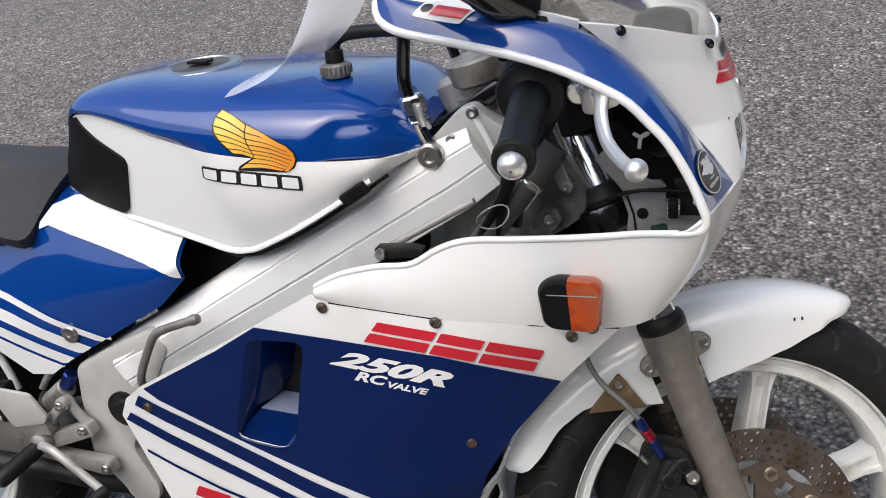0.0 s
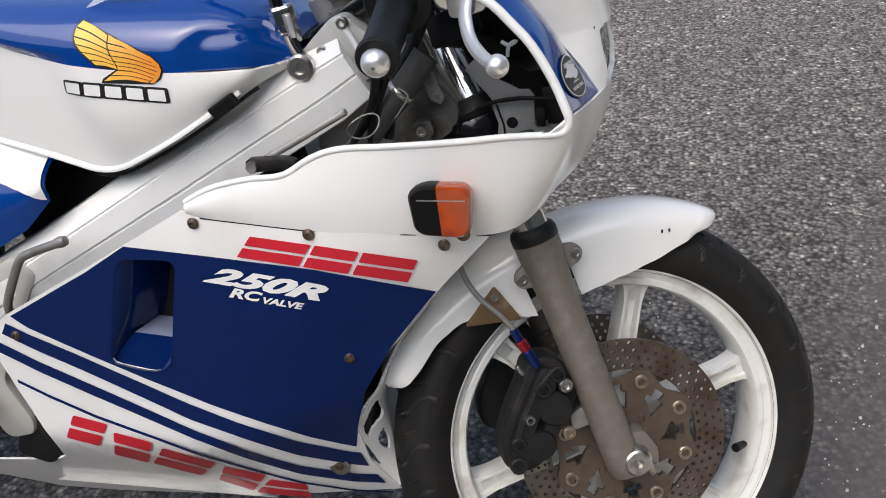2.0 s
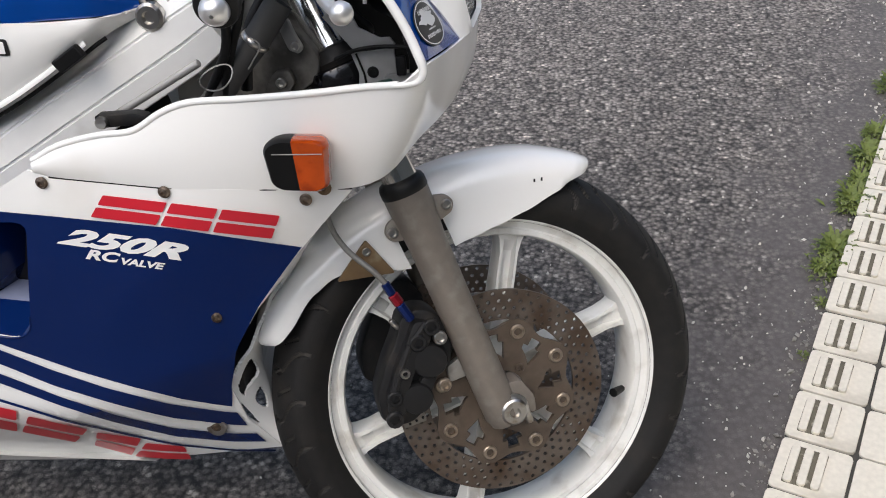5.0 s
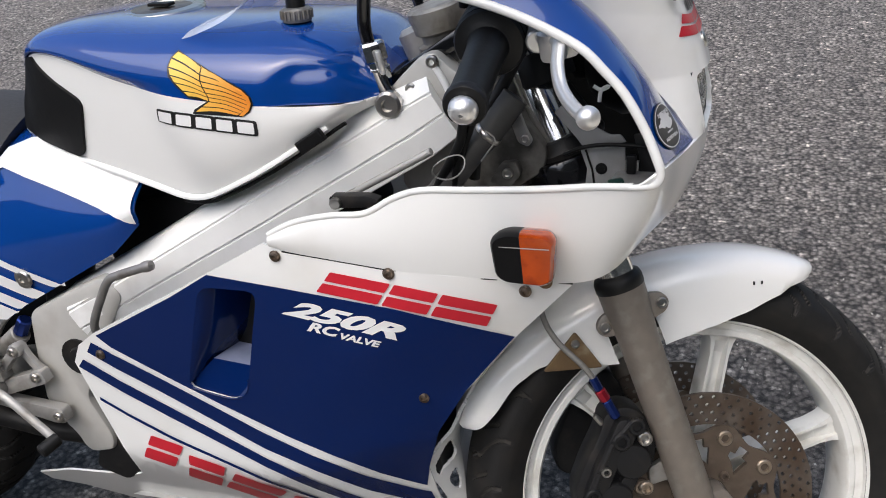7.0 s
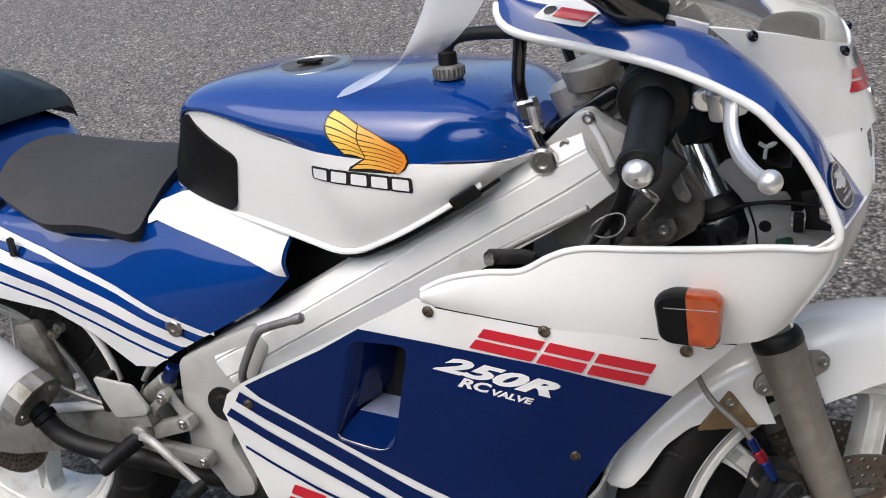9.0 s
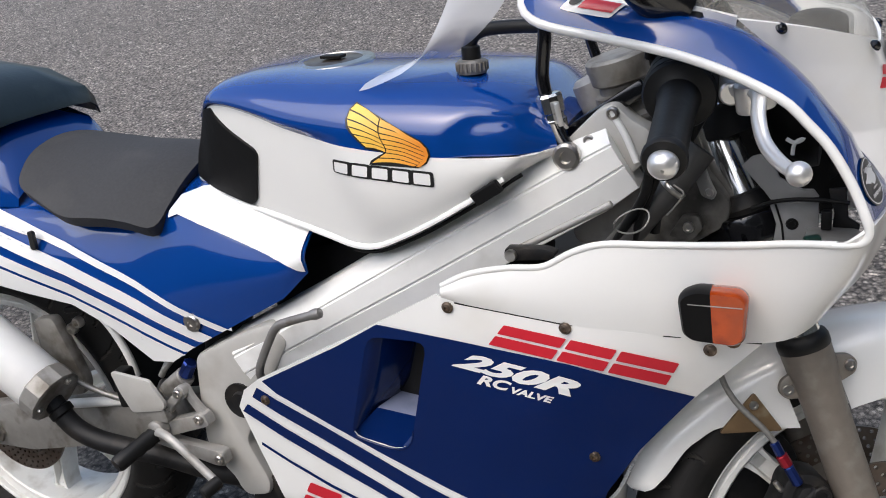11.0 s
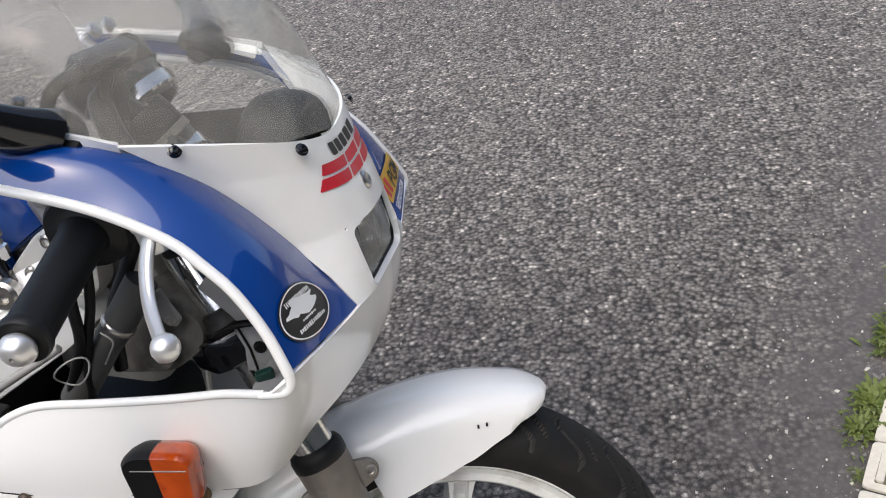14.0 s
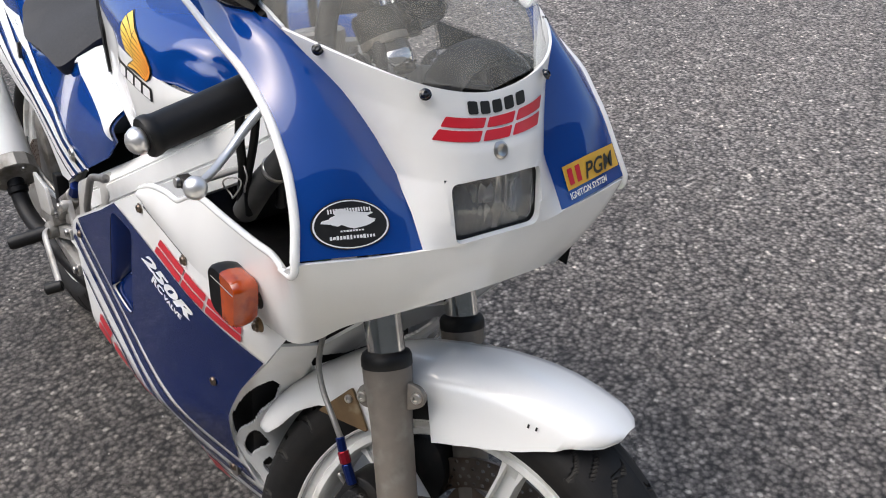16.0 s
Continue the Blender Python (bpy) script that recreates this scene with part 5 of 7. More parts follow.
def disc_mesh(r0, r1, rows, cells, y, thick, hole=0.0026):
    """A drilled brake disc: every cell has a hole; the rows are staggered."""
    bm = bmesh.new()
    dr = (r1 - r0) / rows
    da = 2 * math.pi / cells
    for k in range(rows):
        for i in range(cells):
            a0 = da * (i + 0.5 * (k % 2))
            lo, hi = r0 + dr * k, r0 + dr * (k + 1)
            rim = [(lo, a0), (lo, a0 + da / 2), (lo, a0 + da), ((lo + hi) / 2, a0 + da), (hi, a0 + da), (hi, a0 + da / 2), (hi, a0), ((lo + hi) / 2, a0)]
            rc, ac = (lo + hi) / 2, a0 + da / 2
            out = [bm.verts.new((r * math.cos(a), 0, r * math.sin(a))) for r, a in rim]
            inn = []
            for r, a in rim:
                d = Vector(((r - rc), (a - ac) * rc)).normalized() * hole
                rr, aa = rc + d[0], ac + d[1] / rc
                inn.append(bm.verts.new((rr * math.cos(aa), 0, rr * math.sin(aa))))
            for j in range(8):
                q = (j + 1) % 8
                bm.faces.new((out[j], out[q], inn[q], inn[j]))
    bmesh.ops.remove_doubles(bm, verts=bm.verts, dist=1e-5)
    ret = bmesh.ops.extrude_face_region(bm, geom=bm.faces[:])
    bmesh.ops.translate(bm, verts=[v for v in ret["geom"] if isinstance(v, bmesh.types.BMVert)], vec=(0, thick, 0))
    bmesh.ops.translate(bm, verts=bm.verts, vec=(0, y - thick / 2, 0))
    return bm


def bolt_mesh(at, d, r, h, bm=None):
    """A hexagon-socket bolt head."""
    return lathe([(r, 0), (r, h * 0.75), (r * 0.85, h), (r * 0.55, h), (r * 0.5, h * 0.4), (0.0, h * 0.4)], 12, at, d, bm)


def carrier_mesh(y, thick, lobes=8, phase=10):
    """The disc's inner carrier: a lobed ring on arms, with three-cornered windows and a slot beside each rivet."""
    bm = bmesh.new()
    n = lobes * 16
    rad = [[], [], [], [], [], []]
    for i in range(n):
        a = 2 * math.pi * i / n
        lob = math.cos(lobes * (a - radians(phase)))
        saw = abs(((i % 16) / 16) - 0.5) * 2
        for k, r in enumerate((0.028, 0.040, 0.044 + 0.016 * saw, 0.066, 0.0765, 0.089 + 0.006 * lob)):
            rad[k].append(r)
    rows = [[bm.verts.new((r * math.cos(2 * math.pi * i / n), y, r * math.sin(2 * math.pi * i / n))) for i, r in enumerate(rr)] for rr in rad]
    first = round(phase / 360 * n)
    for k in range(5):
        for i in range(n):
            j, c = (i + 1) % n, (i - first) % 16
            if k == 2 and 4 <= c <= 11:
                continue
            if k == 3 and 6 <= c <= 9:
                continue
            bm.faces.new((rows[k][i], rows[k][j], rows[k + 1][j], rows[k + 1][i]))
    ret = bmesh.ops.extrude_face_region(bm, geom=bm.faces[:])
    bmesh.ops.translate(bm, verts=[v for v in ret["geom"] if isinstance(v, bmesh.types.BMVert)], vec=(0, thick, 0))
    return bm


def wheel(name, m, r_rim, half_rim, r_tyre, half_tyre, label, spoke_from):
    w = part(name, rim_mesh(r_rim, half_rim), WHEEL_WHITE, bike, label, m, smooth=35)
    tyre = part("tyre", tyre_mesh(r_rim, r_tyre, half_tyre), RUBBER, w, "black rubber tyre with swept grooves, edge highlights painted pale", smooth=28)
    tyre.data.materials.append(GROOVE)
    part("hub", lathe([(0.022, -0.060), (0.040, -0.056), (0.044, -0.030), (0.050, -0.022), (0.050, 0.022), (0.044, 0.030), (0.040, 0.056), (0.022, 0.060)], 32, (0, 0, 0), (0, 1, 0)), WHEEL_WHITE, w, smooth=40)
    for k in range(6):
        part("spoke", spoke_mesh(radians(spoke_from + 60 * k), 0.040, r_rim - 0.020), WHEEL_WHITE, w, smooth=30)
    return w


RIVET = mat("worn_rivet_steel", (0.34, 0.28, 0.22), 0.34, metal=0.8, grain=0.25, scale=120, dirt=(0.13, 0.085, 0.055), dirt_scale=90)
front = wheel("front_wheel", FM @ Matrix.Translation((0.004, 0, 0.010)), 0.2175, 0.039, 0.278, 0.056, "white six-spoke cast front wheel", 0)
for y, s in ((-0.062, 1), (0.062, -1)):
    part("brake_disc", disc_mesh(0.093, 0.131, 4, 54, y, 0.0045), DISC, front, "drilled rusty steel brake disc", smooth=30)
    part("disc_carrier", carrier_mesh(y - 0.003 * s - 0.003, 0.006), CARRIER, front, "brown rusted disc carrier", smooth=30)
    for k in range(8):
        a = radians(10 + 45 * k)
        part("disc_rivet", lathe([(0.0092, 0), (0.0092, 0.0045), (0.0080, 0.0058), (0.0052, 0.0058), (0.0046, 0.0010), (0.0, 0.0010)], 18, (0.0795 * math.cos(a), y - 0.004 * s, 0.0795 * math.sin(a)), (0, -s, 0)), RIVET, front, "rusty ring rivet of the disc", smooth=30)
    for k in range(6):
        a = radians(30 + 60 * k)
        part("hub_bolt", bolt_mesh((0.035 * math.cos(a), y - 0.004 * s, 0.041 * math.sin(a)), (0, -s, 0), 0.006, 0.006), CARRIER, front, smooth=30)
part("valve", rod((0.152, -0.030, -0.092), (0.134, -0.046, -0.083), 0.0045, 0.006, 10, 0.001), BLACK, front, "black valve cap", smooth=40)


def fork(sgn):
    y = -0.09 if sgn > 0 else 0.082
    leg = part("fork_leg", lathe([(0.010, -0.016), (0.018, -0.014), (0.0215, -0.004), (0.0222, 0.02), (0.0222, 0.18), (0.0228, 0.235), (0.0245, 0.262), (0.0262, 0.276), (0.0268, 0.298), (0.022, 0.300)], 32, (-0.010, y, 0), (0, 0, 1)), FORK, bike, "worn grey-bronze fork leg", FM, smooth=40)
    part("dust_seal", lathe([(0.026, 0.297), (0.0275, 0.299), (0.0275, 0.308), (0.0255, 0.313), (0.019, 0.317)], 28, (-0.010, y, 0), (0, 0, 1)), GRIP, leg, "black rubber dust seal", smooth=40)
    part("stanchion", lathe([(0.0203, -0.03), (0.0203, 0.275), (0.018, 0.278)], 32, (-0.010, y, 0.325), (-0.062, 0, 1)), TUBE, leg, "polished chrome fork tube", smooth=40)
    lug = slab(rounded([(-0.019, 0.026), (-0.018, -0.006), (0.004, -0.019), (0.020, -0.012), (0.028, -0.019), (0.034, 0.002), (0.026, 0.030), (0.006, 0.034)], 0.006, 4), 0.034, 0.004, None, Matrix.Translation((0, y + 0.026, 0)) @ FACE)
    part("axle_lug", lug, FORK, leg, smooth=40)
    d = (0, -sgn, 0)
    part("axle_nut", lathe([(0.020, 0), (0.020, 0.003), (0.0165, 0.004), (0.0165, 0.010), (0.014, 0.012), (0.007, 0.012), (0.006, 0.006), (0.0, 0.006)], 20, (0.002, y - 0.012 * sgn, 0.002), d), STEEL, leg, "worn steel axle end", smooth=30)
    part("pinch_bolt", rod((0.016, y - 0.012 * sgn, -0.024), (0.016, y - 0.012 * sgn, -0.006), 0.005, bevel=0.001, sides=10), STEEL, leg, smooth=40)
    for x, z, out in ((0.0265, 0.266, 1), (-0.042, 0.262, -1)):
        o = rounded([(x - 0.018 * out, z - 0.016), (x + 0.004 * out, z - 0.011), (x + 0.010 * out, z), (x + 0.004 * out, z + 0.011), (x - 0.018 * out, z + 0.018)], 0.006, 4)
        b = slab(o, 0.008, 0.002, None, Matrix.Translation((0, y + (0.004 if sgn > 0 else 0.006), 0)) @ FACE)
        tab = part("fender_lug", b, FORK, leg, smooth=40)
        part("lug_bolt", bolt_mesh((x, y - 0.004 * sgn, z), d, 0.0062, 0.004), STEEL, tab, smooth=40)
    return leg


fork(1)
fork(-1)

# fender
F_TOP = [(-50, 0.306), (-44, 0.310), (-30, 0.307), (-14, 0.300), (0, 0.294), (6, 0.294), (19, 0.300), (31, 0.308), (38, 0.312), (42, 0.314), (45.5, 0.3145)]
F_LOW = [(-50, 0.299), (-49, 0.290), (-47.8, 0.2845), (-43, 0.277), (-35, 0.2755), (-27, 0.2645), (-13, 0.214), (-10, 0.208), (-8.5, 0.262), (4.5, 0.262), (6, 0.2075), (13.7, 0.2125), (23, 0.2243), (31, 0.2427), (37.7, 0.2686), (40.5, 0.286), (42.5, 0.293), (44.5, 0.301), (45.5, 0.307)]
F_W = [(-50, 0.044), (-49, 0.055), (-47, 0.060), (-30, 0.064), (0, 0.062), (30, 0.063), (38, 0.060), (40.5, 0.057), (42.5, 0.051), (44.3, 0.040), (45.5, 0.020)]


def fender_row(deg):
    a = radians(deg)
    pick = lambda c: float(np.interp(deg, [p[0] for p in c], [p[1] for p in c]))
    top, low, w = pick(F_TOP), pick(F_LOW), pick(F_W)
    rs = max(low, top - 0.040)
    side_pts = [(w, low), (w, low + (rs - low) * 0.5), (w, rs), (w * 0.985, rs + (top - rs) * 0.35), (w * 0.90, rs + (top - rs) * 0.68), (w * 0.70, rs + (top - rs) * 0.89), (w * 0.38, rs + (top - rs) * 0.98)]
    line = [(-u, r) for u, r in side_pts] + [(0, top)] + side_pts[::-1]
    return [Vector((r * math.sin(a), u, r * math.cos(a))) for u, r in line]


degs = sorted(set([float(d) for d in range(-50, 41, 2)] + [-49.5, -49, -47, -13, -10, -8.5, 4.5, 6, 37.7, 40.5, 41.2, 42, 42.7, 43.3, 43.8, 44.3, 44.8, 45.2, 45.5]))
bm = loft([fender_row(d) for d in degs], closed=False, caps=False)
fender = part("front_fender", bm, WHITE, bike, "glossy white front mudguard", FM, smooth=50)
mod = fender.modifiers.new("thickness", "SOLIDIFY")
mod.thickness, mod.offset = 0.003, 0
for dx in (0.0, 0.008):
    part("chip", box(0.002, 0.001, 0.004, 0, Matrix.Translation((0.139 + dx * 1.1, -0.0648, 0.238 - dx * 0.3)) @ pose(0, 0, 0, 0, 20, 0)), GREY_BLACK, fender)
part("rust_plate", plate(rounded([(-0.072, 0.262), (-0.122, 0.231), (-0.056, 0.211)], 0.004, 3), -0.067, 0.004, 0.001), RUST, fender, "rusted triangular bracket plate", smooth=30)
part("plate_bolt", bolt_mesh((-0.077, -0.071, 0.249), (0, -1, 0), 0.005, 0.003), STEEL, fender, smooth=30)

# caliper and hose
for sgn in (1, -1):
    body = [(-0.0543, 0.1682), (-0.0368, 0.1578), (-0.0284, 0.1336), (-0.0295, 0.1092), (-0.0426, 0.0843), (-0.0645, 0.0782), (-0.0849, 0.0504), (-0.1085, 0.0386), (-0.1294, 0.0417), (-0.1447, 0.0581), (-0.1375, 0.0903), (-0.1128, 0.1208), (-0.0874, 0.1465), (-0.0744, 0.1668)]
    bm = plate(rounded(body, 0.010, 3), -0.046, 0.046, 0.006)
    # the outer half: a ridge along the back, two piston bosses and the web between them
    plate(rounded([(-0.0620, 0.1600), (-0.0460, 0.1500), (-0.0540, 0.1280), (-0.0780, 0.1120), (-0.1000, 0.0860), (-0.1180, 0.0560), (-0.1350, 0.0620), (-0.1280, 0.0860), (-0.1050, 0.1150), (-0.0800, 0.1400)], 0.008, 3), -0.088, 0.018, 0.006, bm)
    for x, z, r in ((-0.0640, 0.1060, 0.0215), (-0.0960, 0.0700, 0.0195)):
        lathe([(r, 0), (r, 0.012), (r * 0.90, 0.016), (r * 0.45, 0.0175), (0.0, 0.0175)], 22, (x, -0.090, z), (0, -1, 0), bm)
    plate(rounded([(-0.0700, 0.0980), (-0.0860, 0.0860), (-0.0960, 0.0640), (-0.0820, 0.0640), (-0.0620, 0.0860)], 0.006, 3), -0.088, 0.014, 0.004, bm)
    if sgn < 0:
        bm = mirrored(bm)
    cal = part("caliper", bm, GREY_BLACK, bike, "dusty black two-piston brake caliper", FM, smooth=35)
    for x0, z0, x1, z1 in ((-0.050, 0.152, -0.078, 0.136), (-0.078, 0.136, -0.104, 0.108), (-0.104, 0.108, -0.128, 0.076)):
        part("caliper_rib", rod((x0, -0.104 * sgn, z0), (x1, -0.104 * sgn, z1), 0.0045, 0.0040, 8, 0.001), GREY_BLACK, cal, smooth=40)
    if sgn > 0:
        for x, z, r, m_b in ((-0.0687, 0.1343, 0.0105, GREY_BLACK), (-0.0470, 0.1447, 0.0100, GREY_BLACK), (-0.0430, 0.1281, 0.0085, STEEL), (-0.0968, 0.1070, 0.0062, STEEL), (-0.1194, 0.0844, 0.0095, GREY_BLACK), (-0.1295, 0.0604, 0.0105, GREY_BLACK), (-0.0601, 0.0721, 0.0080, RIVET)):
            part("caliper_bolt", bolt_mesh((x, -0.103, z), (0, -1, 0), r, 0.007), m_b, cal, smooth=30)
        part("bleed_nipple", rod((-0.0803, -0.085, 0.1540), (-0.0860, -0.090, 0.1680), 0.0042, 0.0030, 8, 0.001), STEEL, cal, "small steel bleed nipple", smooth=40)
        pad = part("pad_plate", plate([(-0.1230, 0.0480), (-0.0930, 0.0510), (-0.0960, 0.0300), (-0.1240, 0.0330)], -0.080, 0.004, 0.001), BROWN, cal, "dull metal pad cover with small studs")
        for i in range(6):
            part("stud", bolt_mesh((-0.1160 + 0.0085 * (i % 3), -0.084, 0.0440 - 0.0075 * (i // 3)), (0, -1, 0), 0.0016, 0.0015), GREY_BLACK, pad)
        part("bracket", plate(rounded([(-0.048, 0.0800), (-0.020, 0.0860), (-0.018, 0.0580), (-0.0520, 0.0600)], 0.005, 3), -0.072, 0.010, 0.002), CAST, cal, "cast caliper bracket", smooth=30)
hose_path = spline([(-0.060, -0.050, 0.44), (-0.088, -0.070, 0.36), (-0.101, -0.086, 0.303), (-0.097, -0.092, 0.268), (-0.080, -0.098, 0.232), (-0.073, -0.098, 0.212)], 6)
hose = part("brake_hose", tube(hose_path, 0.0034, 10), HOSE, bike, "braided metal brake hose", FM, smooth=60)
for a, b, r, mt, lab in (((-0.0740, -0.098, 0.214), (-0.0715, -0.098, 0.198), 0.0052, ANO_BLUE, "blue anodised fitting"), ((-0.0715, -0.098, 0.198), (-0.0685, -0.098, 0.184), 0.0064, ANO_RED, "red anodised fitting"), ((-0.0685, -0.098, 0.184), (-0.064, -0.096, 0.160), 0.0058, ANO_BLUE, "blue anodised fitting")):
    part("hose_fitting", rod(a, b, r, None, 8, 0.001), mt, hose, lab)

# fork clamps and the steering stem
clamp_o = rounded([(-0.045, -0.125), (0.030, -0.120), (0.035, -0.06), (0.005, 0.0), (0.035, 0.06), (0.030, 0.120), (-0.045, 0.125), (-0.075, 0.05), (-0.080, 0.0), (-0.075, -0.05)], 0.02, 4)
part("lower_clamp", slab(clamp_o, 0.032, 0.004, None, Matrix.Translation((0, 0, 0.425))), GLOSS_BLACK, bike, "black lower fork clamp", FM, smooth=40)
upper_clamp = part("upper_clamp", slab(clamp_o, 0.026, 0.004, None, Matrix.Translation((0, 0, 0.585))), CAST, bike, "cast upper fork clamp", FM, smooth=40)
for y in (-0.09, 0.09):
    part("fork_cap", lathe([(0.021, 0), (0.021, 0.010), (0.014, 0.012), (0.013, 0.020), (0.0, 0.021)], 16, (-0.010, y, 0.611), (0, 0, 1)), STEEL, upper_clamp, smooth=40)
    part("clip_on_clamp", lathe([(0.031, 0), (0.032, 0.003), (0.032, 0.030), (0.030, 0.033), (0.0195, 0.033)], 24, (-0.010, y, 0.538), (0, 0, 1)), GREY_BLACK, upper_clamp, "black clip-on clamp round the fork tube", smooth=40)
part("stem_nut", lathe([(0.022, 0), (0.022, 0.008), (0.016, 0.014), (0.0, 0.015)], 6, (-0.045, 0, 0.611), (0, 0, 1)), CHROME, upper_clamp)

# -- handlebars --
def bar_set(sgn):
    """Right (1) or left (-1) clip-on bar with its grip."""
    q = lambda p: FM.inverted() @ Vector(p)
    end, inn = Vector((-0.201, -0.279, 0.821)), Vector((-0.216, -0.110, 0.860))
    a, b = q(end), q(inn)
    c = a + (b - a).normalized() * 0.205
    if sgn < 0:
        a, b, c = [Vector((p.x, -p.y, p.z)) for p in (a, b, c)]
    d = (b - a).normalized()
    bar = part("handlebar", rod(a + d * 0.01, c, 0.0115, None, 16), GREY_BLACK, bike, "black clip-on handlebar", FM, smooth=40)
    prof = [(0.0135, 0.0), (0.0185, 0.0005), (0.0198, 0.003), (0.0198, 0.008), (0.0186, 0.011), (0.0178, 0.015), (0.0178, 0.050), (0.0182, 0.085), (0.0190, 0.116), (0.0205, 0.120), (0.026, 0.123), (0.033, 0.125), (0.035, 0.129), (0.033, 0.135), (0.022, 0.138), (0.012, 0.138)]
    part("grip", lathe(prof, 28, a + d * 0.006, d), GRIP, bar, "black rubber grip with a flanged end", smooth=35)
    part("bar_end", lathe([(0.0, -0.006), (0.0016, -0.006), (0.0018, -0.0105), (0.006, -0.0098), (0.0100, -0.0070), (0.0128, -0.002), (0.0132, 0.002), (0.0105, 0.006), (0.0, 0.007)], 24, a, d), POLISHED, bar, "rounded silver bar end", smooth=60)
    part("throttle_collar", lathe([(0.028, 0.139), (0.034, 0.141), (0.035, 0.149), (0.031, 0.151), (0.0305, 0.154), (0.034, 0.156), (0.034, 0.171), (0.029, 0.176), (0.015, 0.176)], 28, a, d), BLACK, bar, "black throttle and switch housing", smooth=40)
    return bar


bar_set(1)
bar_set(-1)

# brake lever with its master cylinder
lev = spline([(-0.155, -0.145, 0.854), (-0.142, -0.170, 0.861), (-0.136, -0.188, 0.857), (-0.134, -0.205, 0.843), (-0.126, -0.226, 0.827), (-0.111, -0.250, 0.817), (-0.097, -0.270, 0.814)], 6)
lever = part("brake_lever", tube(lev, [0.0084 - 0.0026 * i / len(lev) for i in range(len(lev))], 14, flat=0.62), POLISHED, bike, "polished aluminium brake lever with a ball end", smooth=60)
bm = bmesh.new()
bmesh.ops.create_uvsphere(bm, u_segments=20, v_segments=12, radius=0.0105, matrix=Matrix.Translation((-0.095, -0.271, 0.814)))
part("lever_ball", bm, POLISHED, lever, smooth=80)
part("lever_pivot", lathe([(0.012, -0.016), (0.013, -0.013), (0.013, 0.010), (0.011, 0.012), (0.005, 0.013), (0.0, 0.013)], 18, (-0.148, -0.160, 0.855), (-0.1, -0.15, 1)), POLISHED, lever, "aluminium lever pivot", smooth=40)
perch = part("lever_perch", plate(rounded([(-0.1690, 0.8620), (-0.1455, 0.8650), (-0.1230, 0.8590), (-0.1250, 0.8400), (-0.1420, 0.8350), (-0.1520, 0.8460), (-0.1660, 0.8500)], 0.006, 4), -0.118, 0.030, 0.005), POLISHED, lever, "cast aluminium lever perch", smooth=40)
part("perch_cap", lathe([(0.0125, 0), (0.0130, 0.002), (0.0125, 0.005), (0.010, 0.0062), (0.0, 0.0064)], 22, (-0.143, -0.140, 0.8625), (-0.1, -0.1, 1)), STEEL, perch, "round steel cap", smooth=40)
cyl = part("master_cylinder", rod((-0.165, -0.145, 0.852), (-0.175, -0.085, 0.862), 0.012, 0.011, 18, 0.002), POLISHED, bike, "aluminium brake master cylinder", smooth=40)
part("fluid_pot", lathe([(0.018, 0), (0.020, 0.004), (0.020, 0.030), (0.022, 0.031), (0.022, 0.037), (0.0, 0.039)], 22, (-0.150, -0.085, 0.845), (-0.2, 0, 1)), BLACK, cyl, "black brake fluid pot", smooth=40)
part("cylinder_strap", box(0.012, 0.012, 0.040, 0.002, Matrix.Translation((-0.190, -0.140, 0.862))), GREY_BLACK, cyl)

# ignition switch stack beside the head
lock = part("ignition_switch", lathe([(0.034, -0.045), (0.035, -0.040), (0.028, -0.036), (0.027, -0.026), (0.033, -0.024), (0.033, -0.016), (0.026, -0.014), (0.026, -0.006), (0.032, -0.002), (0.033, 0.010), (0.034, 0.013), (0.034, 0.022), (0.030, 0.025), (0.0, 0.026)], 26, (-0.297, -0.035, 0.850), (-0.22, -0.08, 1)), CAST, bike, "stacked grey cast ignition switch", smooth=35)
part("red_mark", box(0.004, 0.002, 0.014, 0.0005, Matrix.Translation((-0.243, -0.085, 0.880))), RED, lock)

# hinge block and rod along the beam, cables and wire
part("beam_rod", rod((-0.405, -0.137, 0.674), (-0.285, -0.134, 0.737), 0.0042, None, 12, 0.001), DULL_ALU, bike, "thin metal rod along the frame beam", smooth=40)
hinge = part("hinge_block", plate(rounded([(-0.392, 0.680), (-0.342, 0.684), (-0.336, 0.692), (-0.350, 0.696), (-0.394, 0.694)], 0.004, 3), -0.155, 0.014, 0.002), GREY_BLACK, bike, "dark hinge block behind the fairing lip", smooth=30)
part("hinge_pin", lathe([(0.0068, 0), (0.007, 0.002), (0.006, 0.006), (0.0, 0.006)], 14, (-0.386, -0.168, 0.687), (0, -1, 0)), STEEL, hinge, smooth=40)
cables = [([(-0.218, -0.165, 0.845), (-0.236, -0.162, 0.800), (-0.246, -0.155, 0.755), (-0.272, -0.145, 0.712), (-0.285, -0.14, 0.690)], 0.005, BLACK, "black throttle cable"),
          ([(-0.218, -0.150, 0.842), (-0.228, -0.150, 0.790), (-0.250, -0.148, 0.735), (-0.264, -0.14, 0.690)], 0.0045, BLACK, "black throttle cable"),
          ([(-0.190, -0.105, 0.840), (-0.212, -0.110, 0.800), (-0.236, -0.112, 0.760), (-0.248, -0.11, 0.700)], 0.0065, GREY_BLACK, "dark wiring sleeve"),
          ([(-0.150, -0.09, 0.80), (-0.128, -0.08, 0.765), (-0.118, -0.07, 0.748), (-0.14, -0.05, 0.72)], 0.0045, BLACK, "black speedometer cable"),
          ([(-0.12, -0.10, 0.90), (-0.10, -0.06, 0.86), (-0.09, -0.03, 0.82), (-0.10, 0.0, 0.78)], 0.005, BLACK, "black instrument cable")]
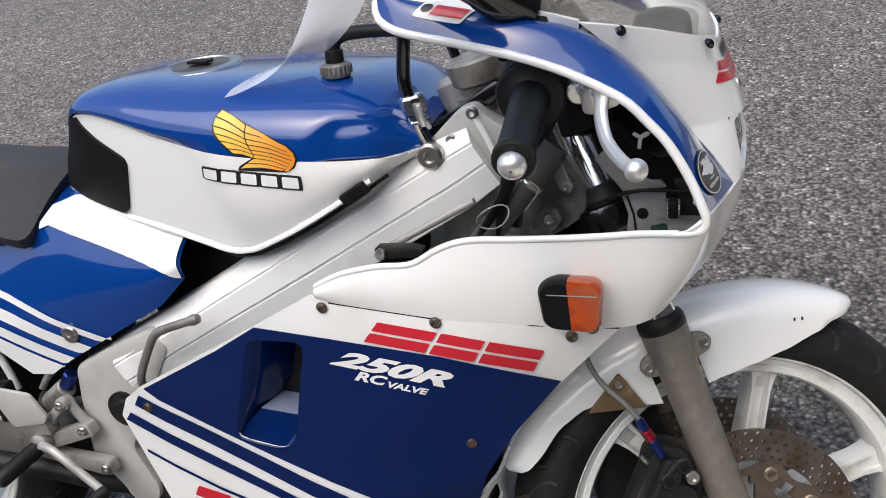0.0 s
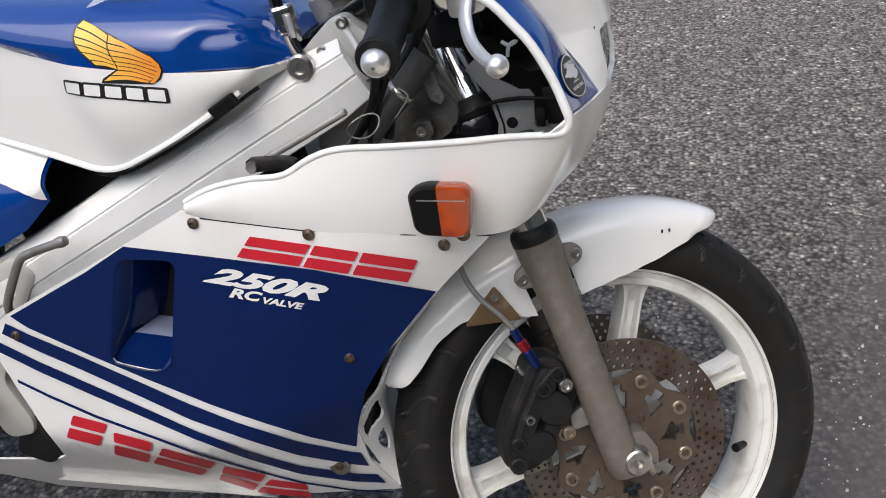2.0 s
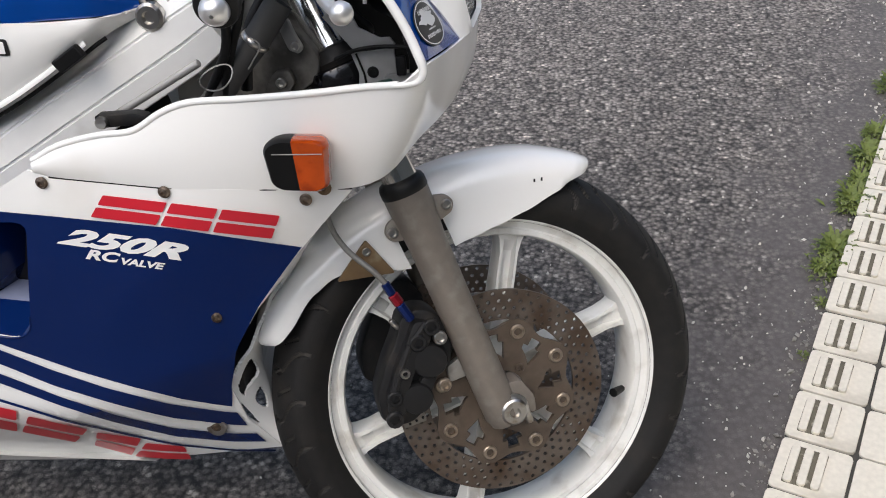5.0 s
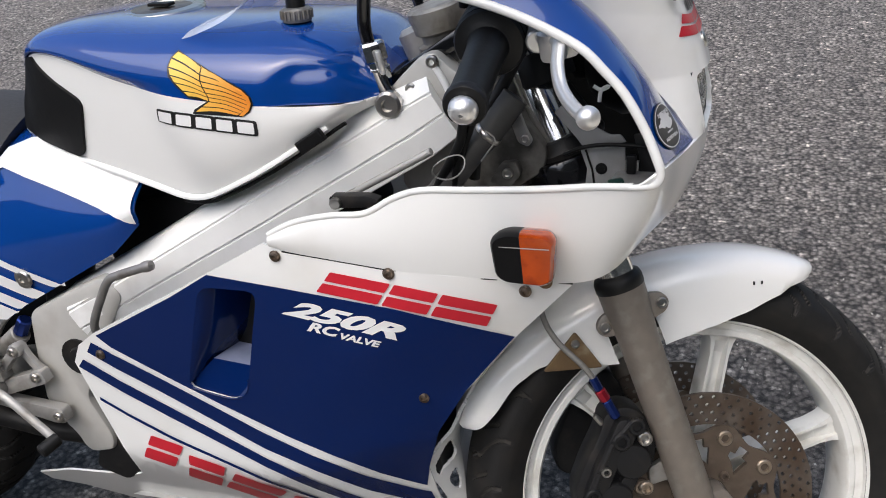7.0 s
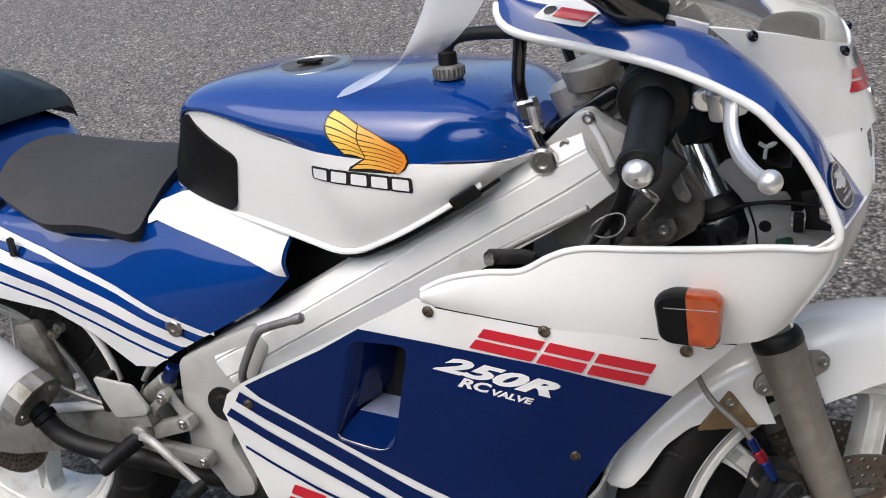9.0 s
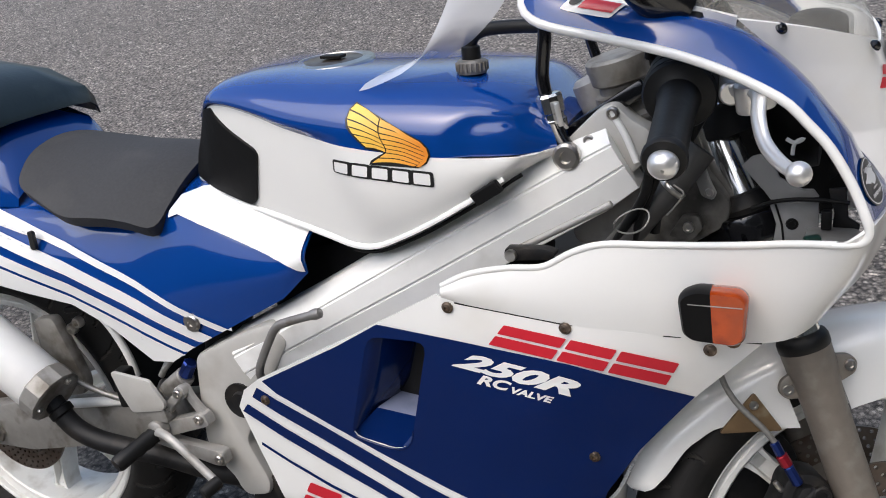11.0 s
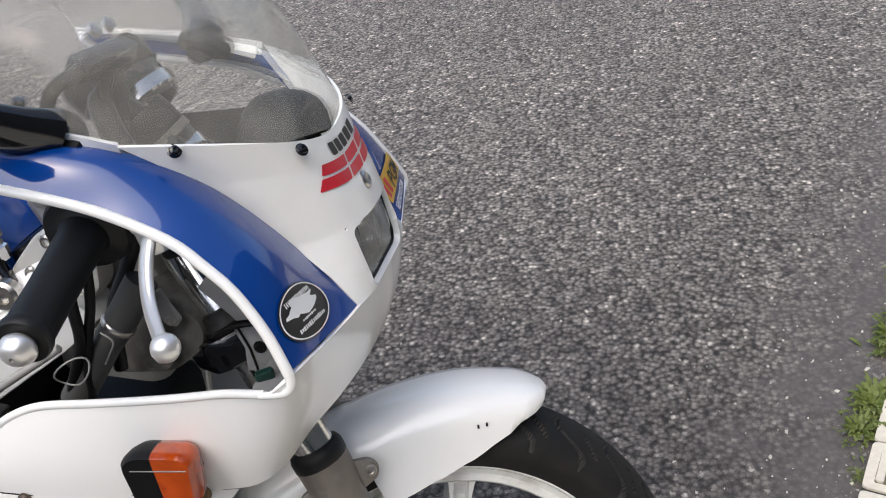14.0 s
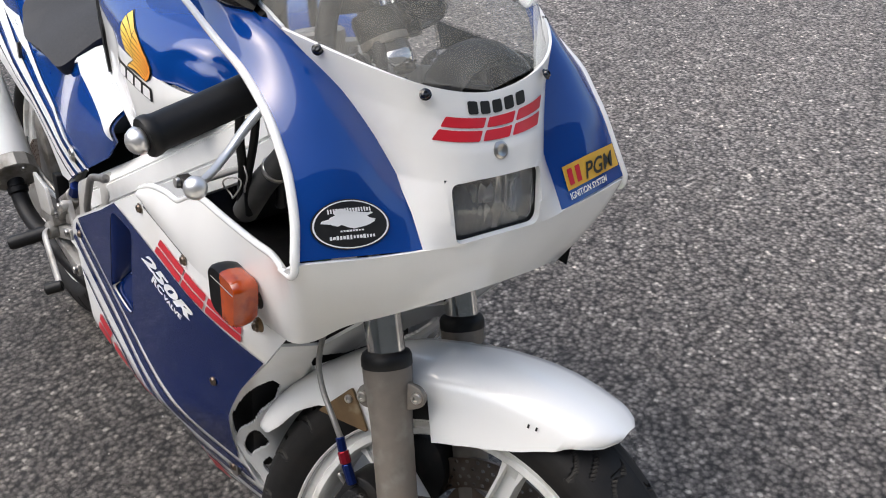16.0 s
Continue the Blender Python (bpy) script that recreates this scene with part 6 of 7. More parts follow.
for pts, r, mt, lab in cables:
    part("cable", tube(spline(pts, 6), r, 10), mt, bike, lab, smooth=60)
loop = [Vector((-0.258 + 0.018 * math.cos(a), -0.162 + 0.004 * math.sin(2 * a), 0.728 + 0.012 * math.sin(a) + 0.006 * math.cos(a))) for a in [2 * math.pi * k / 20 for k in range(20)]]
part("wire_loop", tube(loop + [loop[0]], 0.0009, 6, caps=False), HOSE, bike, "twisted thin wire tie")
part("wire_loop", tube(spline([(-0.215, -0.168, 0.770), (-0.205, -0.170, 0.762), (-0.214, -0.168, 0.748), (-0.222, -0.165, 0.738)], 5), 0.0009, 6), HOSE, bike, "thin wire tie")
part("grey_casting", plate(rounded([(-0.275, 0.676), (-0.215, 0.676), (-0.178, 0.700), (-0.172, 0.724), (-0.190, 0.748), (-0.222, 0.765), (-0.262, 0.742)], 0.012, 4), -0.02, 0.062, 0.012), ROUGH_CAST, bike, "rough grey casting beside the fork", smooth=40)
clip = part("fork_bracket", plate(rounded([(-0.2105, 0.764), (-0.1990, 0.770), (-0.1930, 0.752), (-0.1860, 0.738), (-0.1900, 0.732), (-0.2010, 0.736)], 0.004, 3), -0.088, 0.008, 0.002), DULL_ALU, bike, "small bent metal bracket beside the fork tube", smooth=30)
part("bracket_bolt", bolt_mesh((-0.193, -0.097, 0.741), (0, -1, 0), 0.0048, 0.004), STEEL, clip, smooth=30)
ear = part("casting_ear", plate(rounded([(-0.236, 0.690), (-0.222, 0.712), (-0.205, 0.714), (-0.200, 0.700), (-0.212, 0.686)], 0.004, 3), -0.082, 0.012, 0.003), ROUGH_CAST, bike, "grimy cast lug with a bolt", smooth=30)
part("ear_bolt", bolt_mesh((-0.214, -0.095, 0.702), (0, -1, 0), 0.0058, 0.005), STEEL, ear, smooth=30)
part("casting_bolt", bolt_mesh((-0.255, -0.086, 0.730), (0, -1, 0), 0.008, 0.006), STEEL, bike, smooth=30)

# bracket from the tank's front to the fairing, with its hose
part("stay_bracket", tube(spline([(-0.458, -0.064, 0.872), (-0.457, -0.064, 0.897), (-0.440, -0.066, 0.909), (-0.400, -0.070, 0.912), (-0.372, -0.075, 0.912)], 6), 0.0075, 12), GRIP, bike, "black breather hose", smooth=60)
stay = part("fairing_stay", tube(spline([(-0.366, -0.085, 0.935), (-0.364, -0.085, 0.905), (-0.370, -0.082, 0.860), (-0.364, -0.082, 0.828)], 5), 0.0075, 12), GLOSS_BLACK, bike, "black fairing stay rod", smooth=60)
part("clear_clamp", lathe([(0.009, -0.004), (0.0135, -0.002), (0.0142, 0.010), (0.0120, 0.012), (0.0118, 0.017), (0.0145, 0.019), (0.0150, 0.036), (0.0130, 0.039), (0.009, 0.040)], 10, (-0.357, -0.082, 0.803), (-0.20, 0, 1)), CHROME, stay, "bright faceted metal clamp", smooth=20)
part("clamp_tongue", box(0.006, 0.012, 0.026, 0.0015, Matrix.Translation((-0.350, -0.094, 0.822)) @ pose(0, 0, 0, 0, -10, 20)), POLISHED, stay, smooth=30)
part("stay_foot", tube(spline([(-0.360, -0.084, 0.812), (-0.350, -0.094, 0.795), (-0.338, -0.100, 0.781)], 4), 0.0095, 10), GLOSS_BLACK, stay, smooth=60)
part("stay_arm", box(0.100, 0.008, 0.018, 0.003, Matrix.Translation((-0.305, -0.070, 0.820)) @ pose(0, 0, 0, 0, -32, 0)), GLOSS_BLACK, stay, smooth=40)
part("stay_bolt", lathe([(0.0145, 0), (0.015, 0.003), (0.015, 0.010), (0.012, 0.013), (0.007, 0.013), (0.006, 0.008), (0.0, 0.008)], 22, (-0.338, -0.104, 0.780), (0, -1, 0)), STEEL, stay, "grey steel bolt head", smooth=40)
part("tall_stay", tube(spline([(-0.325, -0.02, 0.935), (-0.335, -0.02, 0.90), (-0.328, -0.02, 0.87)], 5), 0.006, 10), GLOSS_BLACK, bike, "thin black stay rod", smooth=60)

# breather knob on the tank
knob = part("breather_knob", lathe([(0.0160, -0.010), (0.0170, -0.007), (0.0172, 0.003), (0.015, 0.005), (0.010, 0.006), (0.0, 0.006)], 32, (-0.458, -0.064, 0.872), (0, 0, 1)), CAST, bike, "ribbed grey breather knob on the tank", smooth=30)
part("knob_collar", lathe([(0.0105, 0.0), (0.0110, 0.002), (0.0105, 0.014), (0.008, 0.016)], 20, (-0.458, -0.064, 0.877), (0, 0, 1)), GRIP, knob, "black rubber collar", smooth=40)
for k in range(20):
    a = 2 * math.pi * k / 20
    part("knob_rib", box(0.0026, 0.0026, 0.010, 0.0008, Matrix.Translation((-0.458 + 0.0174 * math.cos(a), -0.064 + 0.0174 * math.sin(a), 0.870))), CAST, knob)

# curled clear film sheet behind the screen
CLEAR = mat("hazy_clear_plastic", (0.80, 0.83, 0.88), 0.12, grain=0.03, scale=12, rough_var=0.1)
cb = CLEAR.node_tree.nodes["Principled BSDF"]
cb.inputs["Alpha"].default_value = 0.5
a = row([(-0.585, -0.118, 0.852), (-0.545, -0.130, 0.862), (-0.500, -0.118, 0.885), (-0.468, -0.100, 0.940), (-0.448, -0.09, 1.00)], 16)
b = row([(-0.500, -0.040, 0.876), (-0.480, -0.055, 0.885), (-0.440, -0.09, 0.905), (-0.405, -0.095, 0.938), (-0.375, -0.10, 0.985)], 16)
part("clear_sheet", loft([[p.lerp(q, s / 6) + Vector((0.0, 0.0, 0.010 * math.sin(math.pi * s / 6))) for p, q in zip(a, b)] for s in range(7)], closed=False, caps=False), CLEAR, bike, "curled hazy clear plastic sheet", smooth=60).visible_shadow = False

# -- mirrors --
def mirror(sgn):
    arm_pts = [(-0.216, -0.150, 0.932), (-0.228, -0.170, 0.945), (-0.246, -0.198, 0.966), (-0.262, -0.224, 0.985), (-0.270, -0.245, 1.000)]
    pts = [Vector((p.x, p.y * sgn, p.z)) for p in spline(arm_pts, 6)]
    arm = part("mirror", tube(pts, [0.0265 - 0.0095 * min(1.0, i / 11) for i in range(25)], 18, flat=0.75), GLOSS_BLACK, bike, "glossy black mirror on a curved arm", smooth=60)
    m = Matrix.Translation((-0.285, -0.290, 1.045)) @ pose(0, 0, 0, 0, 0, 33)
    rings = []
    for k in range(13):
        s = k / 12
        e = max(0.5, math.sin(math.pi * (0.04 + 0.92 * s)) ** 0.30)
        o = rounded([(-0.036, -0.052), (0.040, -0.046), (0.036, 0.052), (-0.030, 0.056)], 0.016, 5)
        rings.append([m @ Vector((x * e, 0.055 - 0.11 * s, z * e)) for x, z in o])
    rings = [[Vector((p.x, p.y * sgn, p.z)) for p in r] for r in rings]
    part("mirror_housing", loft(rings), GLOSS_BLACK, arm, "glossy black mirror housing", smooth=50)
    part("arm_foot", lathe([(0.028, -0.006), (0.029, 0.0), (0.026, 0.005), (0.0, 0.006)], 20, (-0.216, -0.150 * sgn, 0.931), (0.2, -0.6 * sgn, 0.8)), BLACK, arm, smooth=40)


mirror(1)
mirror(-1)

# -- indicators --
def indicator(sgn):
    cx, cz = -0.168, 0.657
    y0 = -flank(cx, cz) + 0.010
    sec = rounded([(-0.031, -0.022), (-0.022, -0.029), (0.018, -0.031), (0.027, -0.025), (0.030, 0.020), (0.022, 0.027), (-0.022, 0.028), (-0.036, 0.019)], 0.008, 3)
    def ring(s, y, keep):
        return [Vector((cx + x * s * 1.0, sgn * y, cz + z * s * 0.95)) for x, z in sec]
    stem = part("indicator", lathe([(0.024, 0), (0.022, 0.006), (0.018, 0.012), (0.018, 0.02)], 18, (cx, sgn * (y0 + 0.004), cz), (0, -sgn, 0)), BLACK, bike, "black and amber front indicator", smooth=40)
    body = [ring(0.72, y0 - 0.006, 0), ring(0.90, y0 - 0.010, 0), ring(0.98, y0 - 0.018, 0), ring(1.0, y0 - 0.026, 0), ring(0.98, y0 - 0.032, 0), ring(0.90, y0 - 0.036, 0)]
    whole = loft(body)
    def half(lo):
        h = whole.copy()
        g = h.verts[:] + h.edges[:] + h.faces[:]
        r = bmesh.ops.bisect_plane(h, geom=g, plane_co=(cx - 0.003, 0, cz), plane_no=(1, 0, 0.06), clear_outer=lo, clear_inner=not lo)
        bmesh.ops.holes_fill(h, edges=[e for e in h.edges if len(e.link_faces) == 1], sides=0)
        return h
    part("indicator_body", half(True), BLACK, stem, "black rear half of the housing", smooth=40)
    part("amber_lens", half(False), AMBER, stem, "ribbed amber lens", smooth=40)
    whole.free()
    part("lens_rib", box(0.050, 0.0016, 0.0010, 0.0003, Matrix.Translation((cx, sgn * (y0 - 0.0358), cz + 0.012))), CAST, stem)
    screw((cx + 0.012, sgn * (y0 - 0.001), cz - 0.038), 0.0065, "lens_screw", RUST, stem, (0, -sgn, 0))


indicator(1)
indicator(-1)

# -- behind the screen and the nose: instruments, lamp back and dark lining --
def drum(name, at, d, r, label):
    """A round instrument seen from its back: plated can, black upper shell."""
    g = part(name, lathe([(r * 0.55, -0.048), (r * 0.88, -0.045), (r * 0.95, -0.038), (r * 0.97, -0.008)], 32, at, d), GLOSS_BLACK, bike, label, smooth=40)
    part("bright_ring", lathe([(r * 0.97, -0.040), (r * 1.02, -0.038), (r * 1.03, -0.026), (r * 0.99, -0.024)], 36, at, d), CHROME, g, "bright plated ring", smooth=40)
    part("upper_shell", lathe([(r * 0.98, -0.010), (r * 1.04, -0.008), (r * 1.06, 0.016), (r * 1.0, 0.022), (r * 0.9, 0.018), (0.0, 0.018)], 32, at, d), BLACK, g, "black upper shell", smooth=40)
    part("socket", lathe([(0.0, -0.062), (0.009, -0.061), (0.010, -0.046), (r * 0.56, -0.046)], 16, at, d), BLACK, g, smooth=40)
    return g


drum("tachometer", (-0.272, 0.055, 0.925), (-0.62, 0.1, 0.78), 0.044, "round black instrument with a bright plated ring")
small = drum("temperature_gauge", (-0.200, -0.018, 0.893), (-0.55, -0.1, 0.83), 0.024, "small round instrument with a brass-coloured edge")
part("gauge_band", lathe([(0.0246, -0.014), (0.0256, -0.013), (0.0256, -0.006), (0.0246, -0.005)], 30, (-0.200, -0.018, 0.893), (-0.55, -0.1, 0.83)), BROWN, small, "brass-coloured band", smooth=40)
for dx in (0.0, 0.018):
    part("instrument_cable", tube(spline([(-0.150 - dx, -0.045 + dx, 0.850), (-0.185 - dx, -0.030 + dx, 0.890), (-0.215 - dx, 0.002 + dx, 0.905), (-0.240 - dx, 0.040, 0.895)], 6), 0.0075, 10), GREY_BLACK, bike, "black instrument cable", smooth=60)
top = part("instrument_bracket", box(0.020, 0.075, 0.020, 0.004, Matrix.Translation((-0.215, -0.048, 0.968)) @ pose(0, 0, 0, 0, 25, -8)), GLOSS_BLACK, bike, "black instrument bracket", smooth=40)
part("bracket_leg", box(0.006, 0.040, 0.050, 0.002, Matrix.Translation((-0.214, -0.048, 0.938))), BLACK, top, smooth=40)
part("bracket_leg", tube(spline([(-0.215, -0.085, 0.968), (-0.235, -0.105, 0.955), (-0.245, -0.108, 0.92), (-0.250, -0.10, 0.88)], 5), 0.006, 10), BLACK, top, smooth=60)
for y in (-0.02, 0.005):
    part("bracket_bolt", lathe([(0.0065, 0), (0.0065, 0.006), (0.0, 0.008)], 12, (-0.235, y, 0.985), (0.8, 0, 0.6)), STEEL, top, smooth=40)
duct = []
for k in range(9):
    a = math.pi * k / 8
    duct.append([Vector((-0.105 + 0.030 * math.cos(b), 0.040 - 0.052 * math.cos(a) * (1 - 0.12 * math.sin(b)), 0.852 + 0.040 * math.sin(a) + 0.012 * math.sin(b))) for b in [2 * math.pi * i / 16 for i in range(16)]])
part("rubber_duct", loft(duct), GREY_BLACK, bike, "dusty black rubber duct behind the screen", smooth=60)
part("wiring_loom", tube(spline([(-0.175, -0.10, 0.87), (-0.21, -0.075, 0.915), (-0.225, -0.05, 0.935), (-0.215, -0.02, 0.91)], 6), 0.011, 12), GREY_BLACK, bike, "dusty black wiring loom", smooth=60)
part("lamp_housing", lathe([(0.062, 0.0), (0.064, 0.01), (0.056, 0.030), (0.042, 0.045), (0.028, 0.052), (0.026, 0.066), (0.0, 0.067)], 28, (-0.092, 0.012, 0.805), (-1, 0, 0.05)), BLACK, bike, "black back of the headlamp", smooth=40)
panel = part("inner_panel", plate([(-0.1339, 0.7328), (-0.0882, 0.7374), (-0.0874, 0.7105), (-0.0880, 0.6900), (-0.1300, 0.6880), (-0.1270, 0.7118)], -0.098, 0.004, 0.001), SHADE_GREY, bike, "grey inner panel beside the headlamp", smooth=30)
part("upper_panel", plate([(-0.1624, 0.7683), (-0.1524, 0.7783), (-0.1415, 0.7814), (-0.1317, 0.7716), (-0.1260, 0.7570), (-0.1044, 0.7457), (-0.0938, 0.7461), (-0.0882, 0.7384), (-0.1339, 0.7338), (-0.1395, 0.7417)], -0.088, 0.004, 0.001), SHADE_GREY, panel, "grey bent upper sheet", smooth=30)
part("panel_hole", bolt_mesh((-0.1120, -0.1022, 0.7130), (0, -1, 0), 0.0062, 0.0012), BLACK, panel, smooth=30)
part("panel_edge", tube([(-0.1280, -0.1030, 0.7330), (-0.1215, -0.1030, 0.7120), (-0.1190, -0.1030, 0.6900)], 0.0012, 6), BLACK, panel)
part("side_frame", plate([(-0.0800, 0.7480), (-0.0640, 0.7500), (-0.0610, 0.7200), (-0.0500, 0.7130), (-0.0520, 0.6980), (-0.0760, 0.7000), (-0.0740, 0.7240)], -0.092, 0.005, 0.001), GREY_BLACK, panel, "dark inner frame", smooth=30)
part("panel_shelf", slab(rounded([(-0.098, -0.168), (-0.062, -0.176), (-0.046, -0.15), (-0.050, -0.10), (-0.098, -0.10)], 0.008, 3), 0.005, 0.0015, None, Matrix.Translation((0, 0, 0.706))), SHADE_GREY, panel, "grey shelf behind the opening's lip", smooth=30)
part("wire_plug", box(0.016, 0.010, 0.010, 0.003, Matrix.Translation((-0.090, -0.150, 0.714)) @ pose(0, 0, 0, 0, -6, 25)), mat("dark_green_plastic", (0.004, 0.028, 0.020), 0.4, grain=0.1), panel, "small dark green wire plug", smooth=30)
part("panel_arm", tube(spline([(-0.150, -0.106, 0.728), (-0.128, -0.110, 0.738), (-0.100, -0.112, 0.742), (-0.060, -0.115, 0.741)], 5), 0.0022, 8), BLACK, panel, smooth=60)
part("wire_clip", box(0.010, 0.008, 0.020, 0.002, Matrix.Translation((-0.080, -0.112, 0.722))), BLACK, panel, smooth=30)
part("fork_boot", lathe([(0.0205, 0.118), (0.027, 0.120), (0.029, 0.126), (0.0265, 0.132), (0.029, 0.139), (0.0265, 0.145), (0.0255, 0.152), (0.0205, 0.154)], 28, (-0.010, -0.09, 0.325), (-0.062, 0, 1)), GREY_BLACK, bike, "black ribbed boot round the fork tube", FM, smooth=40)
intake = part("intake_hose", tube(spline([(-0.196, -0.118, 0.792), (-0.2216, -0.128, 0.758), (-0.2422, -0.132, 0.736), (-0.2623, -0.134, 0.711), (-0.285, -0.134, 0.684)], 6), 0.0145, 18), HOSE_GREY, bike, "dusty grey rubber hose beside the fork", smooth=60)
part("hose_band", lathe([(0.0150, 0), (0.0158, 0.001), (0.0158, 0.005), (0.0150, 0.006)], 20, (-0.2216, -0.128, 0.758), (-0.68, -0.1, -0.72)), STEEL, intake, "thin wire band", smooth=40)
# black lining of the nose's far side
lin = []
for x in np.linspace(-0.34, -0.07, 10):
    lin.append([Vector((x, float(np.interp(z, [0.63, 0.73, 0.82, 0.93], [0.165, 0.180, 0.165, 0.135])), z)) for z in np.linspace(0.635, min(0.86, 0.90 - max(0.0, x + 0.17) * 1.3), 8)])
part("inner_lining", loft(lin, closed=False, caps=False), BLACK, bike, "black inner lining of the fairing", smooth=60)
front_lin = [[Vector((-0.070 - 0.55 * (y / 0.15) ** 2 * 0.15, y, z)) for y in np.linspace(-0.055, 0.17, 12)] for z in (0.745, 0.78, 0.82)]
part("inner_lining", loft(front_lin, closed=False, caps=False), BLACK, bike, "black inner lining of the nose", smooth=60)

GREY_STEEL = mat("grey_plated_steel", (0.26, 0.25, 0.24), 0.45, metal=0.6, grain=0.15, scale=80, dirt=(0.16, 0.14, 0.12), dirt_scale=30)
# -- lever rod in front of the pivot plate --
kick = part("kick_lever", tube(spline([(-0.742, -0.165, 0.485), (-0.738, -0.175, 0.510), (-0.715, -0.176, 0.553), (-0.700, -0.176, 0.574), (-0.684, -0.176, 0.582), (-0.655, -0.176, 0.592), (-0.640, -0.176, 0.597)], 6), 0.0055, 12), GREY_STEEL, bike, "grey bent steel lever", smooth=60)
part("lever_end", lathe([(0.0, -0.009), (0.006, -0.007), (0.0072, 0.0), (0.006, 0.007), (0.0, 0.009)], 14, (-0.640, -0.176, 0.597), (1, 0, 0.3)), GREY_STEEL, kick, smooth=60)

# -- white slotted guard at the fairing's front, beside the radiator --
GUARD_V = [0.0, 0.12, 0.25, 0.36, 0.48, 0.66, 0.82, 1.0]
GUARD_X = [-0.190, -0.235, -0.275, -0.292, -0.2947, -0.2928, -0.2917, -0.2876]
GUARD_Z = [0.545, 0.475, 0.420, 0.3721, 0.3381, 0.3033, 0.2677, 0.2125]


def guard(u, v):
    """The guard: v runs down the fairing's front edge; u goes from that edge (0) in to the wheel's side (1) and on to the middle (2)."""
    z = 0.600 - 0.314 * v
    e = Vector(side(front_x(z), z)) + Vector((-0.002, 0.002, 0))
    r = Vector((float(np.interp(v, GUARD_V, GUARD_X)), -0.09, float(np.interp(v, GUARD_V, GUARD_Z))))
    if u <= 1:
        return e.lerp(r, u)
    return Vector((r.x - 0.012 * (u - 1), -0.09 * (2 - u), r.z + 0.01 * (u - 1)))


slots = [rounded(o, 0.05, 3) for o in (
    [(0.06, 0.52), (0.08, 0.43), (0.18, 0.30), (0.41, 0.21), (0.69, 0.22), (0.75, 0.29), (0.60, 0.36), (0.48, 0.43), (0.44, 0.50), (0.36, 0.56), (0.16, 0.64), (0.06, 0.70), (0.03, 0.61)],
    [(0.55, 0.54), (0.78, 0.57), (0.70, 0.63), (0.49, 0.70), (0.27, 0.77), (0.17, 0.76), (0.21, 0.71), (0.30, 0.64), (0.44, 0.57)],
    [(0.77, 0.67), (0.91, 0.74), (0.85, 0.81), (0.63, 0.81), (0.50, 0.78), (0.66, 0.72)],
    [(0.03, 0.80), (0.22, 0.85), (0.30, 0.90), (0.12, 0.91), (0.02, 0.87)],
    [(0.95, 0.06), (1.02, 0.04), (2.0, 0.15), (2.0, 0.20), (1.14, 0.11)],
    [(0.93, 0.23), (1.06, 0.19), (1.57, 0.22), (1.95, 0.25), (1.59, 0.29), (1.28, 0.29), (1.03, 0.27)])]


def inside(o, y, z):
    hit = False
    for (y0, z0), (y1, z1) in zip(o, o[1:] + o[:1]):
        if (z0 > z) != (z1 > z) and y < y0 + (z - z0) * (y1 - y0) / (z1 - z0):
            hit = not hit
    return hit


for sgn in (1, -1):
    grid = []
    for v in np.linspace(0, 1, 150):
        grid.append([Vector((p.x, p.y * sgn, p.z)) for p in [guard(u, float(v)) for u in [float(k) / 45 for k in range(91)]]])
    bm = bmesh.new()
    vs = [[bm.verts.new(p) for p in r] for r in grid]
    for i in range(149):
        for j in range(90):
            if not any(inside(o, (j + 0.5) / 45, (i + 0.5) / 149) for o in slots):
                bm.faces.new((vs[i][j], vs[i][j + 1], vs[i + 1][j + 1], vs[i + 1][j]))
    bmesh.ops.delete(bm, geom=[q for q in bm.verts if not q.link_faces], context="VERTS")
    shell("radiator_guard", bm, WHITE, bike, "white slotted radiator guard", 0.004)
part("white_clip", tube(spline([(-0.118, -0.062, 0.842), (-0.110, -0.062, 0.838), (-0.102, -0.062, 0.842), (-0.110, -0.062, 0.838), (-0.112, -0.062, 0.826)], 3), 0.0022, 6), DECAL_WHITE, bike, "small white plastic clip", Matrix.Translation((-0.002, -0.038, -0.043)))
# belly pan closing the fairing below
pan = [[Vector((x, y, float(np.interp(abs(y), [0, 0.07, 0.11], [0.165, 0.172, 0.190])))) for y in np.linspace(-0.11, 0.11, 13)] for x in np.linspace(-0.80, -0.46, 12)]
part("belly_pan", loft(pan, closed=False, caps=False), WHITE, bike, "white belly pan", smooth=60)

# -- rear wheel, arm, silencer and foot controls --
RM = Matrix.Translation((-1.335, 0.0, 0.298))
rear = wheel("rear_wheel", RM, 0.218, 0.058, 0.298, 0.072, "white six-spoke cast rear wheel", 22)
part("brake_disc", disc_mesh(0.062, 0.100, 4, 40, -0.082, 0.0045), DISC, rear, "small drilled rear brake disc", smooth=30)
part("disc_carrier", lathe([(0.025, 0), (0.064, 0.0), (0.064, 0.005), (0.025, 0.005)], 24, (0, -0.078, 0), (0, -1, 0)), CARRIER, rear, smooth=30)
arm = part("swingarm", plate(rounded([(-1.40, 0.330), (-1.266, 0.360), (-1.171, 0.372), (-1.038, 0.398), (-0.90, 0.425), (-0.80, 0.445), (-0.80, 0.390), (-0.960, 0.365), (-1.039, 0.322), (-1.261, 0.272), (-1.40, 0.268)], 0.012, 4), -0.095, 0.032, 0.005), CAST, bike, "grey cast aluminium swingarm", smooth=30)
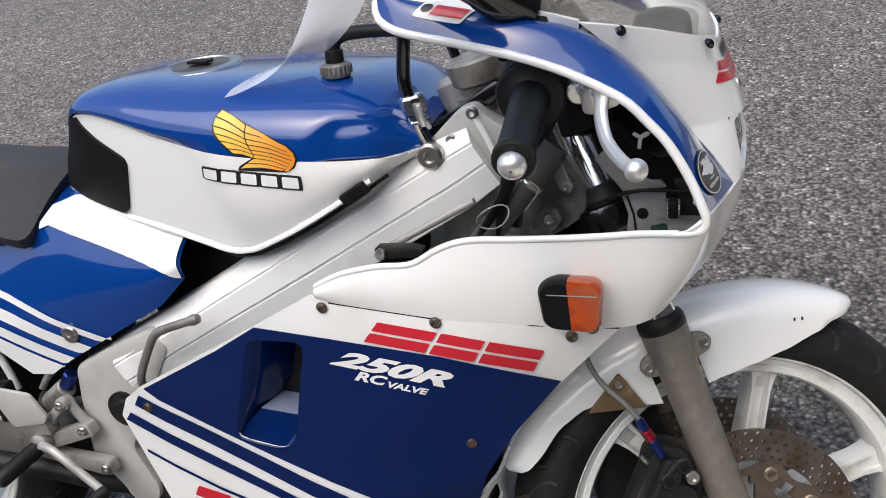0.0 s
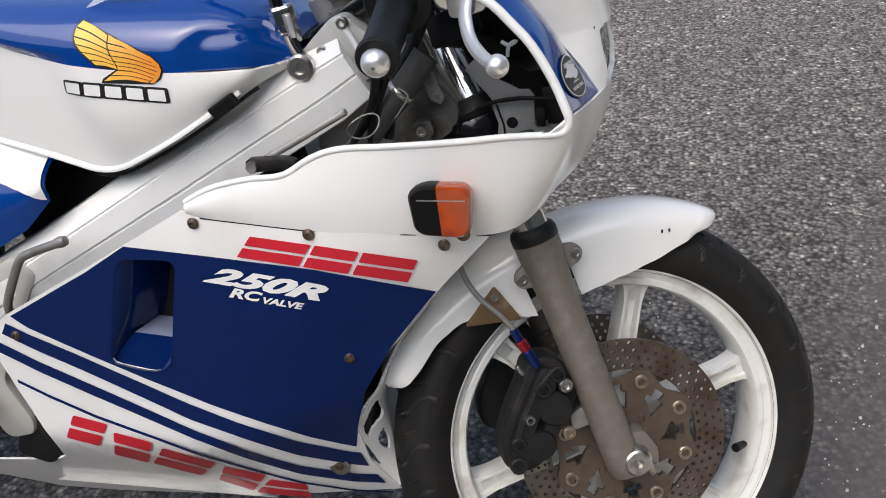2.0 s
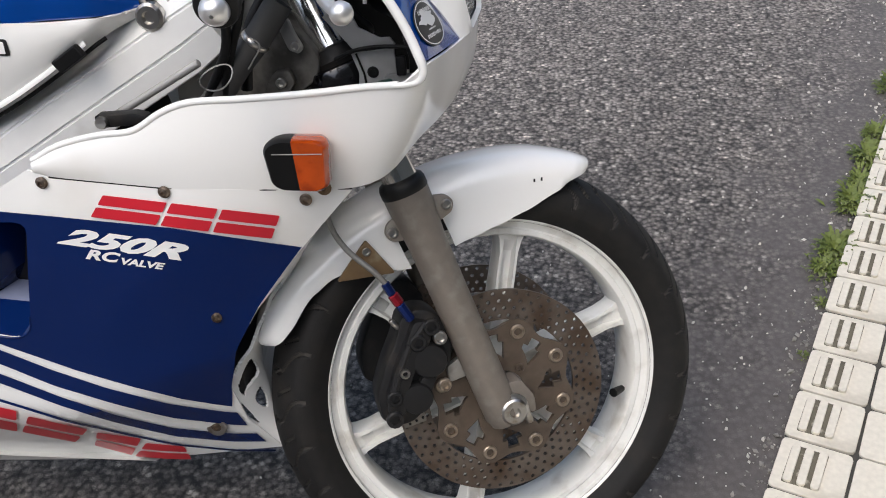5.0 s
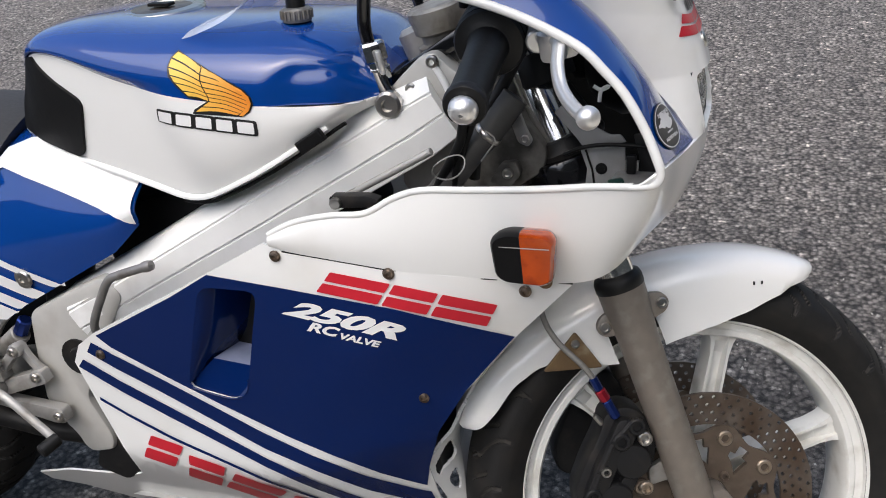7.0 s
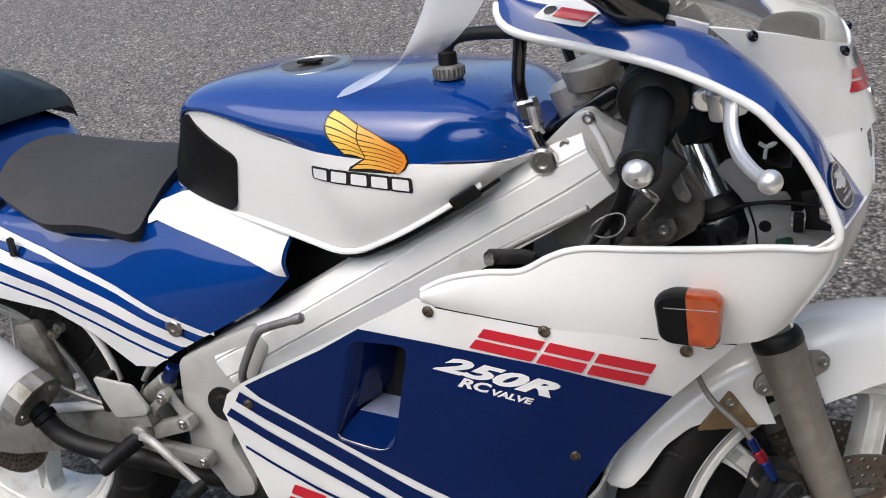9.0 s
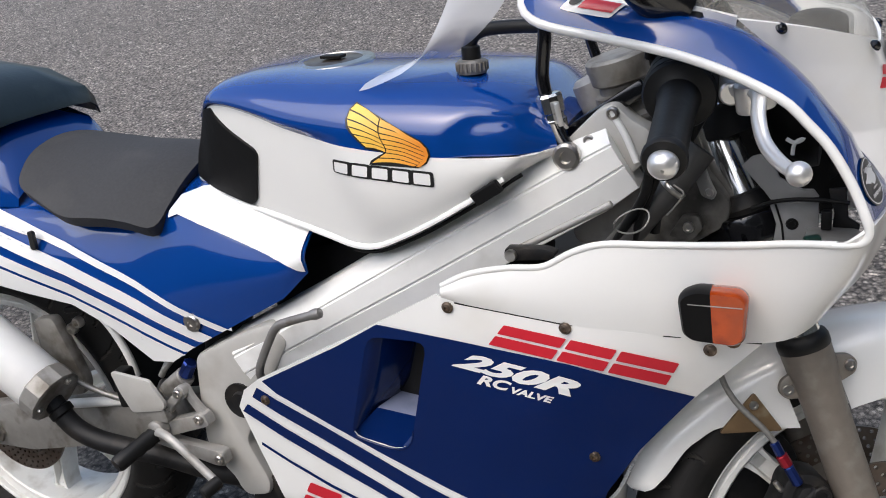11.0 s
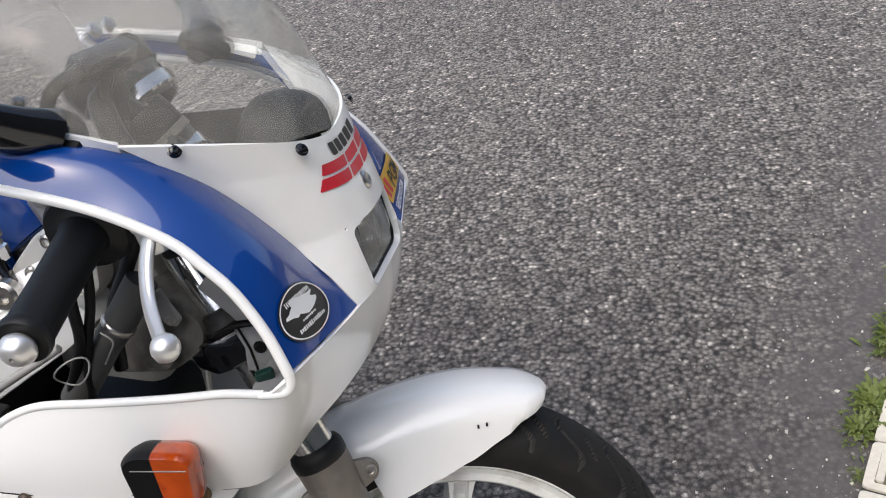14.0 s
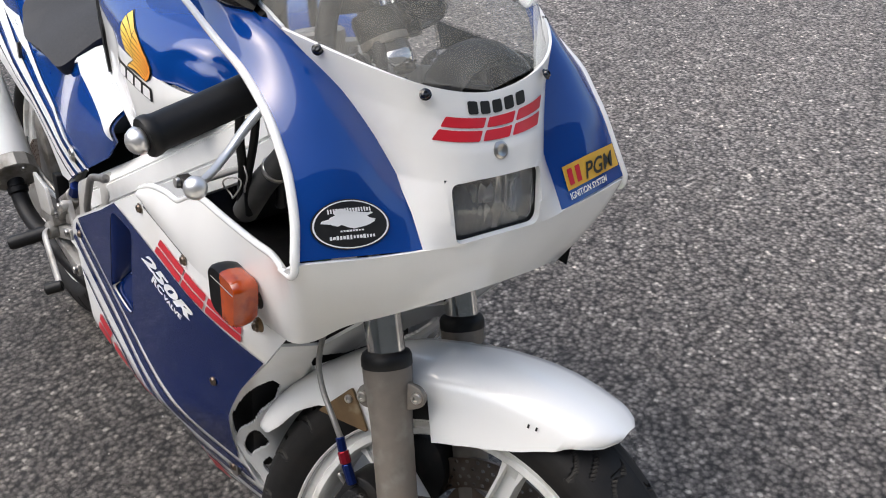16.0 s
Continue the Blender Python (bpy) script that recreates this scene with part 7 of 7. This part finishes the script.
part("arm_side", mirrored(plate(rounded([(-1.40, 0.330), (-1.038, 0.398), (-0.80, 0.445), (-0.80, 0.390), (-1.039, 0.330), (-1.40, 0.268)], 0.012, 4), -0.095, 0.032, 0.005)), CAST, arm, smooth=30)
part("arm_top", tube([(-1.20, -0.128, 0.366), (-1.02, -0.128, 0.400)], 0.008, 8), ALU, arm, smooth=60)
part("axle_nut", lathe([(0.020, 0), (0.020, 0.004), (0.014, 0.005), (0.014, 0.016), (0.0, 0.016)], 6, (-1.335, -0.127, 0.298), (0, -1, 0)), STEEL, arm)
part("caliper_stay", plate(rounded([(-1.190, 0.512), (-1.147, 0.520), (-1.110, 0.420), (-1.115, 0.395), (-1.180, 0.378)], 0.012, 4), -0.105, 0.020, 0.005), CAST, bike, "grey cast rear brake stay", smooth=30)
for x, z in ((-1.105, 0.512), (-1.120, 0.500)):
    part("stay_bolt", bolt_mesh((x, -0.11, z), (0, -1, 0), 0.009, 0.01), STEEL, bike, smooth=30)
part("hugger_edge", tube(spline([(-1.092, -0.10, 0.540), (-1.059, -0.10, 0.503), (-1.037, -0.10, 0.462), (-1.027, -0.10, 0.425)], 5), 0.006, 8), ALU, bike, "thin metal edge of the inner mudguard", smooth=60)
hug = [[Vector((-1.335 + 0.318 * math.cos(a), y, 0.298 + 0.318 * math.sin(a))) for y in (-0.085, -0.05, 0, 0.05, 0.085)] for a in [radians(d) for d in range(8, 140, 8)]]
shell("rear_hugger", loft(hug, closed=False, caps=False), BLACK, bike, "black inner rear mudguard")
part("inner_fender", box(0.30, 0.20, 0.010, 0.003, Matrix.Translation((-1.00, 0, 0.545)) @ pose(0, 0, 0, 0, -10, 0)), BLACK, bike, "black under-tray below the tail", smooth=30)
part("rear_shock", rod((-0.94, 0, 0.40), (-0.90, 0, 0.56), 0.035, None, 20, 0.004), GREY_BLACK, bike, "dark rear shock absorber", smooth=40)
# silencer
axis = (Vector((-1.30, -0.185, 0.560)) - Vector((-1.105, -0.190, 0.431))).normalized()
base = Vector((-1.100, -0.190, 0.428))
can = part("silencer", lathe([(0.026, 0.0), (0.035, 0.002), (0.037, 0.030), (0.040, 0.034), (0.041, 0.300), (0.039, 0.310), (0.026, 0.318)], 32, base, axis), ALU, bike, "brushed aluminium silencer", smooth=40)
part("silencer_ring", lathe([(0.039, -0.002), (0.0425, 0.0), (0.0425, 0.026), (0.040, 0.029)], 12, base, axis), CAST, can, "faceted cast end ring")
for k in range(3):
    a = radians(20 + 120 * k)
    q = Vector((0, 0, 1)).rotation_difference(axis)
    part("ring_bolt", bolt_mesh(base + q @ Vector((0.031 * math.cos(a), 0.031 * math.sin(a), -0.002)), tuple(-axis), 0.005, 0.005), STEEL, can, smooth=30)
part("exhaust_pipe", tube(spline([(-1.120, -0.190, 0.440), (-1.098, -0.190, 0.405), (-1.075, -0.188, 0.378), (-1.040, -0.184, 0.362), (-0.990, -0.178, 0.353), (-0.930, -0.170, 0.345), (-0.86, -0.15, 0.320), (-0.78, -0.11, 0.29)], 6), 0.0150, 16), GREY_BLACK, bike, "black steel exhaust pipe", smooth=60)
part("pipe_joint", lathe([(0.015, 0), (0.018, 0.002), (0.018, 0.012), (0.015, 0.014)], 16, (-1.100, -0.190, 0.410), (0.6, 0, -0.8)), BLACK, bike, smooth=40)

# foot peg bracket
heel = part("heel_guard", plate(rounded([(-0.985, 0.482), (-0.919, 0.476), (-0.897, 0.442), (-0.904, 0.432), (-0.959, 0.421), (-0.975, 0.451)], 0.006, 3), -0.182, 0.006, 0.002), PLATE_ALU, bike, "satin aluminium heel guard", smooth=30)
part("heel_fold", plate(rounded([(-0.905, 0.434), (-0.959, 0.422), (-0.950, 0.410), (-0.900, 0.412)], 0.004, 3), -0.165, 0.020, 0.003), CAST, heel, smooth=30)


def arm_link(a, b, w, y, thick, parent, name="link_arm"):
    a, b = Vector((a[0], a[1])), Vector((b[0], b[1]))
    d = (b - a).normalized()
    s = Vector((-d[1], d[0]))
    o = [a - d * w * 0.7 + s * w * 0.7, a - d * w + s * 0, a - d * w * 0.7 - s * w * 0.7, a - s * w, a.lerp(b, 0.3) - s * w * 0.62, a.lerp(b, 0.7) - s * w * 0.62, b - s * w, b + d * w * 0.7 - s * w * 0.7, b + d * w, b + d * w * 0.7 + s * w * 0.7, b + s * w, a.lerp(b, 0.7) + s * w * 0.62, a.lerp(b, 0.3) + s * w * 0.62, a + s * w]
    return part(name, plate([tuple(p) for p in o], y, thick, 0.002), DULL_ALU, parent, smooth=30)


hanger = part("peg_hanger", plate(rounded([(-0.952, 0.392), (-0.930, 0.402), (-0.845, 0.430), (-0.838, 0.412), (-0.925, 0.380), (-0.825, 0.372), (-0.822, 0.352), (-0.840, 0.350), (-0.945, 0.370)], 0.005, 3), -0.160, 0.016, 0.003), DULL_ALU, bike, "cast aluminium footpeg hanger", smooth=30)
arm_link((-0.880, 0.456), (-0.910, 0.427), 0.010, -0.164, 0.012, hanger)
arm_link((-0.880, 0.456), (-0.853, 0.420), 0.009, -0.158, 0.010, hanger)
for x, z in ((-0.880, 0.456), (-0.910, 0.427), (-0.853, 0.420), (-0.831, 0.362)):
    part("hanger_bolt", bolt_mesh((x, -0.176, z), (0, -1, 0), 0.007, 0.006), STEEL, hanger, smooth=30)
part("peg", lathe([(0.011, 0), (0.0125, 0.003), (0.0115, 0.012), (0.0125, 0.016), (0.0115, 0.028), (0.0125, 0.032), (0.0115, 0.044), (0.0120, 0.048), (0.0120, 0.066), (0.010, 0.070), (0.0, 0.070)], 16, (-0.925, -0.185, 0.394), (-0.30, -0.9, -0.25)), GRIP, hanger, "black rubber footpeg", smooth=30)
part("peg_boss", lathe([(0.014, 0), (0.015, 0.004), (0.015, 0.018), (0.010, 0.022), (0.0, 0.022)], 16, (-0.922, -0.172, 0.398), (0, -1, 0)), CAST, hanger, smooth=40)
pedal = part("brake_pedal", tube(spline([(-0.915, -0.195, 0.402), (-0.888, -0.205, 0.405), (-0.850, -0.208, 0.378), (-0.817, -0.21, 0.352)], 5), 0.0058, 10, flat=0.6), DULL_ALU, bike, "aluminium rear brake pedal", smooth=50)
part("pedal_tip", rod((-0.812, -0.206, 0.350), (-0.822, -0.232, 0.343), 0.0095, None, 14, 0.002), GRIP, pedal, "black rubber pedal tip", smooth=40)
mc = part("rear_cylinder", rod((-0.938, -0.150, 0.428), (-0.885, -0.150, 0.470), 0.015, 0.014, 18, 0.002), CAST, bike, "grey rear brake cylinder", smooth=40)
part("banjo_fitting", rod((-0.886, -0.150, 0.470), (-0.872, -0.150, 0.492), 0.010, None, 8, 0.002), ANO_BLUE, mc, "blue anodised banjo fitting")
part("cylinder_nut", lathe([(0.018, 0), (0.018, 0.008), (0.0, 0.009)], 6, (-0.925, -0.150, 0.440), (0.78, 0, 0.62)), STEEL, mc)
for i, (p, q) in enumerate((((-0.93, -0.14, 0.47), (-0.90, -0.13, 0.51)), ((-0.95, -0.13, 0.45), (-0.92, -0.12, 0.52)))):
    part("rear_hose", tube(spline([p, tuple((a + b) / 2 + 0.008 for a, b in zip(p, q)), q], 5), 0.005, 8), HOSE, bike, "braided brake line", smooth=60)
part("rear_hose", tube(spline([(-1.28, -0.12, 0.43), (-1.20, -0.14, 0.452), (-1.12, -0.15, 0.44), (-1.07, -0.14, 0.415), (-1.03, -0.13, 0.40)], 6), 0.0045, 8), HOSE, bike, "braided rear brake line", smooth=60)
part("hose_clip", plate(rounded([(-1.03, 0.455), (-1.005, 0.458), (-1.000, 0.400), (-1.025, 0.396)], 0.005, 3), -0.125, 0.020, 0.003), GREY_BLACK, bike, "dark hose clip on the swingarm", smooth=30)
# plate below the pivot: lower engine mount and linkage
part("lower_mount", plate(rounded([(-0.80, 0.32), (-0.75, 0.33), (-0.735, 0.27), (-0.77, 0.245), (-0.82, 0.26)], 0.01, 3), -0.125, 0.02, 0.003), GREY_BLACK, bike, "dark lower engine mount", smooth=30)
part("shock_link", plate(rounded([(-0.92, 0.34), (-0.80, 0.33), (-0.79, 0.26), (-0.88, 0.25)], 0.02, 4), -0.05, 0.05, 0.006), GREY_BLACK, bike, "dark shock linkage", smooth=30)
# side stand reaching the ground on the far side
s0, s1 = Vector((-0.70, 0.14, 0.27)), Vector((-0.66, 0.262, 0.047))
stand = part("side_stand", rod(s0, s1, 0.011, 0.010, 14, 0.002), GREY_BLACK, bike, "dark steel side stand", smooth=40)
part("stand_foot", box(0.07, 0.035, 0.008, 0.002, Matrix.Translation(s1 - Vector((0, 0, 0.003))) @ pose(0, 0, 0, 9, 0, 0)), GREY_BLACK, stand)

# ---- the tiled pavement edge ----
def tile_mat(name, colour):
    return mat(name, colour, 0.8, grain=0.16, scale=120, bump=0.0012, dirt=(0.20, 0.17, 0.12), dirt_scale=9, dirt_from=0.50, dirt_to=0.85, rough_var=0.08)


TILE = tile_mat("cream_concrete_tile", (0.60, 0.56, 0.47))
GRIME = mat("grime_between_ribs", (0.11, 0.098, 0.070), 0.9, grain=0.35, scale=160, bump=0.001, dirt=(0.40, 0.37, 0.30), dirt_scale=55, dirt_from=0.54, dirt_to=0.66)
JOINT = mat("dark_joint", (0.05, 0.047, 0.04), 0.95, grain=0.3, scale=80, bump=0.002)
K0, KD = Vector((0.3715, 0.092, 0)), Vector((0.365, 0.931, 0)).normalized()
KN = Vector((KD.y, -KD.x, 0))
PITCH, KH = 0.107, 0.016
kerb_m = Matrix((KN, KD, Vector((0, 0, 1)))).transposed().to_4x4()
kerb_m.translation = K0
kerb = part("pavement", box(3.0, 14.0, 0.05 + KH - 0.004, 0, Matrix.Translation((1.504, 0.6, (KH - 0.004 - 0.05) / 2))), JOINT, None, m=kerb_m)
tagged(kerb, "cream ribbed concrete tiles edging the road", "pavement", kind="structure")


def tile_mesh(ribbed, seed):
    rnd = random.Random(seed)
    e = PITCH / 2 - 0.0022
    o = rounded([(-e, -e), (e, -e), (e, e), (-e, e)], 0.006 + 0.003 * rnd.random(), 2)
    bm = slab(o, 0.034, 0.0015)
    dirty = set()
    if ribbed:
        before = set(bm.faces)
        a, b = -1.45 * 0.0195 - 0.0075, 0.55 * 0.0195 + 0.0075
        slab(rounded([(a, -e * 0.74), (b - 0.002, -e * 0.70), (b, e * 0.73), (a + 0.001, e * 0.76)], 0.004, 2), 0.0010, 0.0, bm, Matrix.Translation((0, 0, 0.0337)))
        dirty = set(bm.faces) - before
        for k in (-1.45, -0.45, 0.55):
            slab(rounded([(k * 0.0195 - 0.0062, -e * 0.72), (k * 0.0195 + 0.0062, -e * 0.72), (k * 0.0195 + 0.0062, e * 0.72), (k * 0.0195 - 0.0062, e * 0.72)], 0.005, 2), 0.0065, 0.0012, bm, Matrix.Translation((0, 0, 0.0325)))
    for f in dirty:
        f.material_index = 1
    bm.normal_update()
    me = bpy.data.meshes.new("tile")
    bm.to_mesh(me)
    bm.free()
    me.materials.append(TILE)
    me.materials.append(GRIME)
    return me


ribbed_meshes, plain_meshes = [tile_mesh(True, k) for k in range(3)], [tile_mesh(False, k) for k in range(3)]
rnd = random.Random(7)
for j in range(-10, 30):
    for i in range(4):
        ob = new("tile", rnd.choice(ribbed_meshes if i == 0 else plain_meshes))
        ob.parent = kerb
        ob.matrix_basis = Matrix.Translation((PITCH * (i + 0.5) + 0.001, PITCH * j + 0.148, KH - 0.034 + rnd.uniform(-0.0015, 0.0015))) @ pose(0, 0, 0, rnd.uniform(-0.6, 0.6), rnd.uniform(-0.6, 0.6), rnd.uniform(-0.5, 0.5))

# the rest of the pavement's tiles, too far to tell apart
verts, faces = [], []
for j in range(-62, 64):
    for i in range(0, 28):
        if i < 4 and -10 <= j < 30:
            continue
        x, y, e, h = PITCH * (i + 0.5) + 0.001, PITCH * j + 0.148, PITCH / 2 - 0.002, KH + rnd.uniform(-0.001, 0.001)
        n = len(verts)
        verts += [(x + a * e, y + b * e, h - c) for c in (0, 0.012) for a, b in ((-1, -1), (1, -1), (1, 1), (-1, 1))]
        faces += [(n, n + 1, n + 2, n + 3)] + [(n + k, n + 4 + k, n + 4 + (k + 1) % 4, n + (k + 1) % 4) for k in range(4)]
me = bpy.data.meshes.new("paving")
me.from_pydata(verts, [], faces)
me.materials.append(TILE)
paving = new("paving", me)
paving.parent = kerb
tagged(paving, "cream concrete tiles of the pavement", "", kind="stuff")

# weeds along the edge
LEAF = mat("weed_leaf", (0.105, 0.135, 0.022), 0.55, grain=0.45, scale=30, dirt=(0.10, 0.12, 0.03), dirt_scale=25)


def weed(s, off, size, seed, blades):
    rnd = random.Random(seed)
    base = K0 + KD * s - KN * off
    verts, faces = [], []
    for i in range(blades):
        a, r = rnd.uniform(0, 6.28), abs(rnd.gauss(0, 0.4)) * size
        b = Vector((r * math.cos(a) * 0.55, r * math.sin(a) * 1.3, 0))
        d = Vector((math.cos(a) + rnd.uniform(-0.6, 0.6), math.sin(a) + rnd.uniform(-0.6, 0.6), 0)).normalized()
        ln, w = size * 0.7 * rnd.uniform(0.30, 0.75), size * rnd.uniform(0.03, 0.075)
        s2 = Vector((-d.y, d.x, 0)) * w
        up = rnd.uniform(0.3, 1.3)
        pts = [b, b + d * ln * 0.35 + Vector((0, 0, ln * 0.45 * up)), b + d * ln * 0.75 + Vector((0, 0, ln * 0.60 * up)), b + d * ln + Vector((0, 0, ln * 0.40 * up))]
        n = len(verts)
        verts += [pts[0], pts[1] - s2, pts[1] + s2, pts[2] - s2 * 0.8, pts[2] + s2 * 0.8, pts[3]]
        faces += [(n, n + 1, n + 2), (n + 1, n + 3, n + 4, n + 2), (n + 3, n + 5, n + 4)]
    me = bpy.data.meshes.new("weed")
    me.from_pydata([tuple(v) for v in verts], [], faces)
    me.materials.append(LEAF)
    ob = new("weed", me)
    ob.matrix_basis = kerb_m @ Matrix.Translation((-off, s, 0.001))
    tagged(ob, "low green weed growing in the road edge", "weed", group="weeds along the pavement")


for i, (s, off, size, n) in enumerate(((0.62, 0.014, 0.058, 120), (0.55, 0.022, 0.045, 70), (0.80, 0.012, 0.06, 110), (0.88, 0.01, 0.05, 80), (0.99, 0.012, 0.06, 110), (1.10, 0.012, 0.05, 70), (0.45, 0.008, 0.02, 30), (0.30, 0.008, 0.018, 24), (1.35, 0.01, 0.06, 80))):
    weed(s, off, size, 40 + i, n * 2)

# loose grit in the gap along the edge, and pale chips on the road
GRIT = mat("loose_grit", (0.22, 0.21, 0.19), 0.85, grain=0.6, scale=25)
PALE = mat("pale_chips", (0.55, 0.53, 0.48), 0.8, grain=0.4, scale=30)


def stones(name, places, material, label):
    rnd = random.Random(11)
    verts, faces = [], []
    for p, r in places:
        n = len(verts)
        q = pose(p[0], p[1], p[2], rnd.uniform(0, 360), rnd.uniform(0, 360), rnd.uniform(0, 360))
        for x, y, z in ((1, 0, 0), (-1, 0, 0), (0, 0.7, 0), (0, -0.8, 0), (0, 0, 0.55), (0, 0, -0.5)):
            verts.append(tuple(q @ Vector((x * r * rnd.uniform(0.7, 1.2), y * r, z * r))))
        faces += [(n + a, n + b, n + c) for a, b, c in ((0, 2, 4), (2, 1, 4), (1, 3, 4), (3, 0, 4), (2, 0, 5), (1, 2, 5), (3, 1, 5), (0, 3, 5))]
    me = bpy.data.meshes.new(name)
    me.from_pydata(verts, [], faces)
    me.materials.append(material)
    tagged(new(name, me), label, name, kind="stuff")


rnd = random.Random(5)
edge = []
for i in range(900):
    p = K0 + KD * rnd.uniform(-1.0, 2.6) - KN * abs(rnd.gauss(0.002, 0.020))
    r = rnd.uniform(0.0012, 0.0028) if i % 4 else rnd.uniform(0.003, 0.0075)
    edge.append(((p.x, p.y, r * 0.4), r))
stones("gravel", edge, GRIT, "grey grit gathered along the pavement edge")
loose = []
for i in range(420):
    p = Vector((rnd.uniform(-2.2, 1.0), rnd.uniform(-0.6, 3.0), 0))
    if (p - K0).dot(KN) < -0.01:
        r = rnd.uniform(0.0015, 0.0042)
        loose.append(((p.x, p.y, r * 0.35), r))
for i in range(620):
    p = K0 + KD * rnd.uniform(-0.8, 2.6) - KN * abs(rnd.gauss(0.03, 0.20))
    r = rnd.uniform(0.0015, 0.0034) if i % 5 else rnd.uniform(0.0035, 0.0065)
    loose.append(((p.x, p.y, r * 0.25), r))
stones("chippings", loose, PALE, "pale stone chips scattered over the asphalt")

# ---- unseen plain walls round the camera's way, added to block skylight and darken reflections ----
PLASTER = mat("dull_plaster", (0.10, 0.105, 0.10), 0.85, grain=0.25, scale=3, bump=0.002, dirt=(0.06, 0.07, 0.05), dirt_scale=0.8)
wall = part("unseen_wall_1", box(40.0, 0.3, 3.6, 0.01, Matrix.Translation((0, -7.0, 1.8))), PLASTER)
tagged(wall, "plain dull grey wall, unseen, added to darken reflections", "wall", kind="structure")
unseen_front = part("unseen_wall_2", box(0.3, 30.0, 6.4, 0.01, Matrix.Translation((5.2, 0.0, 3.2))), PLASTER, None, m=kerb_m)
tagged(unseen_front, "plain grey unseen wall added beyond the pavement to block sky light", "wall", kind="structure")
